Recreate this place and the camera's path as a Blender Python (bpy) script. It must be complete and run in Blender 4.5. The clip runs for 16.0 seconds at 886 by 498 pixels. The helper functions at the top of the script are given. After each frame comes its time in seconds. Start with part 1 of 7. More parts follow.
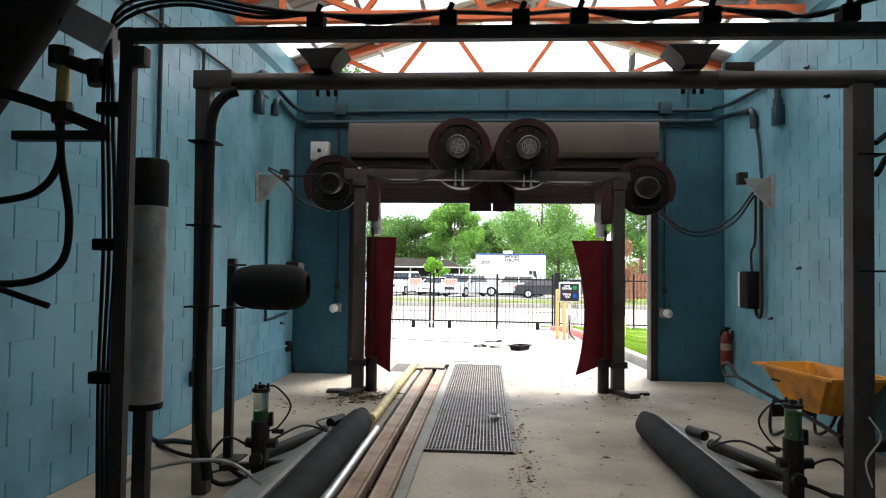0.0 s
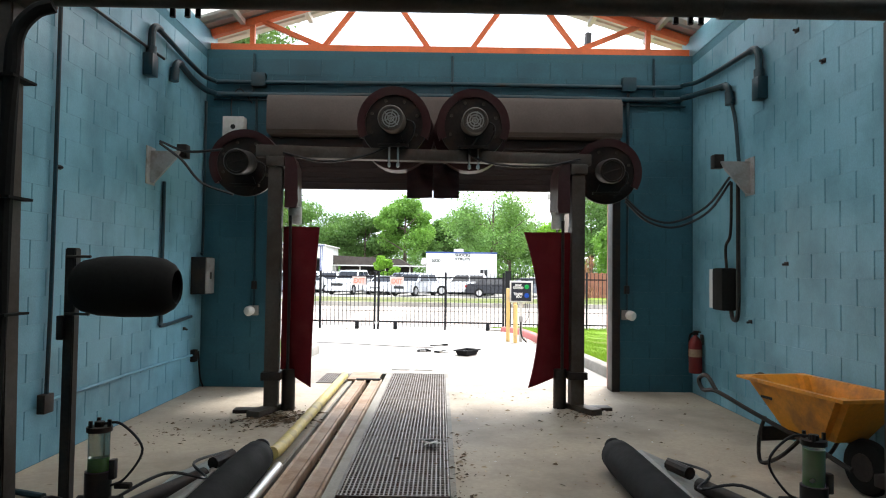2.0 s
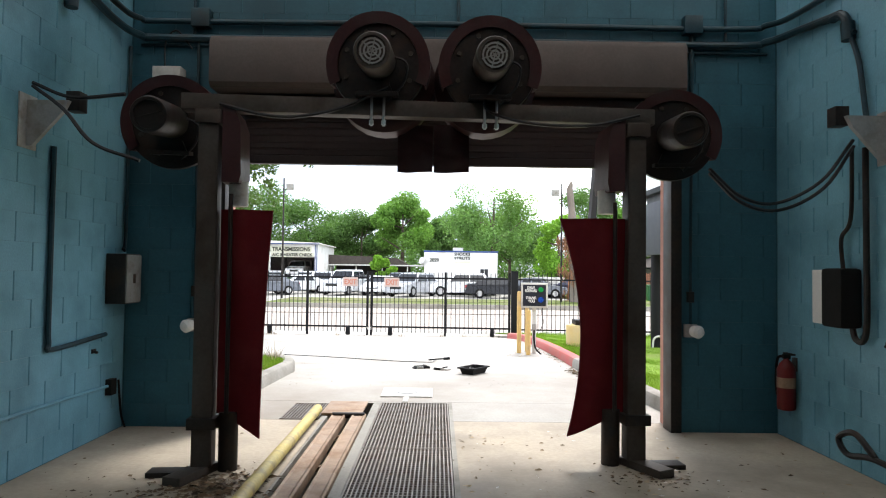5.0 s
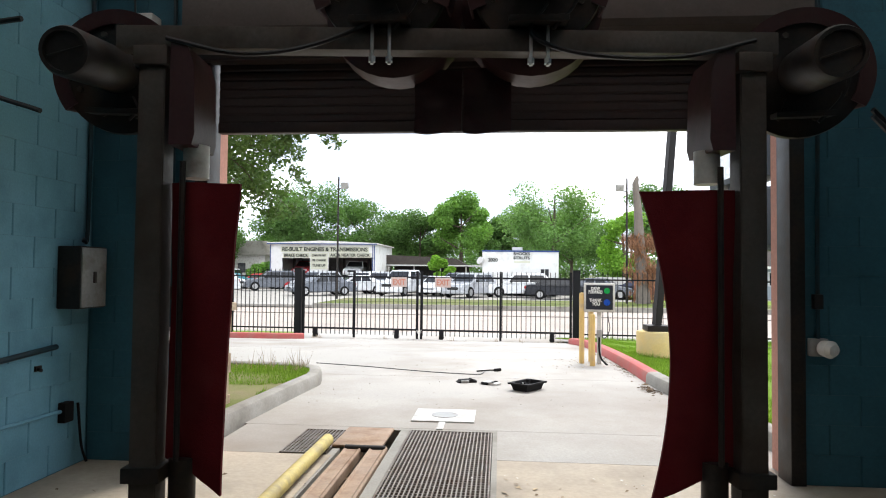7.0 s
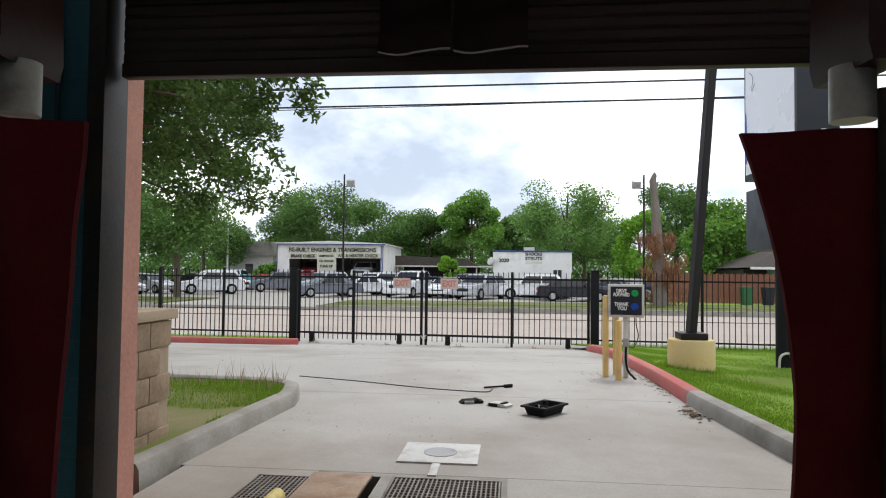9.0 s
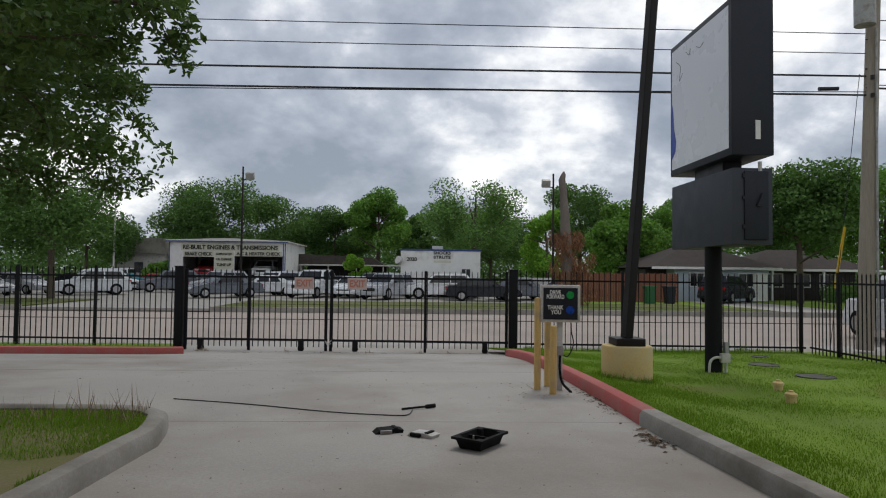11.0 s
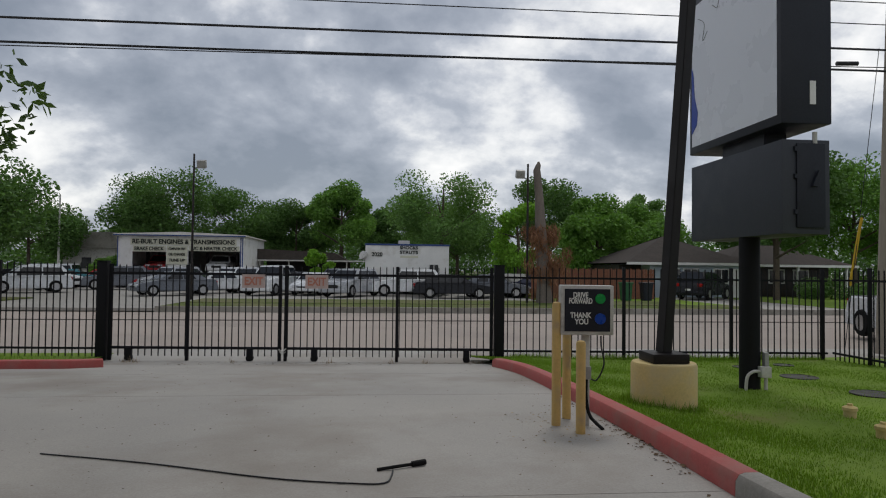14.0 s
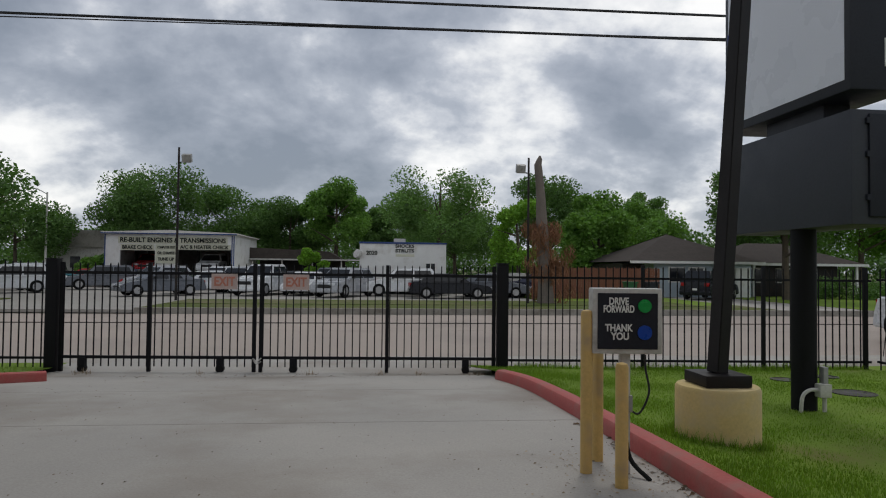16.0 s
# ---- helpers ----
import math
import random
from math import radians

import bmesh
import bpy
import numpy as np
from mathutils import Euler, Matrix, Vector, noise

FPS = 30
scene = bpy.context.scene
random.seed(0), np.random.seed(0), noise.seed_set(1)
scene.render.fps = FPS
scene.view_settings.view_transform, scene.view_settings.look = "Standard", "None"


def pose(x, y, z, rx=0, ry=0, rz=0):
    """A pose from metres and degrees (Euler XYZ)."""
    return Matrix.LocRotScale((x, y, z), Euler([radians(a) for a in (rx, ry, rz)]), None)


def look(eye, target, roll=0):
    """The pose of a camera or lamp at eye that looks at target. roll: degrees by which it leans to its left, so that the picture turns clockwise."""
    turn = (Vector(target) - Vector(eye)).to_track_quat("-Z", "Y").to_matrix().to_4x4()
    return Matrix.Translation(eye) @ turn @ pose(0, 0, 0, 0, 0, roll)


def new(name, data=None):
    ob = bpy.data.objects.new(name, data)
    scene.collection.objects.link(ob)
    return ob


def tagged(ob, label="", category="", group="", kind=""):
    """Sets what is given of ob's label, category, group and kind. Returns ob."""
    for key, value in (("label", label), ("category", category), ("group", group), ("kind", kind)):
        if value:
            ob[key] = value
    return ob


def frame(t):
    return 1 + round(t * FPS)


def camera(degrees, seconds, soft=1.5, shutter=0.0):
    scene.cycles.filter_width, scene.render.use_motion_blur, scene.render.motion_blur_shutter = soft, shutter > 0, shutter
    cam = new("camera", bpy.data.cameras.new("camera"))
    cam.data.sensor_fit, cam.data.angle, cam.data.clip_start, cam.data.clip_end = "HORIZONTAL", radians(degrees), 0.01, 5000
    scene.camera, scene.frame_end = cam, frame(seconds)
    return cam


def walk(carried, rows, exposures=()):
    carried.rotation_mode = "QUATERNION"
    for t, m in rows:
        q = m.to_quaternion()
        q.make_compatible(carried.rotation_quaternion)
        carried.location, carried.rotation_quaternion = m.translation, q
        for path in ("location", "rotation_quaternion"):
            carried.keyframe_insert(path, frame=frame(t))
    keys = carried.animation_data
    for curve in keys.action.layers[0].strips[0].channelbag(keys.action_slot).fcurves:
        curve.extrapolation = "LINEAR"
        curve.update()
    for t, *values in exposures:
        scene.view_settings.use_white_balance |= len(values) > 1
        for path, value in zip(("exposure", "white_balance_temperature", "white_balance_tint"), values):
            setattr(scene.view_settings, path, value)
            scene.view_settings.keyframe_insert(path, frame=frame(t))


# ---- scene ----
cam = camera(67.2, 16.0, soft=1.1)
METRES, EYE, TILT, LEAN, TURN = 11.3, 1.46, 0.0, 0.0, 3.9
ROWS = [
    (0.0, 0.0, 0.0, 0.0, -0.02, 2.03, -0.69),
    (0.5, 0.0096, 0.0211, -0.0012, -0.45, 2.07, -0.67),
    (1.0, 0.0193, 0.0464, -0.0013, -2.72, 2.07, -0.73),
    (1.5, 0.0189, 0.075, -0.0009, -3.88, 2.05, -0.77),
    (2.0, 0.0193, 0.1066, -0.0021, -4.12, 2.0, -0.74),
    (2.5, 0.0209, 0.1388, -0.0021, -4.23, 1.99, -0.78),
    (3.0, 0.0173, 0.1679, -0.0002, -4.29, 1.99, -0.8),
    (3.5, 0.0172, 0.1963, -0.0008, -4.35, 1.95, -0.68),
    (4.0, 0.0198, 0.2274, -0.0002, -4.37, 1.95, -0.72),
    (6.5, 0.0458, 0.3771, -0.0021, -3.09, 1.97, -0.53),
    (7.0, 0.0518, 0.4107, -0.0029, 0.94, 1.95, -0.61),
    (7.5, 0.0556, 0.4416, -0.0011, 2.94, 1.98, -0.62),
    (8.0, 0.0611, 0.475, -0.0023, 3.29, 1.99, -0.61),
    (10.5, 0.0537, 0.6255, -0.0067, -4.02, 2.13, -0.66),
    (11.0, 0.052, 0.6575, -0.0051, -6.2, 2.06, -0.67),
    (11.5, 0.0473, 0.6879, -0.0034, -7.04, 1.97, -0.67),
    (12.0, 0.047, 0.7197, -0.0057, -7.77, 1.89, -0.59),
    (12.5, 0.049, 0.7525, -0.0045, -8.28, 1.84, -0.59),
    (13.0, 0.0472, 0.7851, -0.0045, -8.68, 1.79, -0.66),
    (13.5, 0.0504, 0.819, -0.0054, -9.13, 1.75, -0.66),
    (14.0, 0.0536, 0.8543, -0.0049, -9.32, 1.73, -0.65),
    (14.5, 0.0554, 0.8886, -0.0046, -9.46, 1.7, -0.64),
    (15.0, 0.0628, 0.9217, -0.0036, -9.55, 1.67, -0.63),
    (15.5, 0.0691, 0.9545, -0.0049, -9.6, 1.66, -0.63),
    (16.0, 0.0775, 0.9877, -0.0056, -9.55, 1.66, -0.62),
]

EXPOSURES = [(0.0, 3.05), (0.6, 3.02), (1.2, 2.98), (2.2, 2.88), (3.0, 2.70), (3.5, 2.60), (4.2, 2.52), (6.3, 2.2), (7.0, 2.1), (8.2, 1.88), (9.6, 0.75), (10.3, 0.42), (10.8, 0.2), (11.5, 0.05), (13.0, -0.06), (16.0, -0.08)]
walk(cam, [(t, pose(0, 0, EYE, TILT, LEAN, TURN) @ pose(METRES * x, METRES * y, METRES * z, 90 + pitch, roll, yaw)) for t, x, y, z, yaw, pitch, roll in ROWS], EXPOSURES)

# ---- daylight: broken overcast, sun behind cloud ----
SUN_ELEV, SUN_ROT = radians(58), radians(20)
world = bpy.data.worlds.new("sky")
scene.world = world
world.use_nodes = True
wt = world.node_tree
wt.nodes.clear()


def wnode(kind, **sets):
    n = wt.nodes.new(kind)
    for k, v in sets.items():
        n.inputs[k].default_value = v
    return n


def wmath(op, a, b=None):
    n = wt.nodes.new("ShaderNodeMath")
    n.operation = op
    for i, v in enumerate((a, b)):
        if v is None:
            continue
        if isinstance(v, (int, float)):
            n.inputs[i].default_value = v
        else:
            wt.links.new(v, n.inputs[i])
    return n.outputs[0]


w_tc = wt.nodes.new("ShaderNodeTexCoord")
w_sep = wt.nodes.new("ShaderNodeSeparateXYZ")
wt.links.new(w_tc.outputs["Generated"], w_sep.inputs[0])
w_up = wmath("ADD", wmath("MAXIMUM", w_sep.outputs[2], 0.0), 0.5)
w_comb = wt.nodes.new("ShaderNodeCombineXYZ")
wt.links.new(wmath("DIVIDE", w_sep.outputs[0], w_up), w_comb.inputs[0])
wt.links.new(wmath("DIVIDE", w_sep.outputs[1], w_up), w_comb.inputs[1])
w_n1 = wnode("ShaderNodeTexNoise", Scale=2.0, Detail=10.0, Roughness=0.54, Distortion=0.12)
w_n2 = wnode("ShaderNodeTexNoise", Scale=5.0, Detail=8.0, Roughness=0.6, Distortion=0.1)
w_map = wt.nodes.new("ShaderNodeMapping")
w_map.inputs["Location"].default_value = (4.1, 2.6, 0.3)
wt.links.new(w_comb.outputs[0], w_map.inputs[0])
for w_n in (w_n1, w_n2):
    wt.links.new(w_map.outputs[0], w_n.inputs["Vector"])
w_mix = wmath("ADD", wmath("MULTIPLY", w_n1.outputs[0], 0.76), wmath("MULTIPLY", w_n2.outputs[0], 0.24))
w_ramp = wt.nodes.new("ShaderNodeValToRGB")
w_el = w_ramp.color_ramp.elements
w_el[0].position, w_el[0].color = 0.40, (0.26, 0.295, 0.355, 1)
w_el[1].position, w_el[1].color = 0.60, (1.12, 1.11, 1.09, 1)
for p, c in ((0.455, (0.35, 0.385, 0.45, 1)), (0.50, (0.47, 0.505, 0.57, 1)), (0.53, (0.66, 0.685, 0.735, 1)), (0.56, (0.90, 0.91, 0.92, 1))):
    e = w_el.new(p)
    e.color = c
wt.links.new(w_mix, w_ramp.inputs[0])
w_cloud = wnode("ShaderNodeBackground", Strength=1.0)
wt.links.new(w_ramp.outputs[0], w_cloud.inputs[0])
w_sky = wt.nodes.new("ShaderNodeTexSky")
w_sky.sky_type, w_sky.sun_disc, w_sky.sun_elevation, w_sky.sun_rotation = "NISHITA", False, SUN_ELEV, SUN_ROT
w_blue = wnode("ShaderNodeBackground", Strength=0.1)
wt.links.new(w_sky.outputs[0], w_blue.inputs[0])
w_add = wt.nodes.new("ShaderNodeMixShader")
w_add.inputs[0].default_value = 0.9
wt.links.new(w_blue.outputs[0], w_add.inputs[1])
wt.links.new(w_cloud.outputs[0], w_add.inputs[2])
w_out = wt.nodes.new("ShaderNodeOutputWorld")
wt.links.new(w_add.outputs[0], w_out.inputs[0])

sun = new("sun", bpy.data.lights.new("sun", "SUN"))
sun.data.energy, sun.data.angle, sun.data.color = 0.9, radians(18), (1.0, 0.96, 0.9)
sun.matrix_basis = look((0, 0, 20), (-math.sin(SUN_ROT) * math.cos(SUN_ELEV), -math.cos(SUN_ROT) * math.cos(SUN_ELEV), 20 - math.sin(SUN_ELEV)))


# ---- materials ----
def mat(name, col, rough=0.6, metal=0.0, var=0.18, scale=3.0, fine=40.0, bump=0.15, dirt=None, dirt_amt=0.0, dirt_scale=1.2, island=0.0, spec=0.3, streak=0.0, laid=False):
    """A worn surface: two scales of noise in the colour and the gloss, fine relief, and optional blotches of dirt."""
    m = bpy.data.materials.new(name)
    m.use_nodes = True
    nt = m.node_tree
    b = nt.nodes["Principled BSDF"]
    b.inputs["Metallic"].default_value = metal
    b.inputs["Specular IOR Level"].default_value = spec
    tc = nt.nodes.new("ShaderNodeTexCoord")
    mp = nt.nodes.new("ShaderNodeMapping")
    nt.links.new(tc.outputs["Object"], mp.inputs[0])
    if streak:
        mp.inputs["Scale"].default_value = (1, 1, streak)
    geo = nt.nodes.new("ShaderNodeObjectInfo")
    off = nt.nodes.new("ShaderNodeVectorMath")
    off.operation = "ADD"
    sc = nt.nodes.new("ShaderNodeMath")
    sc.operation = "MULTIPLY"
    sc.inputs[1].default_value = 37.0
    nt.links.new(geo.outputs["Random"], sc.inputs[0])
    nt.links.new(mp.outputs[0], off.inputs[0])
    nt.links.new(sc.outputs[0], off.inputs[1])
    vec = off.outputs[0]
    if laid:
        # paint that runs on over the joints of a wall built of pieces
        vec = nt.nodes.new("ShaderNodeNewGeometry").outputs["Position"]

    def tex(s, d=4.0):
        n = nt.nodes.new("ShaderNodeTexNoise")
        n.inputs["Scale"].default_value, n.inputs["Detail"].default_value, n.inputs["Roughness"].default_value = s, d, 0.6
        nt.links.new(vec, n.inputs["Vector"])
        return n.outputs[0]

    big, small = tex(scale), tex(fine, 3.0)
    add = nt.nodes.new("ShaderNodeMath")
    add.operation = "MULTIPLY_ADD"
    nt.links.new(small, add.inputs[0])
    add.inputs[1].default_value = 0.5
    half = nt.nodes.new("ShaderNodeMath")
    half.operation = "MULTIPLY"
    half.inputs[1].default_value = 0.5
    nt.links.new(big, half.inputs[0])
    nt.links.new(half.outputs[0], add.inputs[2])
    rng = nt.nodes.new("ShaderNodeMapRange")
    rng.inputs[1].default_value, rng.inputs[2].default_value = 0.3, 0.7
    rng.inputs[3].default_value, rng.inputs[4].default_value = 1 - var, 1 + var
    nt.links.new(add.outputs[0], rng.inputs[0])
    val = rng.outputs[0]
    if island:
        g2 = nt.nodes.new("ShaderNodeNewGeometry")
        r2 = nt.nodes.new("ShaderNodeMapRange")
        r2.inputs[3].default_value, r2.inputs[4].default_value = 1 - island, 1 + island
        nt.links.new(g2.outputs["Random Per Island"], r2.inputs[0])
        mul = nt.nodes.new("ShaderNodeMath")
        mul.operation = "MULTIPLY"
        nt.links.new(val, mul.inputs[0])
        nt.links.new(r2.outputs[0], mul.inputs[1])
        val = mul.outputs[0]
    vm = nt.nodes.new("ShaderNodeVectorMath")
    vm.operation = "SCALE"
    vm.inputs[0].default_value = col
    nt.links.new(val, vm.inputs["Scale"])
    out = vm.outputs[0]
    if dirt:
        dn = tex(dirt_scale, 6.0)
        dr = nt.nodes.new("ShaderNodeMapRange")
        dr.inputs[1].default_value, dr.inputs[2].default_value = 0.62 - 0.3 * dirt_amt, 0.72
        nt.links.new(dn, dr.inputs[0])
        mx = nt.nodes.new("ShaderNodeMix")
        mx.data_type = "RGBA"
        nt.links.new(dr.outputs[0], mx.inputs["Factor"])
        nt.links.new(out, mx.inputs["A"])
        mx.inputs["B"].default_value = (*dirt, 1)
        out = mx.outputs["Result"]
    nt.links.new(out, b.inputs["Base Color"])
    rr = nt.nodes.new("ShaderNodeMapRange")
    rr.inputs[1].default_value, rr.inputs[2].default_value = 0.3, 0.7
    rr.inputs[3].default_value, rr.inputs[4].default_value = max(0.03, rough - 0.1), min(1, rough + 0.1)
    nt.links.new(big, rr.inputs[0])
    nt.links.new(rr.outputs[0], b.inputs["Roughness"])
    if bump:
        bp = nt.nodes.new("ShaderNodeBump")
        bp.inputs["Strength"].default_value, bp.inputs["Distance"].default_value = bump, 0.01
        nt.links.new(add.outputs[0], bp.inputs["Height"])
        nt.links.new(bp.outputs[0], b.inputs["Normal"])
    return m


M_BLUE = mat("turquoise_block_paint", (0.17, 0.375, 0.475), 0.42, var=0.14, scale=1.1, fine=70, bump=0.3, dirt=(0.058, 0.165, 0.21), dirt_amt=0.62, dirt_scale=0.9, laid=True)
M_BLUED = mat("turquoise_paint_joint", (0.06, 0.18, 0.23), 0.7, var=0.2, scale=2)
# exit wall paint: the side walls' turquoise, its colour darkened for the unlit face
M_TEAL = mat("shaded_dirty_turquoise_paint", (0.034, 0.115, 0.152), 0.5, var=0.2, scale=1.2, fine=50, dirt=(0.018, 0.06, 0.08), dirt_amt=0.55, dirt_scale=0.8, laid=True)
M_CONDUIT = mat("grimy_teal_conduit", (0.014, 0.042, 0.056), 0.4, var=0.3, scale=4, fine=40, dirt=(0.03, 0.03, 0.028), dirt_amt=0.4, dirt_scale=3)
M_TEALD = mat("shaded_dirty_turquoise_joint", (0.034, 0.105, 0.13), 0.7)
M_FLOOR = mat("dusty_concrete_floor", (0.41, 0.35, 0.275), 0.75, var=0.16, scale=1.1, fine=30, bump=0.2, dirt=(0.20, 0.17, 0.135), dirt_amt=0.55, dirt_scale=0.7)
M_SLAB = mat("weathered_concrete_drive", (0.365, 0.345, 0.315), 0.72, var=0.2, scale=0.6, fine=60, bump=0.2, dirt=(0.225, 0.192, 0.155), dirt_amt=0.55, dirt_scale=0.35)
M_KERB = mat("kerb_concrete", (0.30, 0.285, 0.255), 0.85, var=0.2, scale=2.5, fine=50, dirt=(0.16, 0.145, 0.12), dirt_amt=0.5, dirt_scale=1.5)
M_REDK = mat("faded_red_kerb_paint", (0.42, 0.095, 0.085), 0.7, var=0.18, scale=3, dirt=(0.33, 0.15, 0.13), dirt_amt=0.5, dirt_scale=3)
# near-black that puts the shade of recesses into the colour
M_PIT = mat("recess_shade", (0.03, 0.028, 0.025), 0.9)
M_ROAD = mat("concrete_road", (0.36, 0.305, 0.265), 0.85, var=0.1, scale=0.3, fine=25, dirt=(0.29, 0.25, 0.22), dirt_amt=0.5, dirt_scale=0.2)
M_GRASS = mat("mown_grass", (0.15, 0.235, 0.024), 0.9, var=0.22, scale=0.7, fine=30, bump=0.5, dirt=(0.16, 0.17, 0.04), dirt_amt=0.15, dirt_scale=0.5, spec=0.2)
M_TURF = mat("thin_turf_on_soil", (0.20, 0.165, 0.10), 0.95, var=0.25, scale=1.5, fine=40, bump=0.6, dirt=(0.12, 0.17, 0.03), dirt_amt=0.7, dirt_scale=1.1, spec=0.1)
M_EARTH = mat("field_earth", (0.12, 0.13, 0.06), 0.95, var=0.3, scale=0.4)
M_LOT = mat("gravel_lot", (0.30, 0.285, 0.26), 0.9, var=0.2, scale=0.5, fine=20)
M_ORANGE = mat("orange_truss_paint", (0.75, 0.16, 0.05), 0.5, var=0.15, scale=2, dirt=(0.45, 0.11, 0.05), dirt_amt=0.35, dirt_scale=2)
M_ROOF = mat("white_roof_sheet", (0.66, 0.64, 0.60), 0.45, var=0.1, scale=1.2, dirt=(0.48, 0.44, 0.39), dirt_amt=0.4)
M_STEEL = mat("grimy_galvanised_steel", (0.085, 0.073, 0.064), 0.55, 0.4, var=0.25, scale=4, dirt=(0.05, 0.037, 0.028), dirt_amt=0.5, dirt_scale=3)
M_DARKST = mat("dark_grimy_steel", (0.026, 0.023, 0.022), 0.5, 0.3, var=0.35, scale=5, dirt=(0.05, 0.032, 0.022), dirt_amt=0.4, dirt_scale=5)
M_BLACK = mat("black_rubber", (0.010, 0.010, 0.010), 0.85, var=0.3, scale=6, spec=0.2)
M_CABLE = mat("black_cable", (0.02, 0.02, 0.022), 0.45, var=0.2)
M_GAUGE = mat("white_grey_plastic", (0.55, 0.54, 0.51), 0.5, var=0.15, scale=4, dirt=(0.3, 0.28, 0.25), dirt_amt=0.4, dirt_scale=4)
M_GREYBOX = mat("grey_painted_steel_box", (0.33, 0.33, 0.32), 0.45, 0.2, var=0.15, scale=5, dirt=(0.2, 0.18, 0.15), dirt_amt=0.4, dirt_scale=6)
M_MAROON = mat("maroon_guard_plastic", (0.045, 0.014, 0.016), 0.5, var=0.3, scale=4, dirt=(0.045, 0.026, 0.025), dirt_amt=0.5, dirt_scale=4)
M_CLOTH = mat("red_wash_cloth", (0.105, 0.008, 0.012), 0.9, var=0.22, scale=5, fine=120, bump=0.5, dirt=(0.12, 0.018, 0.02), dirt_amt=0.4, dirt_scale=2.5, spec=0.15)
M_SHUTTER = mat("brown_grey_shutter_steel", (0.062, 0.046, 0.045), 0.5, 0.3, var=0.2, scale=2, dirt=(0.075, 0.056, 0.05), dirt_amt=0.4)
M_HOOD = mat("dusty_shutter_hood", (0.08, 0.064, 0.057), 0.6, 0.1, var=0.2, scale=2, dirt=(0.06, 0.047, 0.042), dirt_amt=0.5, dirt_scale=1.5)
M_RUST = mat("rusty_rail_steel", (0.33, 0.235, 0.165), 0.65, 0.2, var=0.25, scale=5, dirt=(0.21, 0.12, 0.065), dirt_amt=0.6, dirt_scale=4)
M_GRATE = mat("grate_steel", (0.20, 0.175, 0.15), 0.55, 0.3, var=0.3, scale=6, dirt=(0.10, 0.06, 0.035), dirt_amt=0.5, dirt_scale=5)
M_YPIPE = mat("worn_yellow_pipe", (0.55, 0.44, 0.15), 0.55, var=0.2, scale=5, dirt=(0.3, 0.24, 0.13), dirt_amt=0.5, dirt_scale=6)
M_PIPE = mat("silver_pipe", (0.45, 0.44, 0.42), 0.35, 0.8, var=0.15, scale=5)
M_PINK = mat("salmon_split_face_block", (0.52, 0.26, 0.20), 0.85, var=0.2, scale=3, fine=35, bump=0.5)
M_TAN = mat("tan_split_face_block", (0.34, 0.25, 0.165), 0.9, var=0.25, scale=4, fine=30, bump=0.9, dirt=(0.2, 0.15, 0.1), dirt_amt=0.4, dirt_scale=3)
M_CAP = mat("tan_cap_stone", (0.42, 0.33, 0.23), 0.85, var=0.15, scale=4)
M_FENCE = mat("black_fence_steel", (0.010, 0.010, 0.012), 0.6, 0.0, var=0.2, spec=0.15)
M_BARROW = mat("orange_yellow_barrow_plastic", (0.70, 0.27, 0.025), 0.45, var=0.15, scale=4, dirt=(0.22, 0.10, 0.03), dirt_amt=0.45, dirt_scale=3.5)
M_RED = mat("red_extinguisher_paint", (0.13, 0.01, 0.01), 0.4, var=0.12)
M_WHITE = mat("white_paint", (0.74, 0.74, 0.72), 0.5, var=0.08, scale=2, dirt=(0.55, 0.53, 0.48), dirt_amt=0.3)
M_YBOLL = mat("faded_yellow_bollard_paint", (0.62, 0.42, 0.15), 0.6, var=0.14, scale=5, dirt=(0.45, 0.33, 0.18), dirt_amt=0.4, dirt_scale=5)
M_BASE = mat("yellow_painted_concrete", (0.60, 0.46, 0.20), 0.8, var=0.15, scale=3, dirt=(0.50, 0.42, 0.26), dirt_amt=0.55, dirt_scale=3)
M_BRONZE = mat("dark_bronze_pole_paint", (0.017, 0.015, 0.015), 0.5, 0.1, var=0.2, spec=0.2)
M_SIGNBLK = mat("black_sign_cabinet", (0.024, 0.027, 0.036), 0.42, 0.0, var=0.2, spec=0.2)
M_SIGNGREY = mat("dark_grey_sign_face", (0.055, 0.06, 0.073), 0.55, var=0.12, spec=0.2)
M_SIGNFACE = mat("blank_white_acrylic", (0.74, 0.76, 0.82), 0.3, var=0.04, scale=1.0, bump=0)
M_SIGNBLUE = mat("peeling_blue_film", (0.02, 0.06, 0.36), 0.4)
M_BARK = mat("oak_bark", (0.10, 0.08, 0.06), 0.95, var=0.35, scale=6, fine=40, bump=0.9)
M_DEAD = mat("bleached_dead_trunk", (0.17, 0.145, 0.125), 0.9, var=0.35, scale=3, streak=0.3, bump=0.8)
M_VINE = mat("dried_brown_vine", (0.24, 0.12, 0.065), 0.9, var=0.3, island=0.35, bump=0)
M_WOODPOLE = mat("weathered_pole_wood", (0.30, 0.26, 0.215), 0.9, var=0.22, scale=3, fine=30, streak=0.12)
M_PLANK = mat("red_brown_fence_wood", (0.20, 0.085, 0.055), 0.85, var=0.25, scale=3, streak=0.2)
M_GLASS = mat("dark_window_glass", (0.012, 0.014, 0.018), 0.1, var=0.1, bump=0, spec=0.4)
M_TYRE = mat("tyre_rubber", (0.012, 0.012, 0.012), 0.9, spec=0.15)
M_RIM = mat("alloy_rim", (0.45, 0.45, 0.46), 0.35, 0.8)
M_SHINGLE = mat("brown_roof_shingle", (0.07, 0.06, 0.054), 0.95, var=0.3, scale=2, fine=12, spec=0.1)
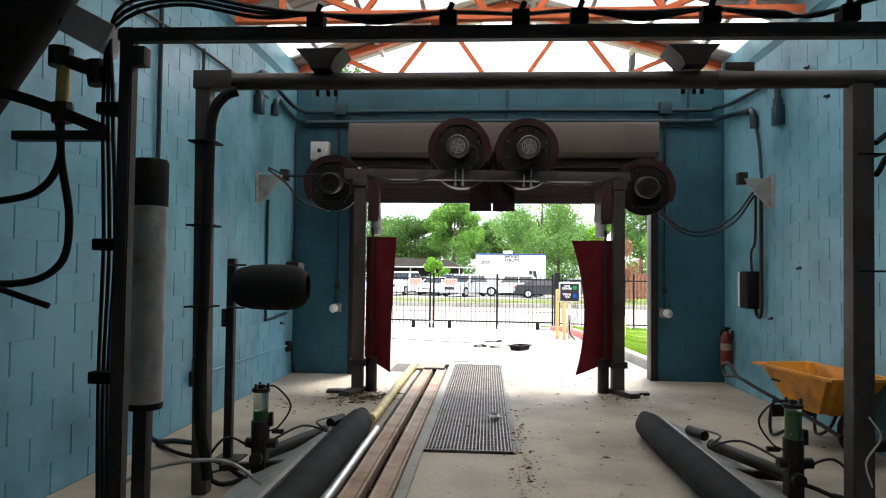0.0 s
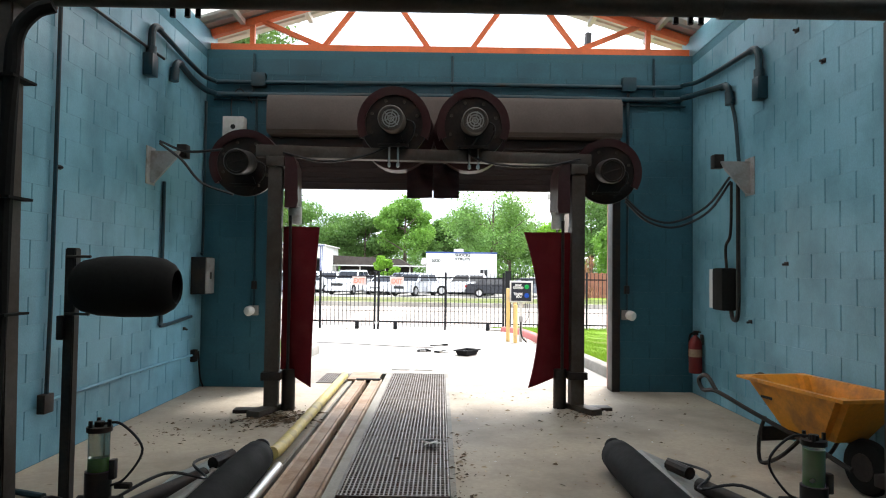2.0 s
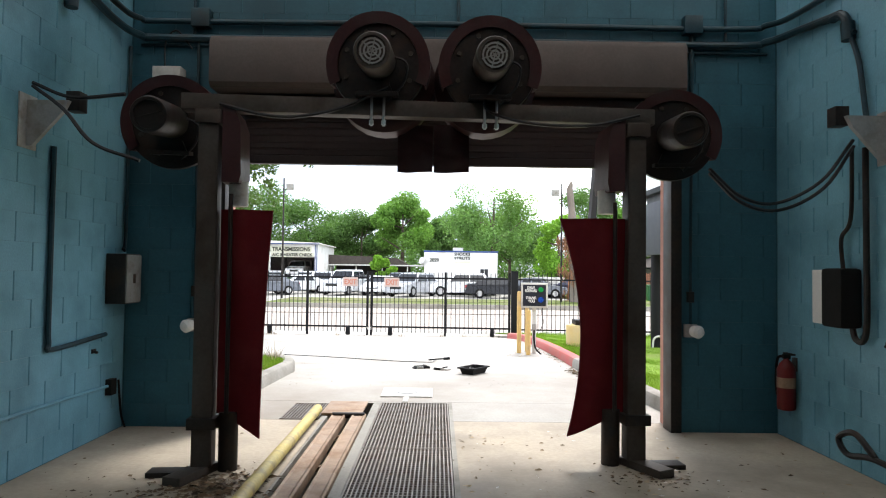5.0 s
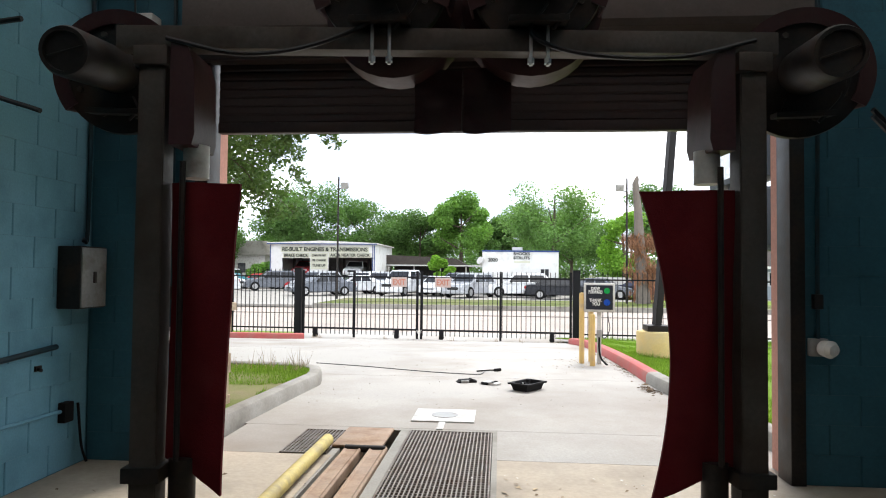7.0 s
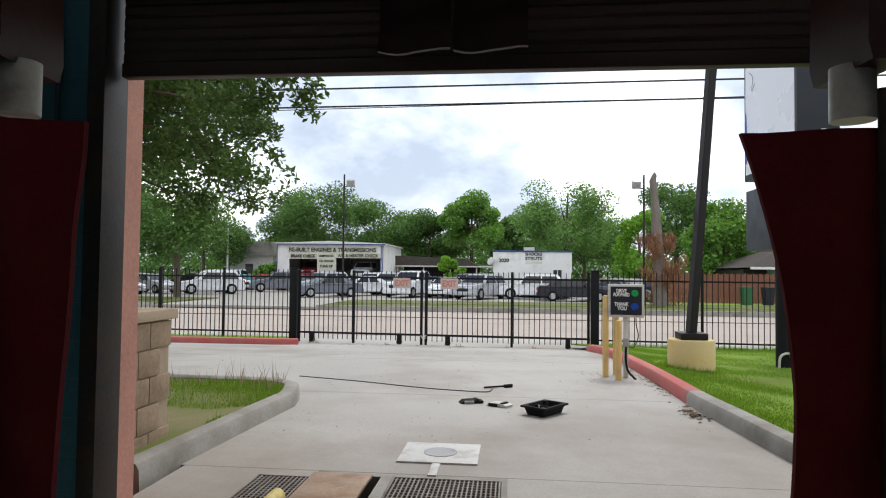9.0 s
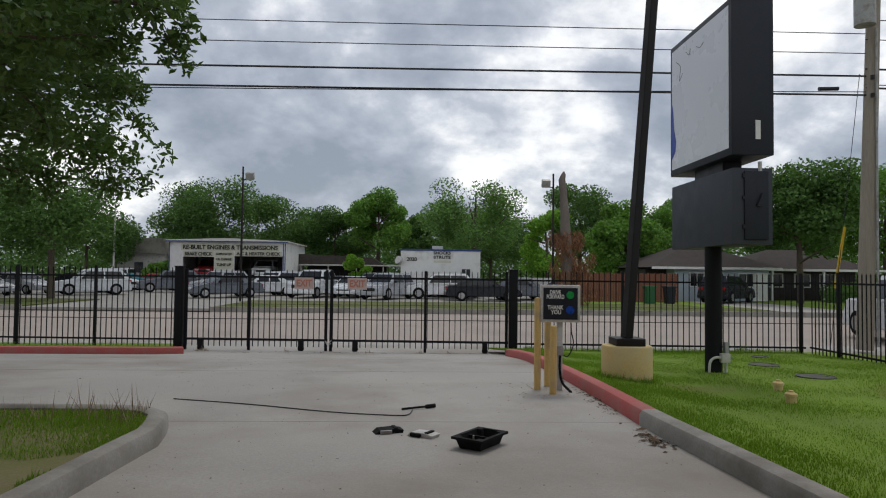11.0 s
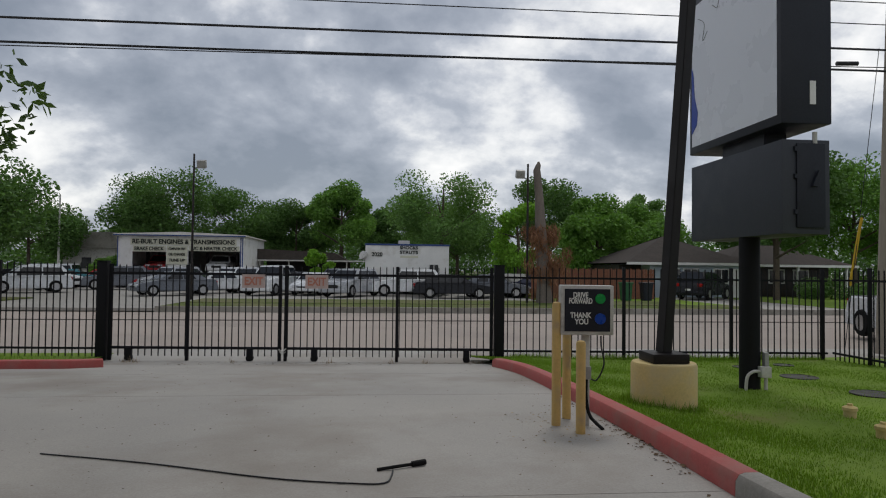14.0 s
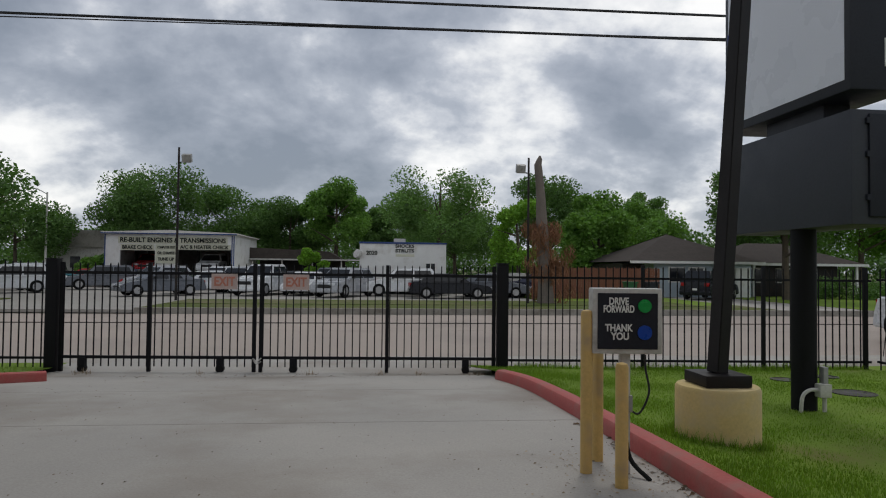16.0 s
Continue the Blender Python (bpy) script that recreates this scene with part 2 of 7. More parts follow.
M_HOUSE = mat("pale_blue_siding", (0.40, 0.47, 0.53), 0.7, var=0.06)
M_TRIMB = mat("blue_trim_paint", (0.035, 0.07, 0.2), 0.5)
M_CREAM = mat("cream_sign_board", (0.60, 0.60, 0.48), 0.6, var=0.08)
M_INK = mat("black_sign_ink", (0.02, 0.025, 0.02), 0.7, bump=0)
M_NAVY = mat("navy_sign_ink", (0.03, 0.07, 0.22), 0.7, bump=0)
M_ORINK = mat("orange_sign_ink", (0.52, 0.21, 0.15), 0.7, bump=0)
M_PEACH = mat("faded_exit_board", (0.52, 0.41, 0.38), 0.7)
M_GREENGL = mat("green_oil_glass", (0.10, 0.32, 0.05), 0.15, var=0.2, bump=0)
M_LGREEN = mat("green_lens", (0.015, 0.30, 0.07), 0.25, bump=0)
M_LBLUE = mat("blue_lens", (0.01, 0.06, 0.34), 0.25, bump=0)
M_LEAFDEB = mat("dry_leaf_litter", (0.13, 0.09, 0.055), 0.95, island=0.5, bump=0)
M_TANLEAF = mat("pale_dry_leaf", (0.36, 0.28, 0.19), 0.9, island=0.4, bump=0)
M_PAPER = mat("crumpled_paper", (0.6, 0.58, 0.54), 0.8)
M_DULLGREEN = mat("green_bin_plastic", (0.03, 0.12, 0.05), 0.5)
M_YGUY = mat("yellow_guy_guard", (0.62, 0.40, 0.03), 0.5)
M_AMBER = mat("orange_road_sign", (0.8, 0.33, 0.03), 0.5)


def leaf_mat(name, col):
    """Leaves that let some light through."""
    m = mat(name, col, 0.6, var=0.3, scale=0.6, fine=3, bump=0, island=0.45, spec=0.3)
    nt = m.node_tree
    b = nt.nodes["Principled BSDF"]
    tr = nt.nodes.new("ShaderNodeBsdfTranslucent")
    tr.inputs[0].default_value = (col[0] * 1.3, col[1] * 1.4, col[2] * 0.7, 1)
    mx = nt.nodes.new("ShaderNodeMixShader")
    mx.inputs[0].default_value = 0.3
    nt.links.new(b.outputs[0], mx.inputs[1])
    nt.links.new(tr.outputs[0], mx.inputs[2])
    nt.links.new(mx.outputs[0], nt.nodes["Material Output"].inputs[0])
    return m


M_BLADE = leaf_mat("grass_blades", (0.165, 0.275, 0.03))
M_LEAF_OAK = leaf_mat("oak_leaves", (0.082, 0.142, 0.042))
M_LEAF_MID = leaf_mat("mid_green_leaves", (0.125, 0.25, 0.045))
M_LEAF_DARK = leaf_mat("dark_green_leaves", (0.088, 0.172, 0.045))
M_LEAF_LIGHT = leaf_mat("light_green_leaves", (0.16, 0.32, 0.035))
M_LEAF_WILLOW = leaf_mat("grey_green_leaves", (0.13, 0.24, 0.065))


# ---- building blocks ----
def BM():
    return bmesh.new()


def box(bm, x0, x1, y0, y1, z0, z1, bev=0.0, m=None):
    mm = Matrix.Translation(((x0 + x1) / 2, (y0 + y1) / 2, (z0 + z1) / 2)) @ Matrix.Diagonal((abs(x1 - x0), abs(y1 - y0), abs(z1 - z0), 1))
    if m is not None:
        mm = m @ mm
    r = bmesh.ops.create_cube(bm, size=1.0, matrix=mm)
    if bev:
        es = list({e for v in r["verts"] for e in v.link_edges})
        bmesh.ops.bevel(bm, geom=es, offset=bev, segments=2, profile=0.6, affect="EDGES")
    return bm


def cyl(bm, p0, p1, r, seg=16, r2=None, caps=True):
    p0, p1 = Vector(p0), Vector(p1)
    d = p1 - p0
    mm = Matrix.Translation((p0 + p1) / 2) @ d.to_track_quat("Z", "Y").to_matrix().to_4x4()
    bmesh.ops.create_cone(bm, cap_ends=caps, cap_tris=False, segments=seg, radius1=r, radius2=r if r2 is None else r2, depth=d.length, matrix=mm)
    return bm


def rings(bm, prof, axis0, direction, seg=24, close=True):
    """A turned shape: (distance along the axis, radius) pairs."""
    q = Vector(direction).to_track_quat("Z", "Y").to_matrix()
    prev = None
    o = Vector(axis0)
    for h, r in prof:
        ring = [bm.verts.new(o + q @ Vector((r * math.cos(a), r * math.sin(a), h))) for a in (2 * math.pi * i / seg for i in range(seg))]
        if prev:
            for i in range(seg):
                bm.faces.new((prev[i], prev[(i + 1) % seg], ring[(i + 1) % seg], ring[i]))
        elif close:
            bm.faces.new(ring[::-1])
        prev = ring
    if close:
        bm.faces.new(prev)
    return bm


def hose(bm, pts, r, seg=8, steps=6):
    """A round tube along a smooth line through the points."""
    P = [Vector(p) for p in pts]
    P = [2 * P[0] - P[1]] + P + [2 * P[-1] - P[-2]]
    line = []
    for i in range(1, len(P) - 2):
        for k in range(steps):
            t = k / steps
            a, b, c, d = P[i - 1:i + 3]
            line.append(0.5 * ((2 * b) + (c - a) * t + (2 * a - 5 * b + 4 * c - d) * t * t + (3 * b - a - 3 * c + d) * t ** 3))
    line.append(P[-2])
    prev = None
    for i, p in enumerate(line):
        d = (line[min(i + 1, len(line) - 1)] - line[max(i - 1, 0)]).normalized()
        q = d.to_track_quat("Z", "Y").to_matrix()
        ring = [bm.verts.new(p + q @ Vector((r * math.cos(a), r * math.sin(a), 0))) for a in (2 * math.pi * j / seg for j in range(seg))]
        if prev:
            # match the ring's start to its neighbour so that the tube does not twist
            k0 = min(range(seg), key=lambda k: (ring[k].co - prev[0].co).length)
            ring = ring[k0:] + ring[:k0]
            for j in range(seg):
                bm.faces.new((prev[j], prev[(j + 1) % seg], ring[(j + 1) % seg], ring[j]))
        else:
            bm.faces.new(ring[::-1])
        prev = ring
    bm.faces.new(prev)
    return bm


def prism(bm, outline, y0, y1, m=None):
    """An outline in x and z, pushed from y0 to y1."""
    m = m or Matrix()
    a = [bm.verts.new(m @ Vector((x, y0, z))) for x, z in outline]
    b = [bm.verts.new(m @ Vector((x, y1, z))) for x, z in outline]
    n = len(a)
    bm.faces.new(a)
    bm.faces.new(b[::-1])
    for i in range(n):
        bm.faces.new((a[(i + 1) % n], a[i], b[i], b[(i + 1) % n]))
    return bm


def obj(name, bm, material, smooth=True):
    me = bpy.data.meshes.new(name)
    bmesh.ops.recalc_face_normals(bm, faces=bm.faces)
    bm.to_mesh(me)
    bm.free()
    me.materials.append(material)
    if smooth:
        me.polygons.foreach_set("use_smooth", [True] * len(me.polygons))
        me.set_sharp_from_angle(angle=radians(35))
    return new(name, me)


def thing(name, label, category, loc=(0, 0, 0), group="", kind=""):
    ob = new(name)
    ob.empty_display_size = 0.1
    ob.location = loc
    return tagged(ob, label, category, group, kind)


def part(name, bm, material, parent, label="", kind="", smooth=True):
    """One mesh under a thing or a part, in the thing's own coordinates."""
    ob = obj(name, bm, material, smooth)
    ob.parent = parent
    return tagged(ob, label, kind=kind)


def piece(name, mesh, parent, loc, rot=0.0):
    ob = new(name, mesh)
    ob.parent = parent
    ob.location = loc
    if rot:
        ob.rotation_euler = (0, 0, rot)
    return ob


def solo(name, bm, material, label, category, group="", kind="", smooth=True):
    """A thing of one mesh, its origin at the middle of its base."""
    xs = [v.co for v in bm.verts]
    c = Vector(((min(v.x for v in xs) + max(v.x for v in xs)) / 2, (min(v.y for v in xs) + max(v.y for v in xs)) / 2, min(v.z for v in xs)))
    bmesh.ops.translate(bm, verts=bm.verts, vec=-c)
    ob = obj(name, bm, material, smooth)
    ob.location = c
    return tagged(ob, label, category, group, kind)


def structure(name, bm, material, label, category, smooth=False):
    return tagged(obj(name, bm, material, smooth), label, category, kind="structure")


def mesh_from(name, verts, faces, material):
    me = bpy.data.meshes.new(name)
    me.from_pydata([tuple(v) for v in verts], [], [tuple(f) for f in faces])
    me.materials.append(material)
    return me


def lettering(name, text, size, material, parent, m, label="", depth=0.004, width=None):
    """Writing as a mesh; m: its pose (text runs along x, up is y)."""
    cu = bpy.data.curves.new("letters", "FONT")
    cu.body, cu.size, cu.extrude, cu.align_x, cu.align_y, cu.offset = text, size, depth, "CENTER", "CENTER", size * 0.03
    tmp = new("letters", cu)
    me = bpy.data.meshes.new_from_object(tmp.evaluated_get(bpy.context.evaluated_depsgraph_get()))
    bpy.data.objects.remove(tmp)
    me.materials.clear()
    me.materials.append(material)
    s = Matrix()
    if width:
        xs = [v.co.x for v in me.vertices]
        s = Matrix.Diagonal((width / (max(xs) - min(xs)), 1, 1, 1))
    me.transform(m @ s)
    ob = new(name, me)
    ob.parent = parent
    return tagged(ob, label)


# ---- plan ----
XL, XR, YW, YT = -2.80, 3.25, 9.45, 9.80     # inner faces of the side walls, inner and outer face of the exit wall
YB = -3.0                                   # unseen end wall behind the walk, added to shut out light
DL, DR, DH = -1.94, 2.31, 3.12              # exit opening
TOP = 4.18                                  # top of the block walls


def ground(y):
    return 0.0 if y < 12 else -0.47 * min(1, (y - 12) / 11.2) ** 1.9


def sheet(name, x0, x1, ys, off, material, label, category, thick=0.12, zf=ground):
    """A slab that follows the fall of the ground."""
    bm = BM()
    rows = []
    for y in ys:
        z = zf(y) + off
        rows.append([bm.verts.new((x, y, z + d)) for x, d in ((x0, 0), (x1, 0), (x1, -thick), (x0, -thick))])
    for a, b in zip(rows, rows[1:]):
        for i in range(4):
            bm.faces.new((a[i], a[(i + 1) % 4], b[(i + 1) % 4], b[i]))
    bm.faces.new(rows[0])
    bm.faces.new(rows[-1][::-1])
    return structure(name, bm, material, label, category)


def span(a, b, n):
    return [a + (b - a) * i / n for i in range(n + 1)]


def fence_y(x):
    """The straight line of gates and fences along the road."""
    return 23.05 - 0.06 * x


def edge_r(y):
    """Front of the kerb beside the lawn."""
    x = 2.20 if y < 19.8 else 2.20 - 0.25 * ((y - 19.8) / 2.2) ** 2
    return x + 0.30 * max(0, (13.5 - y) / 3.5)


def lawn_z(x, y):
    """The lawn falls away behind the kerb."""
    s = min(1, max(0, (x - edge_r(y) - 0.15) / 2.2))
    low = -0.12 + 0.18 * min(1, max(0, (y - 16.0) / 6.5))
    return ground(y) + 0.11 + (low - 0.11) * s * s * (3 - 2 * s)


# ground to the horizon
bm = BM()
gy = [-600, -60, -6, 9.9] + span(12, 23.2, 10) + [24, 60, 200, 900]
gx = [-900, -120, -30, -3.2, 3.6, 30, 120, 900]
gv = [[bm.verts.new((x, y, (ground(y) - 0.6 if y < 12.5 else ground(y) - 0.3 if y < 23.5 else -0.62))) for x in gx] for y in gy]
for a, b in zip(gv, gv[1:]):
    for i in range(len(gx) - 1):
        bm.faces.new((a[i], a[i + 1], b[i + 1], b[i]))
structure("ground", bm, M_EARTH, "rough earth and weeds running to the distance", "ground")

# indoor floor round the conveyor trench
bm = BM()
box(bm, XL, -1.02, YB, YT, -0.15, 0)
box(bm, 0.24, XR, YB, YT, -0.15, 0)
box(bm, -0.56, 0.24, YB, 5.50, -0.15, -0.012)
structure("floor", bm, M_FLOOR, "dusty beige concrete wash bay floor", "floor")
bm = BM()
box(bm, -1.2, 0.3, YB, 10.9, -0.5, -0.42)
structure("pit_floor", bm, M_PIT, "conveyor pit floor under the grates, coloured near-black for shade", "floor")
bm = BM()
box(bm, -0.60, -0.52, YB, 10.66, -0.42, 0.004)
box(bm, -1.06, -1.0, YB, 10.0, -0.42, -0.004)
box(bm, 0.22, 0.26, 5.5, 10.66, -0.42, 0.004)
box(bm, -1.06, 0.26, 10.66, 10.74, -0.42, 0.0)
structure("pit_edge", bm, M_KERB, "worn concrete edges of the conveyor pit", "floor")

# driveway
bm = BM()


def drive_strip(bm, x0, x1, ys):
    r = [[bm.verts.new((x, y, ground(y))) for x in (x0, x1)] for y in ys]
    lo = [[bm.verts.new((x, y, ground(y) - 0.15)) for x in (x0, x1)] for y in ys]
    for i in range(len(ys) - 1):
        bm.faces.new((r[i][0], r[i][1], r[i + 1][1], r[i + 1][0]))
        bm.faces.new((r[i][1], lo[i][1], lo[i + 1][1], r[i + 1][1]))
        bm.faces.new((r[i][0], r[i + 1][0], lo[i + 1][0], lo[i][0]))
    bm.faces.new((r[0][0], lo[0][0], lo[0][1], r[0][1]))
    bm.faces.new((r[-1][0], r[-1][1], lo[-1][1], lo[-1][0]))


drive_strip(bm, -2.05, -1.444, [YT + 0.006] + span(10.0, 10.74, 2))
drive_strip(bm, -1.444, -1.06, [10.60, 10.74])
drive_strip(bm, 0.26, 2.60, [YT + 0.006] + span(10.0, 10.74, 2))
drive_strip(bm, -2.35, 2.56, [10.746] + span(11.2, 13.85, 5))
drive_strip(bm, -30, 2.56, [13.858] + span(14.3, 17.9, 7))
drive_strip(bm, -30, 2.56, [17.912] + span(18.3, 20.4, 5))
drive_strip(bm, -30, 2.56, [20.408] + span(20.8, 22.45, 5))
structure("driveway", bm, M_SLAB, "weathered pale grey concrete driveway with joints", "driveway")

# road, far verge, lot
flat = lambda y: -0.48
flat_far = lambda y: -0.38
sheet("pavement_1", -60, 60, [22.46, 25.2], 0.03, M_SLAB, "pale concrete apron between gate and road", "pavement", zf=flat)
sheet("road", -140, 140, [25.2, 31.3], 0.0, M_ROAD, "pinkish beige concrete road near lanes", "road", zf=flat)
sheet("road_far", -140, 140, [31.32, 38.0], 0.0, M_ROAD, "pinkish beige concrete road far lanes", "road", zf=flat)
for k, (xa, xb) in enumerate(((-140, -17.6), (-9.2, 140))):
    sheet("kerb_far_%d" % (k + 1), xa, xb, [38.0, 38.2], 0.14, M_KERB, "grey concrete kerb along the far road edge", "kerb", thick=0.3, zf=flat_far)
sheet("kerb_near", -140, 140, [33.7, 33.95], 0.015, M_SHINGLE, "dark tar seam along the road middle", "road", zf=flat)
M_VERGE = mat("dull_verge_grass", (0.10, 0.125, 0.035), 0.95, var=0.3, scale=0.8, fine=6, bump=0.4, dirt=(0.17, 0.15, 0.09), dirt_amt=0.55, dirt_scale=0.5, spec=0.1)
for k, (xa, xb) in enumerate(((-140, -17.6), (-9.2, 15.5))):
    sheet("verge_%d" % (k + 1), xa, xb, [38.2, 41.1], 0.12, M_VERGE, "dull mown verge beside the road", "grass", zf=flat_far)
    sheet("worn_strip_%d" % (k + 1), xa, xb, [41.1, 41.5], 0.10, M_EARTH, "narrow earth-coloured strip across the verge", "ground", zf=flat_far)
    sheet("inner_verge_%d" % (k + 1), xa, xb, [41.5, 45.6], 0.12, M_VERGE, "strip of dull grass before the car lot", "grass", zf=flat_far)
sheet("lot_entrance", -17.6, -9.2, [38.0, 45.6], 0.06, M_LOT, "pale concrete entrance of the car lot", "driveway", zf=flat_far)
sheet("lot", -70, 9, [45.6, 95], 0.05, M_LOT, "grey gravel and concrete used car lot", "ground", zf=flat_far)
sheet("house_verge", 15.5, 17.6, [38.2, 42.0], 0.12, M_VERGE, "dull verge before the house", "grass", zf=flat_far)
sheet("house_lawn", 9.1, 17.6, [45.6, 70], 0.12, M_GRASS, "bright green house lawn", "grass", zf=flat_far)
sheet("house_lawn_strip", 15.5, 17.6, [42.0, 45.6], 0.12, M_GRASS, "bright green front lawn", "grass", zf=flat_far)
sheet("house_drive", 17.6, 22.0, [38.2, 52], 0.1, M_SLAB, "concrete house drive", "driveway", zf=flat_far)
sheet("house_lawn_2", 22.0, 90, [38.2, 70], 0.12, M_GRASS, "green lawn beside the house drive", "grass", zf=flat_far)

# ---- wash bay walls ----
M_GRP = bpy.data.materials.new("added_translucent_panel")
M_GRP.use_nodes = True
g_tr = M_GRP.node_tree.nodes.new("ShaderNodeBsdfTranslucent")
g_tr.inputs[0].default_value = (0.62, 0.60, 0.555, 1)
M_GRP.node_tree.links.new(g_tr.outputs[0], M_GRP.node_tree.nodes["Material Output"].inputs[0])

def core_wall(name, x0, x1, y0, y1, z0, z1, material, label):
    return structure(name, box(BM(), x0, x1, y0, y1, z0, z1), material, label, "wall")


wall_left = core_wall("wall_left", XL - 0.2, XL - 0.006, YB, YT, -0.15, TOP, M_BLUED, "turquoise painted concrete block wall with grimy joints")
wall_right = core_wall("wall_right", XR + 0.006, XR + 0.2, YB, YT, -0.15, TOP, M_BLUED, "turquoise painted concrete block wall with scuffs")
bm = BM()
box(bm, XL, DL, YW + 0.006, YT, -0.15, TOP)
box(bm, DR, XR, YW + 0.006, YT, -0.15, TOP)
box(bm, DL, DR, YW + 0.006, YT, DH, TOP)
wall_exit = structure("wall_exit", bm, M_TEALD, "turquoise block wall round the exit opening, shaded in its colour", "wall")
# bay end out of view, closed up so no light enters from behind
bm = BM()
box(bm, XL - 0.2, -1.9, YB - 0.2, YB, -0.15, TOP)
box(bm, 2.3, XR + 0.2, YB - 0.2, YB, -0.15, TOP)
box(bm, -1.9, 2.3, YB - 0.2, YB, 0.0, TOP)
structure("wall_entrance", bm, M_BLUE, "unseen turquoise end wall, added to keep light out of the bay", "wall")
structure("gable_entrance", prism(BM(), [(XL, TOP), (XR, TOP), (XR, TOP + 0.3), ((XL + XR) / 2, TOP + 1.3), (XL, TOP + 0.3)], YB - 0.2, YB), M_BLUE, "unseen end gable, added to keep light out of the bay", "wall")

# salmon block facing on the outside of the exit opening, and its tan stone base
bm = BM()
box(bm, XL - 3.0, DL, YT + 0.004, YT + 0.06, -0.1, TOP)
box(bm, DR, XR + 3.0, YT + 0.004, YT + 0.06, -0.1, TOP)
box(bm, DL - 0.01, DL + 0.012, YW + 0.195, YT + 0.063, 0.0, DH)
box(bm, DR - 0.012, DR + 0.01, YW + 0.195, YT + 0.063, 0.0, DH)
structure("wall_outside", bm, M_PINK, "salmon coloured split-face block outer facing", "wall")

# roof
XM = (XL + XR) / 2
PITCH = 0.31


def roof_z(x):
    return TOP + 0.30 + (XM - XL - abs(x - XM)) * PITCH


# translucent panels added overhead, mostly out of view, to brighten the bay
ADDED_SKYLIGHTS = (3.0, 5.5, 8.0)
lit = []
bm = BM()
rib = 0.2
for side in (-1, 1):
    # corrugations run down the slope, so they repeat along y
    x_e = XM + side * (XM - XL + 0.25)
    prof = []
    y = YB - 0.4
    while y < YT + 0.35:
        prof += [(y, 0), (y + 0.13, 0), (y + 0.15, 0.03), (y + 0.18, 0.03)]
        y += rib
    a = [bm.verts.new((XM, y, roof_z(XM) + h)) for y, h in prof]
    b = [bm.verts.new((x_e, y, roof_z(x_e) + h)) for y, h in prof]
    for i in range(len(prof) - 1):
        if not any(p < prof[i][0] < p + 1.15 for p in ADDED_SKYLIGHTS):
            bm.faces.new((a[i], a[i + 1], b[i + 1], b[i]))
        else:
            lit.append([v.co.copy() for v in (a[i], a[i + 1], b[i + 1], b[i])])
structure("ceiling", bm, M_ROOF, "white corrugated metal roof sheets on purlins", "roof")
bm = BM()
for q in lit:
    bm.faces.new([bm.verts.new(c) for c in q])
structure("added_roof_light", bm, M_GRP, "translucent corrugated roof panels, added to let light into the bay", "roof")


def bar(bm, p, q, w, d):
    """A square bar between two points of one truss plane."""
    p, q = Vector(p), Vector(q)
    v = q - p
    mm = Matrix.Translation((p + q) / 2) @ Matrix.Rotation(math.atan2(v.z, v.x), 4, "Y").inverted() @ Matrix.Diagonal((v.length, d, w, 1))
    bmesh.ops.create_cube(bm, size=1.0, matrix=mm)


def truss(y, number):
    t = thing("roof_truss", "orange painted steel roof truss with web bars", "truss", (0, y, TOP), group="roof trusses", kind="structure")
    f = lambda s: XL + s * (XR - XL)
    low, rise = 0.06, lambda s: roof_z(f(s)) - TOP - 0.06
    part("bottom_chord", box(BM(), XL, XR, -0.05, 0.05, 0.0, 0.11), M_ORANGE, t)
    for s0 in (0.0, 1.0):
        bm = BM()
        bar(bm, (f(s0), 0, rise(s0)), (XM, 0, rise(0.5)), 0.09, 0.1)
        part("top_chord", bm, M_ORANGE, t)
    for s0, s1 in ((0.085, 0.085), (0.234, 0.10), (0.234, 0.33), (0.455, 0.36), (0.545, 0.64), (0.766, 0.67), (0.766, 0.90), (0.915, 0.915)):
        bm = BM()
        bar(bm, (f(s0), 0, low + 0.03), (f(s1), 0, rise(s1)), 0.06, 0.06)
        part("web_bar", bm, M_ORANGE, t)
    return t


for i, y in enumerate((YW + 0.15, 7.1, 4.75, 2.4, 0.0)):
    truss(y, i)
bm = BM()
for x in span(XL + 0.4, XR - 0.4, 7):
    if abs(x - XM) > 0.3:
        box(bm, x - 0.03, x + 0.03, YB, YT + 0.3, roof_z(x) - 0.07, roof_z(x) - 0.008)
structure("purlins", bm, M_ROOF, "white steel roof purlins", "roof")
for x0, x1 in ((XL - 0.2, XL), (XR, XR + 0.2)):
    structure("eave_trim", box(BM(), x0, x1, YB, YT, TOP, TOP + 0.26), M_BLUE, "turquoise eave course above the side wall", "trim")

# ---- exit shutter ----
sh = thing("roller_shutter", "half raised brown steel roller shutter with dusty hood", "roller door", (0.2, YW, 2.46))
part("hood", prism(BM(), [(-0.33, 0.66), (-0.33, 1.02), (-0.29, 1.08), (-0.0, 1.08), (-0.0, 0.62), (-0.29, 0.62)], -2.165, 2.09, Matrix.Rotation(radians(90), 4, "Z") @ Matrix.Scale(-1, 4, (0, 1, 0))), M_HOOD, sh, "dusty sheet steel hood")
slat = BM()
prism(slat, [(-0.02, 0.0), (-0.026, 0.012), (-0.026, 0.05), (-0.02, 0.062), (-0.016, 0.071), (-0.006, 0.071), (-0.002, 0.062), (0.0, 0.0)], -2.07, 2.07, Matrix.Rotation(radians(90), 4, "Z"))
slat_me = obj("slat", slat, M_SHUTTER, False)
slat_me.parent = sh
slat_me.location = (0, 0.13, 0.08)
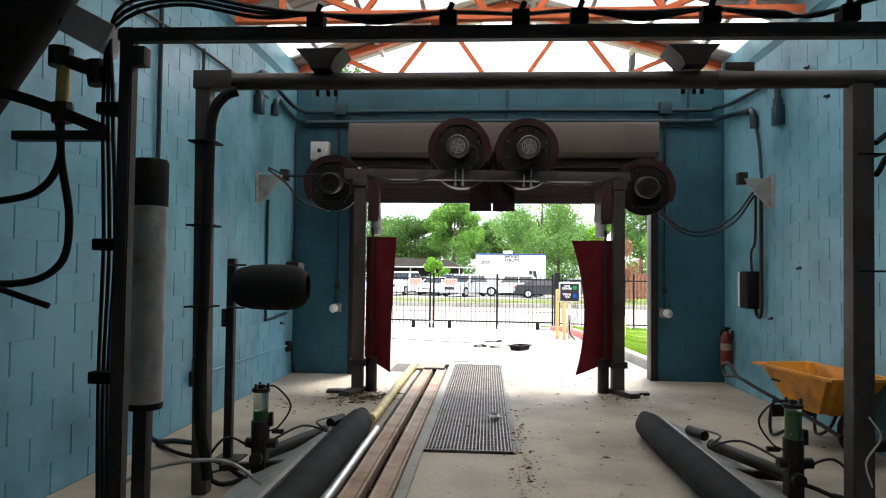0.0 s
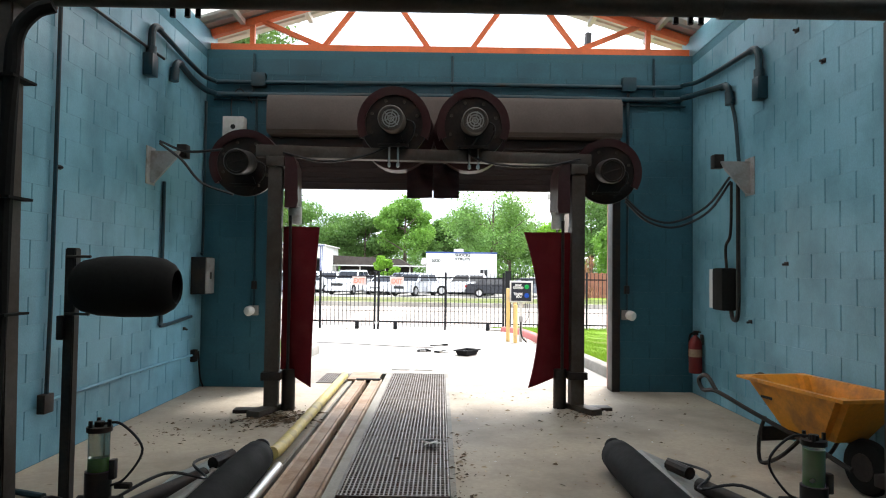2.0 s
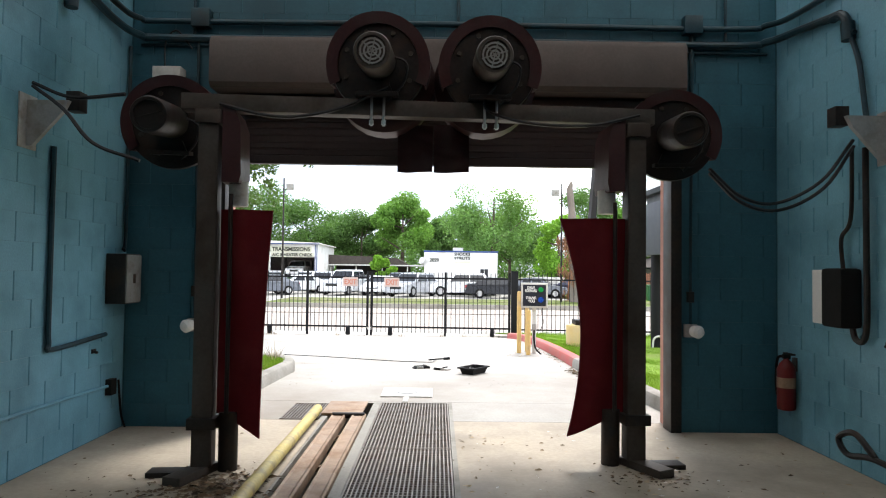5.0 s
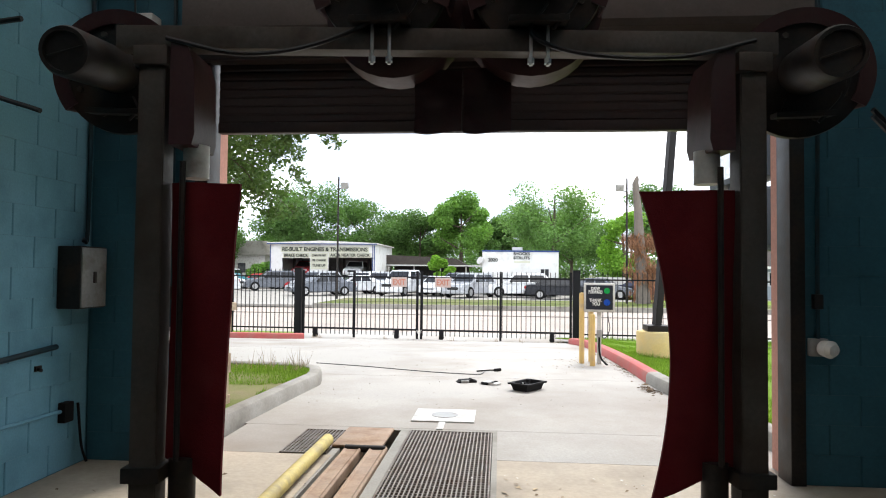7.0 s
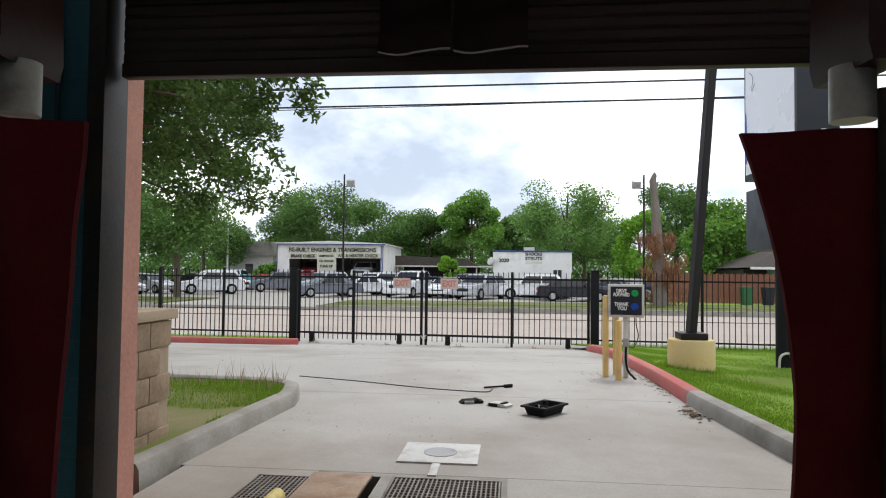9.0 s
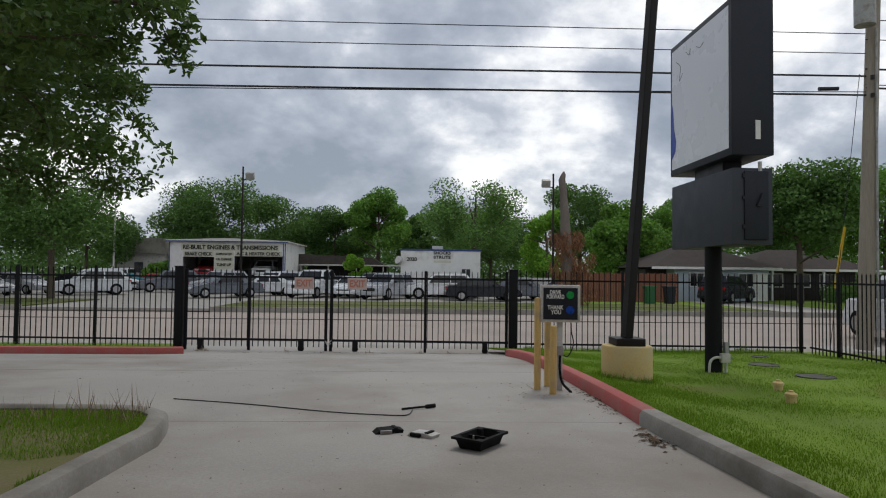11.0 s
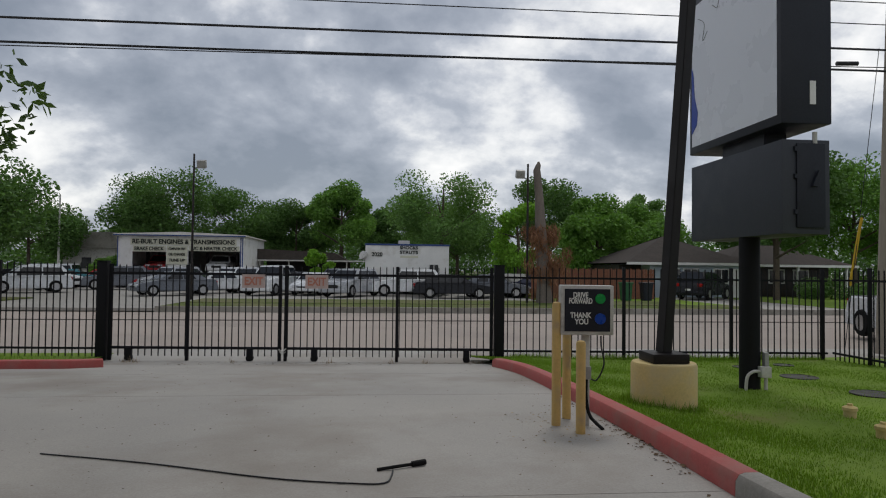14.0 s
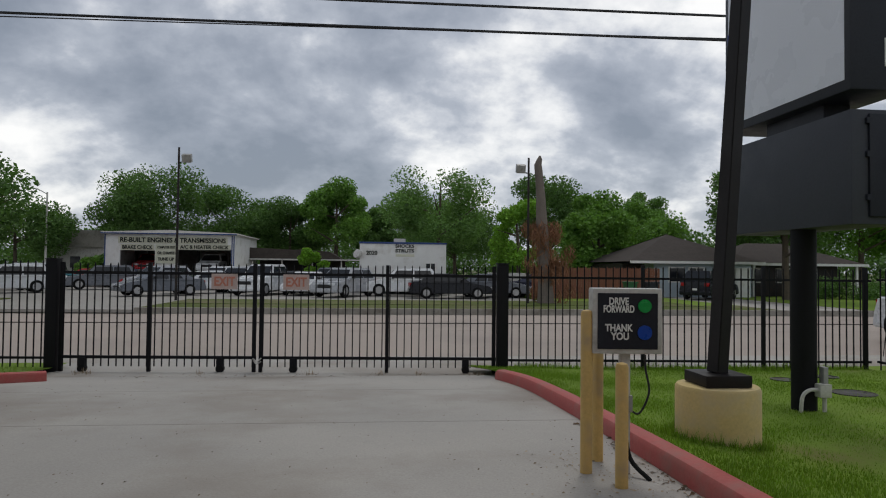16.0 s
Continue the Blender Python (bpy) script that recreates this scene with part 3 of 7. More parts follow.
for i in range(1, 10):
    piece("slat", slat_me.data, sh, (0, 0.13, 0.08 + 0.066 * i))
part("bottom_rail", box(BM(), -2.07, 2.07, 0.085, 0.16, 0.0, 0.08, 0.01), M_SHUTTER, sh, "bent bottom rail")
for x in (-2.14, 2.10):
    part("guide_rail", box(BM(), x - 0.05, x + 0.05, -0.03, 0.19, -2.46, 0.66, 0.006), M_DARKST, sh, "dark steel guide channel")
part("head_beam", box(BM(), -2.2, 2.2, -0.1, 0.03, 0.50, 0.60, 0.006), M_SHUTTER, sh)

# ---- fence and sliding gates ----
PICK = 0.128


def picket_mesh(h):
    bm = BM()
    box(bm, -0.009, 0.009, -0.009, 0.009, 0, h - 0.03)
    cyl(bm, (0, 0, h - 0.03), (0, 0, h), 0.012, 4, 0.001)
    me = bpy.data.meshes.new("picket")
    bm.to_mesh(me)
    bm.free()
    me.materials.append(M_FENCE)
    return me


PICKET = picket_mesh(1.80)
FPICKET = picket_mesh(1.86)


def fence_panel(name, label, p, q, z, mesh, rails, posts, post_top, post_w, category="fence"):
    p, q = Vector((*p, z)), Vector((*q, z))
    d = q - p
    ang = math.atan2(d.y, d.x)
    t = thing(name, label, category, p)
    t.rotation_euler = (0, 0, ang)
    L = d.length
    for h, w in rails:
        part("rail", box(BM(), 0, L, -w / 2, w / 2, h - w / 2, h + w / 2), M_FENCE, t)
    n = int(L / PICK)
    for i in range(n):
        piece("picket", mesh, t, ((i + 0.5) * L / n, 0, 0))
    for s in posts:
        b = BM()
        box(b, s - post_w / 2, s + post_w / 2, -post_w / 2, post_w / 2, -0.1, post_top, 0.004)
        part("post", b, M_FENCE, t)
    return t


gz = -0.41
gate_a = fence_panel("sliding_gate", "black steel picket gate leaf on rollers", (-5.34, fence_y(-5.34)), (-1.97, fence_y(-1.97)), gz + 0.05, PICKET, ((0.16, 0.05), (1.62, 0.05)), (0.03, 1.53, 3.34), 1.80, 0.06, "gate")
gate_b = fence_panel("sliding_gate", "black steel picket gate leaf on rollers", (-1.92, fence_y(-1.92)), (2.23, fence_y(2.23)), gz + 0.05, PICKET, ((0.16, 0.05), (1.62, 0.05)), (0.03, 2.23, 4.12), 1.80, 0.06, "gate")
for g, xs in ((gate_a, (0.40, 2.76)), (gate_b, (0.60, 3.62))):
    for x in xs:
        w = part("roller_bracket", box(BM(), x - 0.06, x + 0.06, -0.045, 0.045, -0.06, 0.16, 0.006), M_FENCE, g)
        part("roller", cyl(BM(), (x, -0.05, -0.035), (x, 0.05, -0.035), 0.068, 16), M_BLACK, w)
b = BM()
hose(b, [(0.05, -0.04, 0.16), (-0.02, -0.07, 0.10), (-0.09, -0.05, 0.15), (-0.03, -0.06, 0.06), (0.05, -0.05, 0.10)], 0.012, 6)
part("lock_chain", b, M_PIPE, gate_b, "looped steel lock chain")
for x in (-5.46, 2.34):
    b = BM()
    y = fence_y(x)
    box(b, x - 0.095, x + 0.095, y - 0.095, y + 0.095, gz - 0.1, 1.48, 0.008)
    box(b, x - 0.105, x + 0.105, y - 0.105, y + 0.105, 1.48, 1.50, 0.004)
    solo("gate_post", b, M_FENCE, "thick black square steel gate post", "post", group="gate posts")
for x in (-2.53, -1.29):
    s = thing("exit_sign", "faded peach exit board wired to the gate", "sign", (x, fence_y(x) - 0.035, 0.99), group="exit signs")
    s.rotation_euler = (0, 0, math.atan(-0.06))
    part("board", box(BM(), -0.225, 0.225, -0.006, 0.0, 0.0, 0.27), M_PEACH, s)
    lettering("letters", "EXIT", 0.22, M_ORINK, s, Matrix.Translation((0, -0.009, 0.13)) @ Matrix.Rotation(radians(90), 4, "X"), width=0.36)
fence_l = fence_panel("fence", "black steel picket fence along the road", (-26, fence_y(-26)), (-5.58, fence_y(-5.58)), gz + 0.02, FPICKET, ((0.17, 0.04), (1.64, 0.04)), [18.58 - 1.86 * i for i in range(0, 10)], 1.88, 0.06)
fence_r = fence_panel("fence", "black steel picket fence beside the lawn", (2.45, fence_y(2.45)), (9.05, fence_y(9.05)), gz + 0.02, FPICKET, ((0.17, 0.04), (1.64, 0.04)), (2.42, 4.62, 6.5), 1.88, 0.06)
fence_s = fence_panel("fence", "black steel picket fence returning beside the lawn", (9.1, 22.4), (9.3, 10.0), gz + 0.04, FPICKET, ((0.17, 0.04), (1.64, 0.04)), (1.0, 3.4, 5.8, 8.2), 1.88, 0.06)

# ---- kerbs and lawns ----
def kerb(name, line, w, h, material, label):
    """A rounded kerb along a line of plan points, with its inner side to the left of the line."""
    bm = BM()
    P = [Vector((x, y, 0)) for x, y in line]
    prev = None
    for i, p in enumerate(P):
        d = (P[min(i + 1, len(P) - 1)] - P[max(i - 1, 0)]).normalized()
        nrm = Vector((-d.y, d.x, 0))
        z = ground(p.y)
        ring = [bm.verts.new(p + nrm * s + Vector((0, 0, z + k))) for s, k in ((0, -0.12), (0.01, h - 0.05), (0.035, h - 0.012), (0.07, h), (w - 0.03, h), (w, h - 0.02), (w, -0.12))]
        if prev:
            for j in range(6):
                bm.faces.new((prev[j], prev[j + 1], ring[j + 1], ring[j]))
        else:
            bm.faces.new(ring)
        prev = ring
    bm.faces.new(prev[::-1])
    return structure(name, bm, material, label, "kerb", smooth=True)


def right_kerb(y0, y1, n):
    return [(edge_r(y), y) for y in span(y0, y1, n)][::-1]


kerb("kerb_right_grey", right_kerb(10.08, 13.74, 8), 0.2, 0.15, M_KERB, "grey concrete kerb beside the lawn")
kerb("kerb_right_red", right_kerb(13.746, 21.75, 20), 0.2, 0.15, M_REDK, "faded red painted kerb beside the lawn")
tip = [(-2.95, 13.96), (-2.58, 13.93), (-2.32, 13.83), (-2.13, 13.62), (-2.03, 13.3)]
isle = [(-12, 14.0), (-8, 14.0), (-5, 13.99), (-3.6, 13.98)] + tip + [(-1.95 - 0.06 * (12.9 - y), y) for y in span(12.9, 10.25, 6)]
kerb("kerb_island", isle[::-1], 0.18, 0.15, M_KERB, "grey concrete kerb round the planted island")
kerb("kerb_left_red", [(x, 21.50 + 0.05 * (x + 4.8) - 0.1 * math.sin((x + 4.8) / 4) + 0.3 * max(0, (x + 5.3) / 0.5)) for x in span(-4.8, -26, 42)][::-1], 0.17, 0.14, M_REDK, "faded red painted kerb before the fence")


def lawn(name, outline_x, ys, off, label, zf=lambda x, y: ground(y), material=M_GRASS):
    """Turf between two edges given as functions of y."""
    bm = BM()
    rows = []
    for y in ys:
        a, b = outline_x(y)
        n = 16
        rows.append([bm.verts.new((a + (b - a) * i / n, y, zf(a + (b - a) * i / n, y) + off + (0.02 * noise.noise((a + (b - a) * i / n, y, 0)) if 0 < i < n else 0))) for i in range(n + 1)])
    for r, s in zip(rows, rows[1:]):
        for i in range(len(r) - 1):
            bm.faces.new((r[i], r[i + 1], s[i + 1], s[i]))
    return structure(name, bm, material, label, "grass", smooth=True)


lawn("lawn_right", lambda y: (edge_r(y) + 0.15, 10.5), span(10.06, 23.3, 42), 0.0, "bright green mown lawn behind the kerb", lawn_z)


def edge_i(y):
    return -2.11 - 0.06 * (12.9 - y) if y < 13.1 else -2.12 - 0.6 * ((y - 13.1) / 0.8) ** 2


lawn("lawn_island", lambda y: (-12, edge_i(y)), span(10.22, 13.84, 20), 0.11, "thin dry grass and bare soil on the planted island", material=M_TURF)
lawn("lawn_strip", lambda y: (-26, -5.4), span(21.64, 23.9, 6), 0.09, "green strip under the picket fence")


def blades(name, n, place, h0, h1, material, label):
    rs = random.Random(5)
    V, F = [], []
    for _ in range(n):
        x, y, z, k = place(rs)
        h = (h0 + (h1 - h0) * rs.random() ** 2) * k
        a = rs.random() * 6.283
        w = 0.003 + 0.004 * rs.random()
        lx, ly = (rs.random() - 0.5) * h, (rs.random() - 0.5) * h
        i = len(V)
        V += [(x - w * math.cos(a), y - w * math.sin(a), z - 0.01), (x + w * math.cos(a), y + w * math.sin(a), z - 0.01), (x + lx, y + ly, z + h)]
        F.append((i, i + 1, i + 2))
    return tagged(new(name, mesh_from(name, V, F, material)), label, "grass", kind="stuff")


def on_right(rs):
    while True:
        y = 10.1 + 13.0 * rs.random()
        x = edge_r(y) + 0.17 + 7.0 * rs.random() ** 1.3
        if x < 9.2:
            return x, y, lawn_z(x, y) - 0.004, 0.9 + 0.5 * noise.noise((x * 0.9, y * 0.9, 3)) + 0.25 * noise.noise((x * 3.1, y * 3.1, 5))


def on_island(rs):
    while True:
        y = 10.3 + 3.45 * rs.random()
        x = -2.12 - 5.5 * rs.random() ** 1.5
        if x < edge_i(y) - 0.03 and noise.noise((x * 1.3, y * 1.3, 9)) + 0.25 * (y - 12.2) > -0.1:
            return x, y, ground(y) + 0.105, 0.9 + (1.6 if rs.random() < 0.03 else 0)


blades("lawn_blades", 230000, on_right, 0.014, 0.045, M_BLADE, "uneven green lawn grass blades")
blades("island_blades", 42000, on_island, 0.015, 0.06, M_BLADE, "sparse grass and tall weeds on the island")
blades("strip_blades", 6000, lambda rs: (lambda x, y: (x, y, ground(y) + 0.07, 1.2))(-26 + 20.5 * rs.random(), 21.75 + 1.6 * rs.random()), 0.04, 0.16, M_BLADE, "grass tufts under the fence")

def on_fence_foot(rs):
    x = 2.6 + 6.3 * rs.random()
    y = fence_y(x) + rs.gauss(0, 0.12)
    return x, y, lawn_z(x, y) - 0.01, 0.7 + 0.9 * abs(noise.noise((x * 2.3, 1, 4)))


def on_drum_foot(rs):
    a, d = rs.random() * 6.283, 0.36 + 0.1 * rs.random() ** 2
    x, y = 3.02 + d * math.cos(a), 16.66 + d * math.sin(a)
    return x, y, lawn_z(x, y) - 0.01, 0.6 + 0.6 * rs.random()


blades("fence_tufts", 7000, on_fence_foot, 0.05, 0.2, M_BLADE, "uncut grass along the foot of the fence")
blades("drum_tufts", 1500, on_drum_foot, 0.04, 0.13, M_BLADE, "uncut grass round the drum base")
blades("kerb_weeds", 260, lambda rs: (lambda x: (x, fence_y(x) - 0.25 + rs.gauss(0, 0.08), -0.46, 1.0))(rs.choice((-4.9, -4.7, -2.9, -1.0, 0.2, 0.9, 1.9)) + rs.gauss(0, 0.06)), 0.03, 0.14, M_TANLEAF, "dry weeds growing in the gate track")
blades("island_weeds", 110, lambda rs: (lambda x, y: (x, y, ground(y) + 0.1, 1.0))(-2.35 - 1.3 * rs.random() ** 2, 13.25 + 0.5 * rs.random()), 0.12, 0.34, M_TANLEAF, "tall dry seed stalks on the island tip")

# ---- wash equipment ----
def square_tube(p, q, w, name, material, parent, label=""):
    p, q = Vector(p), Vector(q)
    d = q - p
    mm = Matrix.Translation((p + q) / 2) @ d.to_track_quat("Z", "Y").to_matrix().to_4x4()
    b = BM()
    r = bmesh.ops.create_cube(b, size=1.0, matrix=mm @ Matrix.Diagonal((w, w, d.length, 1)))
    bmesh.ops.bevel(b, geom=list(b.edges), offset=min(0.006, w * 0.12), segments=2, affect="EDGES")
    return part(name, b, material, parent, label)


def clamp(bm, c, s=0.035):
    box(bm, c[0] - s, c[0] + s, c[1] - s, c[1] + s, c[2] - s * 0.8, c[2] + s, 0.006)
    cyl(bm, (c[0], c[1], c[2] + s), (c[0] + 0.015, c[1], c[2] + s * 2.1), 0.012, 8)


# nearest spray arch
AY = 2.65
arch = thing("spray_arch", "grimy square steel spray arch carrying black cables", "spray arch", (0, AY, 0))
square_tube((-1.50, 0, 0), (-1.50, 0, 2.46), 0.056, "post", M_STEEL, arch)
square_tube((2.35, 0, 0), (2.35, 0, 2.46), 0.056, "post", M_STEEL, arch)
square_tube((-1.54, 0, 2.43), (2.39, 0, 2.41), 0.055, "beam", M_STEEL, arch)
for x in (-0.71, -0.17, 0.12, 0.35, 0.86, 1.38):
    b = BM()
    clamp(b, (x, 0, 2.475))
    part("cable_clamp", b, M_BLACK, arch)
for k in range(3):
    pts = [(-1.60 + 0.02 * k, 0.05, 0.15), (-1.62 + 0.02 * k, 0.05, 1.0), (-1.61 + 0.025 * k, 0.04, 1.57), (-1.63 + 0.02 * k, 0.04, 2.2), (-1.58, 0.03, 2.48 + 0.03 * k), (-1.3, 0.0, 2.56 + 0.02 * k), (-0.95, 0.0, 2.50 + 0.02 * k), (-0.71, 0, 2.51), (-0.45, 0, 2.47 + 0.015 * k), (-0.17, 0, 2.51), (0.12, 0, 2.50), (0.35, 0, 2.51), (0.6, 0, 2.47 + 0.015 * k), (0.86, 0, 2.51), (1.1, 0, 2.475 + 0.01 * k), (1.38, 0, 2.51), (2.2, 0, 2.75 + 0.1 * k)]
    part("cable", hose(BM(), pts, 0.0085, 6, 5), M_CABLE, arch)
for z in (2.13, 1.56, 1.01):
    part("cable_tie", box(BM(), -1.64, -1.53, 0.0, 0.075, z - 0.025, z + 0.025, 0.008), M_BLACK, arch)
part("bracket_plate", box(BM(), -1.48, -1.42, -0.03, 0.03, 2.30, 2.38, 0.006), M_STEEL, arch)

# valve manifold on the left wall beside the arch
man = thing("valve_manifold", "brass and black valve manifold with looping hoses", "valve", (XL, 2.7, 1.3))
part("support_bar", hose(BM(), [(0.0, 0.0, 1.05), (0.75, 0, 0.90), (1.19, -0.02, 0.74)], 0.028, 6), M_DARKST, man)
part("channel", box(BM(), 0.78, 1.19, -0.03, 0.03, 0.70, 0.74, 0.004), M_DARKST, man)
part("nipple", cyl(BM(), (0.98, 0, 0.84), (0.985, 0, 1.03), 0.026, 12), M_YPIPE, man, "brass pipe nipple")
b = BM()
cyl(b, (0.97, 0, 1.02), (0.97, 0, 1.1), 0.05, 10)
cyl(b, (0.95, 0, 1.06), (1.16, 0, 0.99), 0.03, 10)
cyl(b, (1.12, 0, 1.04), (1.14, 0, 0.94), 0.04, 10)
cyl(b, (0.99, 0, 0.78), (0.98, 0, 0.86), 0.045, 10)
part("valve_body", b, M_DARKST, man)
part("hose", hose(BM(), [(0.97, 0, 0.8), (0.965, 0.02, 0.62), (0.88, 0.03, 0.5), (0.72, 0.03, 0.45), (0.3, 0.0, 0.4), (0.02, 0, 0.42)], 0.016, 8), M_BLACK, man)
part("hose", hose(BM(), [(0.98, 0, 0.8), (1.0, -0.02, 0.62), (1.05, -0.03, 0.36), (0.99, 0, 0.17), (0.76, 0.03, 0.09), (0.3, 0.02, 0.12), (0.02, 0, 0.2)], 0.016, 8), M_BLACK, man)
part("spray_pipe", hose(BM(), [(0.0, 0, 0.2), (0.6, 0, 0.1), (0.95, 0, 0.0)], 0.014, 8), M_BLACK, man)
fx = thing("wall_fixture", "pale grey floodlight box on the block wall", "light fixture", (-1.74, 2.72, 2.40))
part("case", box(BM(), -0.11, 0.11, -0.06, 0.06, 0.02, 0.15, 0.012, Matrix.Rotation(radians(28), 4, "Y")), M_GAUGE, fx)
part("arm", hose(BM(), [(0, 0, 0.1), (-0.5, 0.03, 0.2), (-1.06, 0.05, 0.25)], 0.015, 6), M_DARKST, fx)
dk = thing("dark_duct", "black dirty blower duct hung near the wall", "duct", (-2.25, 2.65, 2.1))
part("duct_body", cyl(BM(), (-0.25, 0.0, -0.10), (0.45, 0.0, 0.93), 0.25, 24), M_BLACK, dk)
part("hanger", box(BM(), 0.3, 0.34, -0.02, 0.02, 0.75, 2.2), M_DARKST, dk)

# foam tube on its stand
tb = thing("foam_tube", "dull grey vertical tube with a black cap on a post", "tube", (-1.84, 3.5, 0))
part("stand", box(BM(), -0.045, 0.03, -0.035, 0.035, 0, 0.73, 0.004), M_DARKST, tb)
b = BM()
rings(b, [(0.72, 0.04), (0.725, 0.088), (0.74, 0.092), (1.82, 0.092), (1.83, 0.08)], (0, 0, 0), (0, 0, 1))
part("tube_body", b, M_GREYBOX, tb)
b = BM()
rings(b, [(1.80, 0.094), (2.04, 0.094), (2.055, 0.085), (2.06, 0.03)], (0, 0, 0), (0, 0, 1))
part("cap", b, M_BLACK, tb)
b = BM()
rings(b, [(0.70, 0.05), (0.71, 0.09), (0.73, 0.094), (0.745, 0.094)], (0, 0, 0), (0, 0, 1))
part("bottom_ring", b, M_BLACK, tb)

# second arch
BY = 4.3
ar2 = thing("rinse_arch", "dull steel rinse arch with round top pipe", "spray arch", (0, BY, 0))
square_tube((-1.86, 0, 0), (-1.90, 0, 2.78), 0.098, "post", M_STEEL, ar2)
square_tube((2.28, 0, 0), (2.30, 0, 2.66), 0.125, "post", M_STEEL, ar2)
b = BM()
cyl(b, (-1.72, 0, 2.715), (2.75, 0, 2.70), 0.056, 20)
cyl(b, (1.43, 0, 2.703), (1.56, 0, 2.703), 0.062, 20)
part("top_pipe", b, M_STEEL, ar2)
b = BM()
box(b, -1.96, -1.70, -0.058, 0.058, 2.66, 2.78, 0.006)
part("corner_block", b, M_STEEL, ar2)
b = BM()
hose(b, [(-1.66, -0.05, 2.64), (-1.74, -0.065, 2.60), (-1.81, -0.075, 2.48), (-1.825, -0.08, 2.2), (-1.84, -0.08, 1.2), (-1.85, -0.09, 0.6), (-1.78, -0.09, 0.12)], 0.034, 10)
part("hose", b, M_BLACK, ar2, "thick black hose")
for z in (2.30, 1.75, 1.22):
    part("tie_band", box(BM(), -1.955, -1.79, -0.12, 0.06, z - 0.006, z + 0.006), M_BLACK, ar2)
for z in (2.22, 1.5):
    part("tie_band", box(BM(), 2.26, 2.42, -0.07, 0.07, z - 0.006, z + 0.006), M_BLACK, ar2)
part("lug", box(BM(), 1.48, 1.66, -0.03, 0.03, 2.755, 2.81, 0.006), M_STEEL, ar2)
for x in (-1.09, 1.28):
    # tilted deflector plates bolted to the pipe
    pl = part("deflector", prism(BM(), [(x - 0.17, 2.90), (x + 0.15, 2.90), (x + 0.09, 2.84), (x + 0.06, 2.77), (x - 0.07, 2.77), (x - 0.09, 2.82)], -0.11, 0.13), M_DARKST, ar2, "dark deflector plate")
    for dx in (-0.05, 0.02, 0.07):
        part("bolt", cyl(BM(), (x + dx, 0.02, 2.62), (x + dx, 0.02, 2.66), 0.014, 6), M_DARKST, pl)
part("strap", hose(BM(), [(2.32, -0.07, 0.2), (2.28, -0.08, 0.35), (2.36, -0.09, 0.5), (2.30, -0.08, 0.62)], 0.006, 6), M_PAPER, ar2, "pale plastic strap")
part("hose", hose(BM(), [(2.40, 0, 2.3), (2.62, 0.1, 2.42), (3.2, 0.3, 2.5)], 0.018, 8), M_BLACK, ar2)
part("hose", hose(BM(), [(2.40, 0, 2.1), (2.6, 0.1, 2.28), (3.2, 0.3, 2.36)], 0.018, 8), M_BLACK, ar2)

# blower on its post
fan = thing("blower", "matt black barrel blower on a steel post", "blower", (-2.0, 5.1, 0))
square_tube((0, 0, 0), (0.0, 0, 1.55), 0.062, "post", M_DARKST, fan)
part("base_plate", box(BM(), -0.09, 0.12, -0.1, 0.1, 0, 0.012), M_DARKST, fan)
b = BM()
ax = Vector((math.cos(radians(4)), math.sin(radians(4)), 0))
prof = [(0.03, 0.0), (0.03, 0.12), (0.07, 0.15), (0.16, 0.172), (0.30, 0.18), (0.44, 0.178), (0.52, 0.165), (0.57, 0.135), (0.595, 0.10), (0.58, 0.095), (0.50, 0.14), (0.2, 0.14), (0.2, 0.0)]
rings(b, prof, (0, 0, 1.33), ax, 32, close=False)
part("barrel", b, M_BLACK, fan)
b = BM()
rings(b, [(0.25, 0.0), (0.25, 0.05), (0.42, 0.05), (0.45, 0.02), (0.45, 0.0)], (0, 0, 1.33), ax, 16, close=False)
part("hub", b, M_DARKST, fan)
for a in range(4):
    b = BM()
    d = Matrix.Rotation(a * math.pi / 2 + 0.4, 4, ax)
    cyl(b, Vector((0, 0, 1.33)) + ax * 0.4, Vector((0, 0, 1.33)) + ax * 0.4 + (d @ Vector((0, 0, 1))) * 0.15, 0.006, 6)
    part("guard_spoke", b, M_DARKST, fan)
for z in (1.17, 1.5):
    part("stud", cyl(BM(), (-0.02, -0.03, z), (0.13, -0.05, z), 0.008, 6), M_STEEL, fan)
part("junction_box", box(BM(), -0.06, -0.02, -0.05, 0.03, 1.02, 1.16, 0.006), M_DARKST, fan)

# conveyor rails
cv = thing("conveyor", "worn rusty steel conveyor channels in the floor", "conveyor", (-0.78, 0, 0))
for x0, x1 in ((-0.17, -0.03), (0.03, 0.17)):
    b = BM()
    prism(b, [(x0, -0.05), (x0, 0.02), (x0 + 0.012, 0.032), (x0 + 0.03, 0.022), (x1 - 0.03, 0.022), (x1 - 0.012, 0.032), (x1, 0.02), (x1, -0.05)], -2.9, 9.98)
    part("channel", b, M_RUST, cv, smooth=False)
for y in span(-2, 9.4, 12):
    part("tie_bar", box(BM(), -0.22, 0.18, y - 0.02, y + 0.02, -0.09, -0.052), M_RUST, cv)
b = BM()
hose(b, [(-0.27, 6.02, 0.13), (-0.29, 6.5, 0.085), (-0.315, 8.6, 0.065), (-0.32, 10.0, 0.065)], 0.048, 14, 4)
part("guide_pipe", b, M_YPIPE, cv, "worn yellow guide pipe")
part("guide_pipe", cyl(BM(), (-0.205, -2.8, 0.06), (-0.205, 5.95, 0.06), 0.034, 14), M_PIPE, cv, "bare silver guide pipe")
part("end_plate", box(BM(), -0.29, 0.12, 10.02, 10.64, 0.0, 0.022, 0.004), M_RUST, cv, "rusty end cover plate")
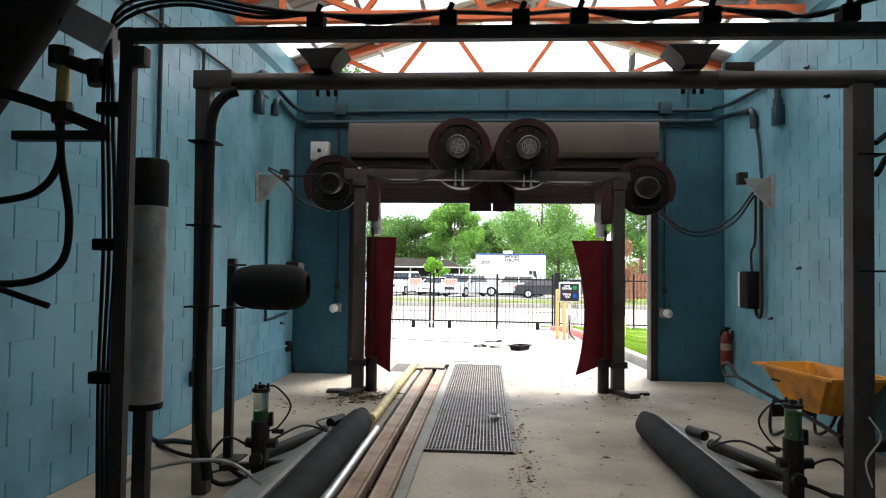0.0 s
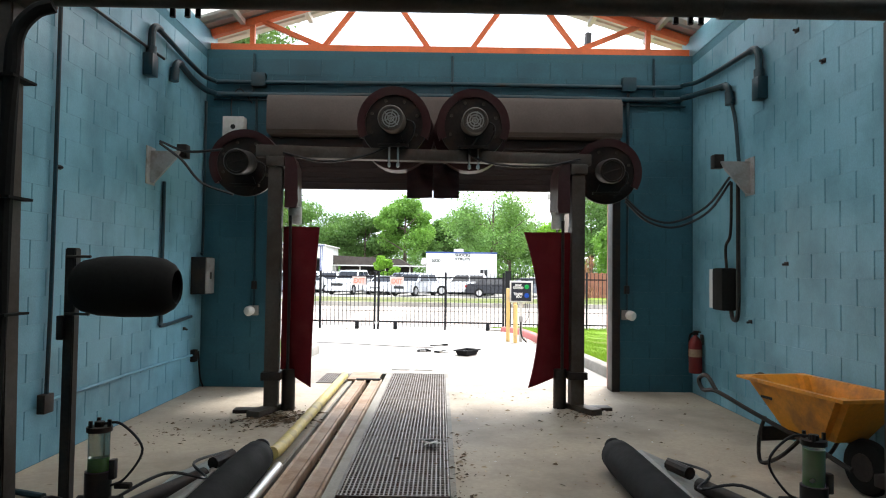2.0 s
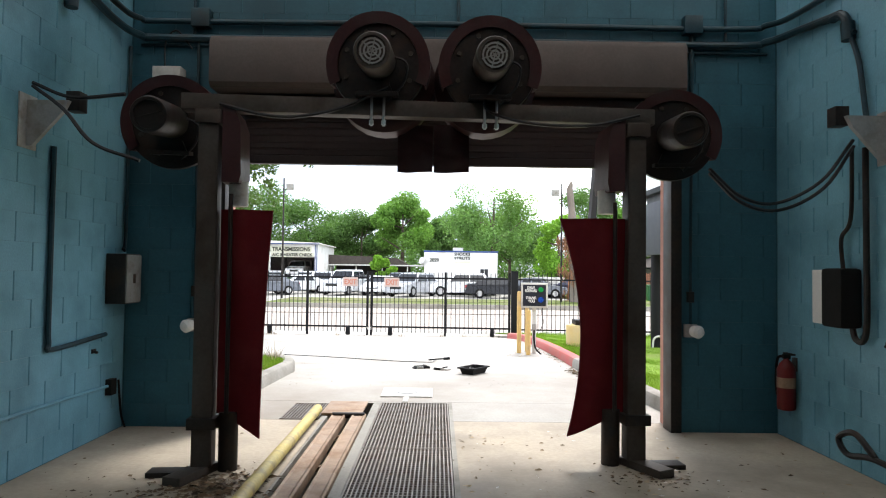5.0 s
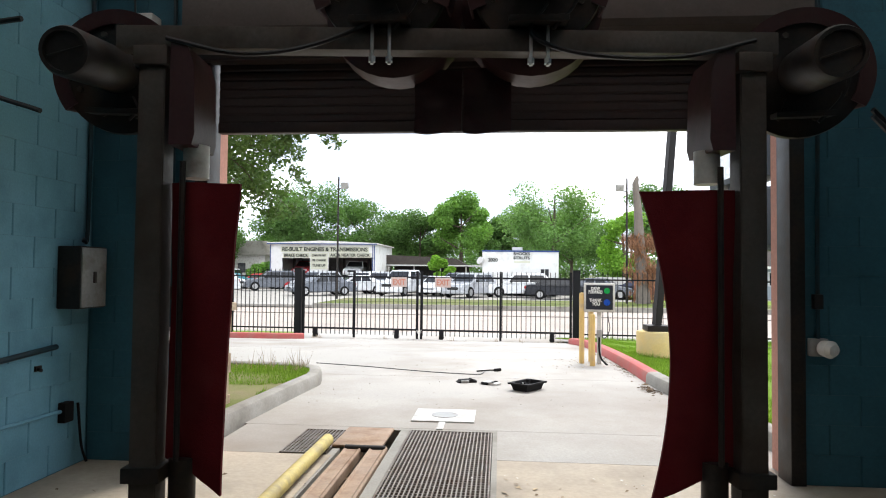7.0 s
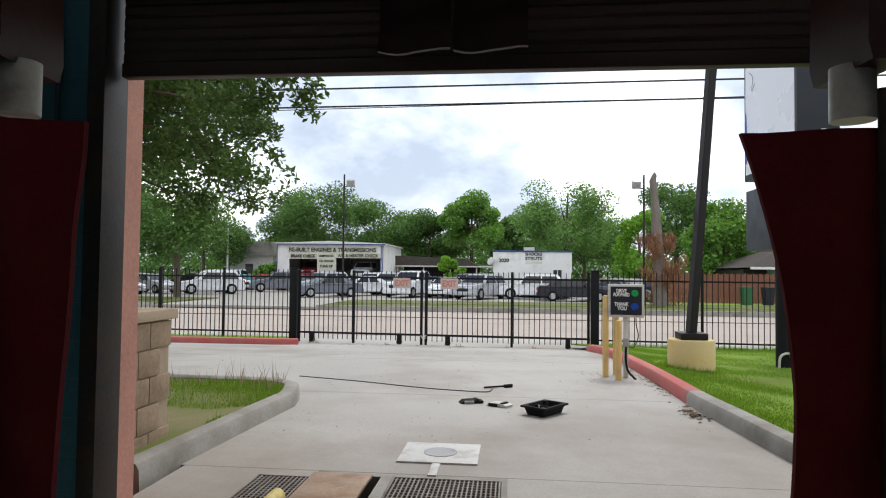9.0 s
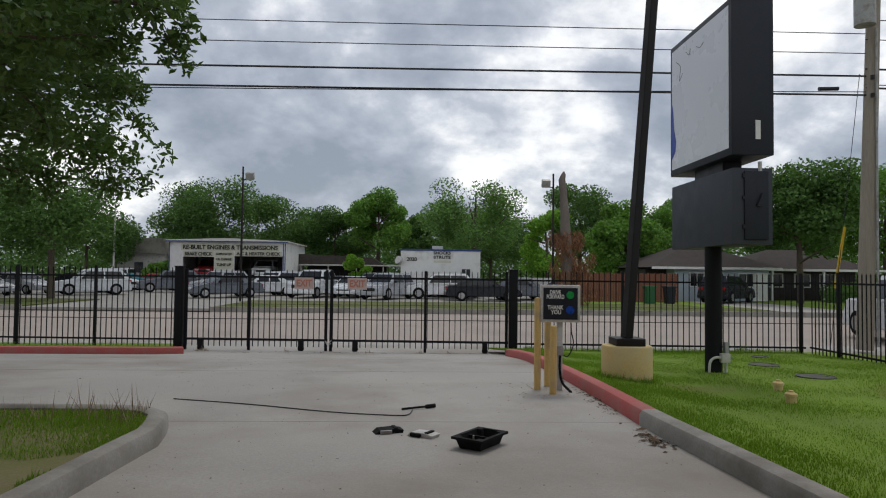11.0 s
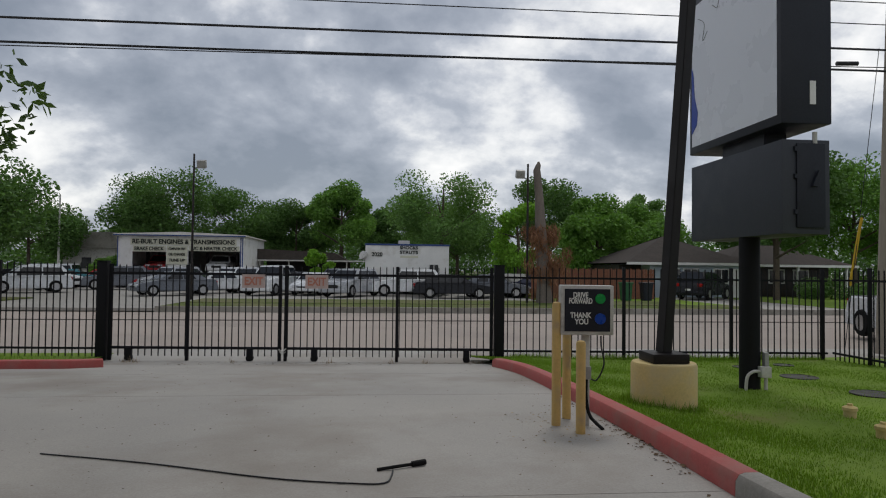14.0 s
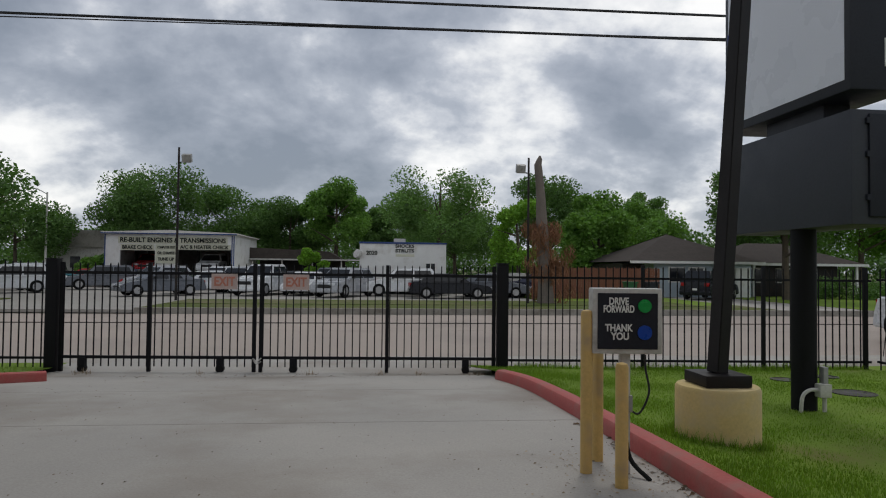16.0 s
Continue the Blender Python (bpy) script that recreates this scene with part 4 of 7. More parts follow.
part("end_roller", cyl(BM(), (-0.16, 9.93, 0.02), (0.16, 9.93, 0.02), 0.03, 12), M_DARKST, cv)

# floor grates
def grate(name, x0, x1, y0, y1, label, pitch, cross):
    t = thing(name, label, "floor grate", ((x0 + x1) / 2, (y0 + y1) / 2, 0), group="floor grates")
    w, l = x1 - x0, y1 - y0
    b = BM()
    for xa, xb, ya, yb in ((-w / 2, w / 2, -l / 2, -l / 2 + 0.012), (-w / 2, w / 2, l / 2 - 0.012, l / 2), (-w / 2, -w / 2 + 0.012, -l / 2, l / 2), (w / 2 - 0.012, w / 2, -l / 2, l / 2)):
        box(b, xa, xb, ya, yb, -0.03, 0.008)
    part("frame", b, M_GRATE, t, smooth=False)
    n = int(w / pitch)
    first = None
    for i in range(1, n):
        x = -w / 2 + i * w / n
        if first is None:
            first = part("bar", box(BM(), -0.005, 0.005, -l / 2, l / 2, -0.03, 0.006), M_GRATE, t, smooth=False)
            first.location = (x, 0, 0)
        else:
            piece("bar", first.data, t, (x, 0, 0))
    b = BM()
    for i in range(1, int(l / cross)):
        y = -l / 2 + i * l / int(l / cross)
        box(b, -w / 2, w / 2, y - 0.0055, y + 0.0055, -0.014, 0.004)
    part("cross_bar", b, M_GRATE, t, kind="stuff", smooth=False)
    return t


grate("floor_grate", -0.515, 0.215, 5.52, 6.95, "dusty steel bar grate over the pit", 0.03, 0.05)
grate("floor_grate", -0.515, 0.215, 6.965, 8.75, "steel bar grate with dry leaf litter", 0.03, 0.05)
grate("floor_grate", -0.515, 0.215, 8.765, 10.65, "steel bar grate near the threshold", 0.03, 0.05)
grate("floor_grate", -1.44, -1.07, 9.82, 10.58, "small steel drain grate beside the rail", 0.03, 0.04)

# wheel guides: dark padded rollers on slanted sheet ramps
def wheel_guide(x, ramp, far, near, xr):
    t = thing("wheel_guide", "black padded tyre roller beside a grey sheet ramp", "wheel guide", (x, far, 0), group="wheel guides")
    L = far - near
    b = BM()
    rings(b, [(0.0, 0.04), (0.015, 0.085), (0.06, 0.112), (0.2, 0.12), (L, 0.12)], (0, 0, 0.13), Vector((xr, -L, 0)).normalized(), 24)
    part("roller", b, M_BLACK, t)
    b = BM()
    c = Vector((0.0, 0.035, 0.17))
    hose(b, [c + Vector((0.055 * math.cos(a), 0.0, 0.05 * math.sin(a))) for a in span(0.2, 5.9, 10)], 0.012, 6, 3)
    part("lifting_ring", b, M_CABLE, t)
    part("end_lug", box(BM(), -0.045 if ramp > 0 else 0.0, 0.0 if ramp > 0 else 0.075, 0.0, 0.05, 0.02, 0.14, 0.008), M_YPIPE, t, "yellow end lug")
    s = ramp
    b = BM()
    prism(b, [(s * 0.14, 0.015), (s * 0.14, 0.17), (s * 0.17, 0.175), (s * 0.56, 0.012), (s * 0.56, 0.0)], -L, -0.08)
    part("ramp", b, M_GREYBOX, t, "dusty grey sheet metal ramp", smooth=False)
    part("cross_bar", box(BM(), min(0, s * 0.75), max(0, s * 0.75), -1.35, -1.29, 0.10, 0.145, 0.004, Matrix.Rotation(s * radians(5), 4, "Y")), M_DARKST, t)
    return t


wheel_guide(-1.13, -1, 6.0, 2.0, 0.02)
wheel_guide(1.43, 1, 6.15, 2.0, 0.06)


def lubricator(x, y, s):
    t = thing("oil_lubricator", "grimy lubricator with green oil sight glass", "lubricator", (x, y, 0), group="oil lubricators")
    b = BM()
    box(b, -0.05, 0.05, -0.05, 0.05, 0.0, 0.28, 0.01)
    cyl(b, (0, 0, 0.26), (0, 0, 0.40), 0.065, 14)
    cyl(b, (-0.10, 0, 0.24), (0.12, 0, 0.24), 0.035, 10)
    cyl(b, (0, -0.1, 0.15), (0, 0.1, 0.15), 0.045, 10)
    cyl(b, (s * -0.08, 0.02, 0.32), (s * -0.16, 0.02, 0.32), 0.018, 8)
    box(b, 0.06, 0.09, -0.02, 0.02, 0.36, 0.46, 0.006)
    part("pump_body", b, M_DARKST, t)
    part("sight_glass", cyl(BM(), (0, 0, 0.40), (0, 0, 0.60), 0.052, 20), M_GLASSCYL, t, "clear plastic cylinder")
    part("oil", cyl(BM(), (0, 0, 0.402), (0, 0, 0.47 if s < 0 else 0.58), 0.047, 20), M_GREENGL, t, "green oil")
    b = BM()
    cyl(b, (0, 0, 0.60), (0, 0, 0.625), 0.062, 16)
    cyl(b, (0, 0, 0.625), (0, 0, 0.65), 0.025, 10)
    for a in range(3):
        cyl(b, (0.05 * math.cos(a * 2.1), 0.05 * math.sin(a * 2.1), 0.6), (0.05 * math.cos(a * 2.1), 0.05 * math.sin(a * 2.1), 0.66), 0.01, 6)
    part("cap", b, M_DARKST, t)
    part("hose", hose(BM(), [(0.02, 0, 0.64), (-s * 0.1, 0.03, 0.63), (-s * 0.2, 0.05, 0.5), (-s * 0.13, 0.02, 0.36), (-s * 0.05, 0, 0.32)], 0.007, 6), M_CABLE, t)
    part("air_hose", hose(BM(), [(s * -0.05, 0, 0.24), (-s * 0.22, 0.3, 0.30), (-s * 0.36, 0.55, 0.20), (-s * 0.2, 0.8, 0.22), (-s * 0.3, 1.25, 0.18)], 0.009, 6), M_CABLE, t)
    part("air_hose", hose(BM(), [(s * 0.05, 0, 0.2), (s * 0.2, -0.12, 0.30), (s * 0.32, -0.2, 0.14), (s * 0.42, -0.1, 0.03), (s * 0.3, 0.1, 0.015)], 0.009, 6), M_CABLE, t)
    part("pipe_arm", cyl(BM(), (0, 0.05, 0.14), (-s * 0.28, 0.75, 0.16), 0.045, 12), M_DARKST, t)
    part("coupling", cyl(BM(), (-s * 0.30, 0.85, 0.20), (-s * 0.36, 1.05, 0.20), 0.04, 10), M_DARKST, t)
    return t


M_GLASSCYL = mat("cloudy_clear_plastic", (0.5, 0.55, 0.48), 0.2, bump=0, var=0.1)
M_GLASSCYL.node_tree.nodes["Principled BSDF"].inputs["Transmission Weight"].default_value = 0.85
lubricator(-1.60, 4.67, -1)
lubricator(2.01, 4.57, 1)
for k, pts in enumerate(([(-2.72, 5.4, 0.02), (-2.4, 5.1, 0.03), (-2.0, 4.9, 0.03), (-1.7, 4.6, 0.02), (-1.4, 4.3, 0.02)], [(-1.9, 4.35, 0.15), (-1.75, 4.4, 0.03), (-1.6, 4.9, 0.02), (-1.7, 5.4, 0.02)], [(-2.3, 3.9, 0.02), (-2.0, 3.8, 0.28), (-1.6, 4.0, 0.30), (-1.35, 4.1, 0.1), (-1.4, 4.3, 0.02)], [(2.3, 4.5, 0.02), (2.15, 4.75, 0.05), (1.9, 5.1, 0.03), (1.7, 5.6, 0.05)])):
    solo("floor_hose", hose(BM(), pts, 0.016 if k != 2 else 0.012, 8), M_BLACK if k != 2 else M_GREYBOX, "loose hose lying across the dusty floor", "hose", group="floor hoses")
b = BM()
rings(b, [(0, 0.05), (0.04, 0.055), (0.06, 0.03), (0.12, 0.03)], (-1.95, 3.55, 0.06), (0.3, 0.1, 0.2), 12)
cyl(b, (-2.1, 3.5, 0.05), (-1.6, 3.6, 0.05), 0.045, 12)
solo("pipe_fitting", b, M_DARKST, "grimy pipe fitting on the floor", "pipe")

# wrap-round brush machine
mc = thing("brush_gantry", "grimy steel wash gantry with bolted feet", "gantry", (0, 8.22, 0))
mc.rotation_euler = (0, 0, radians(5))
for s, x in ((-1, -1.58), (1, 1.60)):
    square_tube((x, 0, 0.05), (x, 0, 2.62), 0.14, "column", M_STEEL, mc)
    b = BM()
    box(b, x - 0.1, x + 0.1, -0.1, 0.1, 0.32, 0.40, 0.008)
    cyl(b, (x - s * 0.16, 0.06, 0.0), (x - s * 0.16, 0.06, 0.42), 0.07, 16)
    part("collar", b, M_DARKST, mc)
    part("foot_bar", box(BM(), x - 0.07, x + 0.07, -0.34, 0.1, 0.0, 0.06, 0.006, Matrix.Translation((x, 0, 0)) @ Matrix.Rotation(radians(s * 22), 4, "Z") @ Matrix.Translation((-x, 0, 0))), M_STEEL, mc)
    part("foot_plate", box(BM(), min(x, x + s * 0.36), max(x, x + s * 0.36), -0.12, 0.03, 0.0, 0.035, 0.004), M_DARKST, mc)
    part("brush_rod", cyl(BM(), (x - s * 0.16, -0.03, 0.42), (x - s * 0.16, -0.03, 2.0), 0.016, 10), M_DARKST, mc)
    part("bearing", cyl(BM(), (x - s * 0.19, 0.08, 1.92), (x - s * 0.19, 0.08, 2.10), 0.07, 18), M_GAUGE, mc, "pale bearing sleeve")
    b = BM()
    o = [(0.0, 0.0), (0.12, 0.0), (0.135, 0.06), (0.125, 0.42), (0.09, 0.52), (0.03, 0.56), (0.0, 0.56)]
    prism(b, [(x - s * (0.10 + u), 2.08 + v) for u, v in o], -0.08, 0.26)
    part("drive_guard", b, M_MAROON, mc, "faded maroon drive guard")
    part("bracket", box(BM(), x - 0.09, x + 0.09, -0.10, 0.09, 2.50, 2.60, 0.008), M_STEEL, mc)
part("cross_beam", box(BM(), -1.78, 1.74, -0.06, 0.06, 2.60, 2.72, 0.006), M_STEEL, mc)
for x in (-0.42, -0.33, 0.42, 0.51):
    b = BM()
    cyl(b, (x, -0.07, 2.52), (x, -0.07, 2.76), 0.01, 8)
    cyl(b, (x, -0.07, 2.53), (x, -0.07, 2.56), 0.02, 6)
    part("u_bolt", b, M_PIPE, mc)
for pts in ([(-1.5, -0.09, 2.64), (-1.1, -0.09, 2.56), (-0.7, -0.09, 2.62), (-0.3, -0.1, 2.80)], [(0.5, -0.1, 2.85), (0.42, -0.1, 2.68), (0.7, -0.09, 2.58), (1.2, -0.09, 2.57), (1.6, -0.1, 2.66)], [(1.95, -0.5, 2.2), (2.2, -0.45, 2.02), (2.5, -0.4, 1.98), (2.85, -0.4, 2.15), (3.1, -0.4, 2.46)], [(1.95, -0.5, 2.17), (2.2, -0.45, 1.98), (2.52, -0.4, 1.93), (2.88, -0.38, 2.1), (3.12, -0.38, 2.42)], [(-2.62, -0.4, 2.66), (-2.35, -0.45, 2.56), (-2.0, -0.5, 2.58)], [(-2.62, -0.4, 2.64), (-2.4, -0.45, 2.48), (-2.2, -0.48, 2.26), (-1.9, -0.5, 2.15)]):
    part("cable", hose(BM(), pts, 0.013, 6), M_CABLE, mc)


def brush_motor(x, y, z, r, arc0, arc1, grille, turn, ml, label):
    t = thing("brush_motor", label, "motor", (x, y, z), group="brush motors")
    t.rotation_euler = (radians(8), 0, radians(turn))
    b = BM()
    rings(b, [(0, 0.0), (0, r * 0.90), (0.05, r * 0.92), (0.05, 0.0)], (0, 0.0, 0), (0, 1, 0), 40, close=False)
    part("disc", b, M_DARKST, t)
    # shroud: a band round part of the rim with a front lip
    b = BM()
    n = 36
    prev = None
    for i in range(n + 1):
        a = arc0 + (arc1 - arc0) * i / n
        c, s = math.cos(a), math.sin(a)
        ring = [b.verts.new((rr * c, yy, rr * s)) for rr, yy in ((r * 0.78, -0.03), (r, -0.03), (r, 0.20), (r * 0.97, 0.20), (r * 0.97, -0.01), (r * 0.78, -0.01))]
        if prev:
            for k in range(6):
                b.faces.new((prev[k], prev[(k + 1) % 6], ring[(k + 1) % 6], ring[k]))
        else:
            b.faces.new(ring)
        prev = ring
    b.faces.new(prev[::-1])
    part("shroud", b, M_MAROON, t, "dusty maroon shroud")
    b = BM()
    mr = r * 0.34
    rings(b, [(0.0, mr * 0.9), (0.05, mr * 0.9), (0.05, mr), (ml - 0.03, mr), (ml, mr * 0.92), (ml, mr * 0.78), (ml - 0.025, mr * 0.76), (ml - 0.025, 0.0)], (0, 0, 0.02), (0, -1, 0), 28, close=False)
    m_ = part("motor_case", b, M_STEEL if grille else M_DARKST, t, "ribbed motor")
    for k in range(3 if grille else 0):
        q = mr * (0.22 + 0.2 * k)
        b = BM()
        rings(b, [(ml - 0.015, q - 0.006), (ml - 0.008, q - 0.006), (ml - 0.008, q + 0.006), (ml - 0.015, q + 0.006), (ml - 0.015, q - 0.006)], (0, 0, 0.02), (0, -1, 0), 20, close=False)
        part("grille_ring", b, M_GREYBOX, m_)
    b = BM()
    for k in range(3 if grille else 1):
        a = k * math.pi / 3 + 0.3
        cyl(b, (mr * 0.7 * math.cos(a), -ml + 0.012, 0.02 + mr * 0.7 * math.sin(a)), (-mr * 0.7 * math.cos(a), -ml + 0.012, 0.02 - mr * 0.7 * math.sin(a)), 0.005, 6)
    part("grille_cross", b, M_GREYBOX if grille else M_DARKST, m_)
    b = BM()
    box(b, -r * 0.4, r * 0.4, -0.16, 0.0, -r * 0.62, -r * 0.54, 0.004)
    prism(b, [(-r * 0.3, -r * 0.56), (r * 0.3, -r * 0.56), (r * 0.2, -r * 0.32), (-r * 0.2, -r * 0.32)], -0.05, 0.0)
    part("motor_bracket", b, M_DARKST, t)
    for k in range(8):
        a = k * math.pi / 4 + 0.35
        part("bolt", cyl(BM(), (r * 0.66 * math.cos(a), -0.02, r * 0.66 * math.sin(a)), (r * 0.66 * math.cos(a), 0.0, r * 0.66 * math.sin(a)), 0.018, 6), M_STEEL, t)
    part("lead", hose(BM(), [(mr * 0.8, -0.1, 0.05), (r * 0.55, -0.12, 0.0), (r * 0.5, -0.1, -r * 0.35), (r * 0.2, -0.1, -r * 0.7)], 0.011, 6), M_CABLE, t)
    return t


brush_motor(-0.37, 8.15, 2.98, 0.385, -0.4, math.pi + 0.4, True, 0, 0.48, "grey finned brush motor in a maroon shroud")
brush_motor(0.46, 8.2, 2.98, 0.385, -0.4, math.pi + 0.4, True, 0, 0.48, "grey finned brush motor in a maroon shroud")
brush_motor(-2.0, 8.45, 2.58, 0.38, 0.6, math.pi + 0.6, False, 9, 0.7, "dark brush motor in a maroon shroud beside a column")
brush_motor(1.97, 8.6, 2.56, 0.38, -0.5, math.pi - 0.3, False, -9, 0.7, "dark brush motor in a maroon shroud beside a column")
for x in (-0.35, 0.44):
    b = BM()
    rings(b, [(0.0, 0.34), (0.04, 0.40), (0.28, 0.40), (0.3, 0.37)], (x, 8.40, 2.94), (0, 1, 0), 32)
    solo("brush_drum", b, M_MAROON, "dull maroon brush drum behind its motor", "brush", group="brush drums")


def cloth(name, edge, x0, y, z0, z1, label):
    """A hanging felt strip: edge(v) gives its free side at height v from 0 (bottom) to 1 (top)."""
    b = BM()
    n, m = 24, 8
    grid = []
    for j in range(n + 1):
        v = j / n
        row = []
        for i in range(m + 1):
            u = i / m
            x = x0 + (edge(v) - x0) * u
            zlow = z0[0] + (z0[1] - z0[0]) * u
            row.append(b.verts.new((x, y + 0.03 * math.sin(u * 5 + v * 3) + 0.02 * noise.noise((u * 3, v * 6, x0)), zlow + (z1 - zlow) * v)))
        grid.append(row)
    for r, s in zip(grid, grid[1:]):
        for i in range(m):
            b.faces.new((r[i], r[i + 1], s[i + 1], s[i]))
    geom = list(b.faces)
    res = bmesh.ops.extrude_face_region(b, geom=geom)
    bmesh.ops.translate(b, verts=[v for v in res["geom"] if isinstance(v, bmesh.types.BMVert)], vec=(0, 0.025, 0))
    return solo(name, b, M_CLOTH if z0[0] < 2 else M_MAROON, label, "wash cloth", group="wash cloths")


cloth("wash_cloth", lambda v: -1.20 + 0.07 * v * v + 0.02 * (1 - v), -1.50, 8.12, (0.42, 0.24), 1.89, "dark red felt wash cloth hanging beside a column")
cloth("wash_cloth", lambda v: 1.17 - 0.13 * (2 * v - 0.9) ** 2 + 0.02, 1.58, 8.37, (0.40, 0.22), 1.88, "dark red felt wash cloth curving beside a column")
cloth("wash_cloth", lambda v: 0.035, -0.25, 8.62, (2.26, 2.26), 2.64, "short dark red cloth under the beam")
cloth("wash_cloth", lambda v: 0.33, 0.045, 8.62, (2.26, 2.26), 2.64, "short dark red cloth under the beam")

# ---- fittings on the walls ----
cd = thing("exit_wall_conduit", "two painted conduits running along the exit wall", "conduit", (0, YW, 3.6), kind="structure")
for k, z in enumerate((0.0, 0.155)):
    yl, yr = (8.42, 8.36) if k == 0 else (7.84, 7.70)
    zl, zr = (0.09, -0.10) if k == 0 else (0.27, 0.08)
    pts = [(XL + 0.05, yl - YW, zl), (XL + 0.05, -0.5, z + 0.02), (XL + 0.12, -0.12, z), (XL + 0.45, -0.05, z), (0.2, -0.045, z + 0.01), (XR - 0.5, -0.05, z), (XR - 0.14, -0.12, z + 0.02), (XR - 0.05, -0.5, z - 0.01), (XR - 0.05, yr - YW, zr)]
    part("conduit", hose(BM(), pts, 0.027 if k else 0.034, 10), M_CONDUIT, cd)
    for s, x, y, zz in ((1, XL + 0.05, yl - YW, zl), (-1, XR - 0.05, yr - YW, zr)):
        drop = 0.24 if k == 0 else 0.38
        b = BM()
        hose(b, [(x, y + 0.1, zz), (x, y + 0.01, zz - 0.005), (x, y - 0.06, zz - 0.05), (x, y - 0.09, zz - 0.13), (x, y - 0.1, zz - drop)], 0.036, 10)
        cyl(b, (x, y - 0.09, zz - drop + 0.14), (x, y - 0.10, zz - drop), 0.05, 12)
        part("gooseneck", b, M_CONDUIT, cd)
        if k:
            part("splice_box", box(BM(), x - 0.05, x + 0.05, y - 0.17, y - 0.04, zz - drop - 0.16, zz - drop + 0.06, 0.01), M_CONDUIT, cd)
part("conduit", hose(BM(), [(XL + 0.1, -0.03, -0.06), (-1.5, -0.03, -0.055), (0.2, -0.03, -0.06), (XR - 0.1, -0.03, -0.07)], 0.012, 8), M_CONDUIT, cd)
for x in (-2.21, 0.25, 2.76):
    part("drop_conduit", cyl(BM(), (x, -0.03, 0.02), (x, -0.03, 0.52), 0.016, 8), M_CONDUIT, cd)
part("drop_conduit", cyl(BM(), (2.44, -0.03, -0.9), (2.44, -0.03, 0.2), 0.02, 8), M_CONDUIT, cd)
for x in (-2.14, 2.44):
    part("conduit_box", box(BM(), x - 0.085, x + 0.085, -0.1, 0.0, 0.1, 0.27, 0.008), M_CONDUIT, cd)

for s, x, zt in ((-1, XL, 2.5), (1, XR, 2.47)):
    t = thing("wall_bracket", "pale steel gusset bracket bolted to the block wall", "bracket", (x, 7.9, zt), group="wall brackets")
    b = BM()
    m = Matrix.Translation((0, 0, 0))
    prism(b, [(-s * 0.0, 0.12), (-s * 0.30, 0.12), (-s * 0.26, 0.04), (-s * 0.05, -0.2), (-s * 0.0, -0.2)], -0.02, 0.02)
    box(b, min(0, -s * 0.012), max(0, -s * 0.012), -0.1, 0.1, -0.22, 0.16, 0.003)
    part("gusset", b, M_GREYBOX, t)
    part("junction_box", box(BM(), -s * 0.30 - 0.05, -s * 0.30 + 0.05, 0.03, 0.14, 0.06, 0.20, 0.008), M_DARKST, t)

lw = thing("left_wall_conduit", "painted conduit and outlet boxes on the block wall", "conduit", (XL, 8, 0), kind="structure")
part("conduit", hose(BM(), [(0.025, 0.2, 2.35), (0.025, 0.2, 1.2), (0.025, 0.21, 0.90), (0.025, 0.27, 0.84), (0.025, 1.05, 0.88)], 0.02, 8), M_CONDUIT, lw)
part("conduit", hose(BM(), [(0.02, 1.15, 0.42), (0.02, 0.0, 0.44), (0.02, -1.75, 0.44)], 0.014, 8), M_BLUE, lw)
part("outlet_box", box(BM(), 0, 0.055, 1.12, 1.22, 0.34, 0.48, 0.006), M_BLACK, lw)
part("outlet_box", box(BM(), 0, 0.06, -1.87, -1.75, 0.36, 0.50, 0.006), M_DARKST, lw)
part("conduit", hose(BM(), [(0.03, -1.80, 0.5), (0.03, -1.78, 1.5), (0.03, -1.78, 3.6)], 0.016, 8), M_CONDUIT, lw)
part("conduit", hose(BM(), [(0.03, -2.62, 3.9), (0.03, -2.62, 1.5), (0.03, -2.63, 0.25), (0.05, -2.6, 0.05), (0.2, -2.5, 0.02), (0.5, -2.6, 0.02)], 0.02, 8), M_CONDUIT, lw)
part("conduit", hose(BM(), [(0.03, 1.36, 3.5), (0.03, 1.36, 1.8), (0.04, 1.3, 1.62)], 0.016, 8), M_CONDUIT, lw)
part("conduit", hose(BM(), [(0.03, 1.30, 0.45), (0.05, 1.32, 0.15), (0.08, 1.34, 0.02)], 0.01, 6), M_BLACK, lw)
part("overhead_cable", hose(BM(), [(0.03, -6.5, 3.1), (0.03, -4.5, 3.35), (0.03, -2.4, 3.55), (0.03, 0.1, 3.62)], 0.014, 6), M_CABLE, lw)
sb = thing("disconnect_box", "grey steel switch box on the corner wall", "switch box", (XL, 9.2, 1.14))
part("box_body", box(BM(), 0.0, 0.17, -0.13, 0.17, 0, 0.44, 0.008), M_DARKST, sb)
part("box_side", box(BM(), 0.17, 0.182, -0.12, 0.16, 0.01, 0.43, 0.003), M_GREYBOX, sb, "grey door")
part("latch", box(BM(), 0.182, 0.20, 0.0, 0.02, 0.18, 0.26, 0.003), M_STEEL, sb)
rb = thing("motor_starter", "white and black electrical starter boxes with looped conduit", "switch box", (XR, 8.35, 1.05))
part("white_panel", box(BM(), -0.10, 0.0, 0.12, 0.34, 0.03, 0.46, 0.008), M_WHITE, rb)
part("black_box", box(BM(), -0.17, 0.0, -0.16, 0.10, 0.02, 0.47, 0.03), M_BLACK, rb)
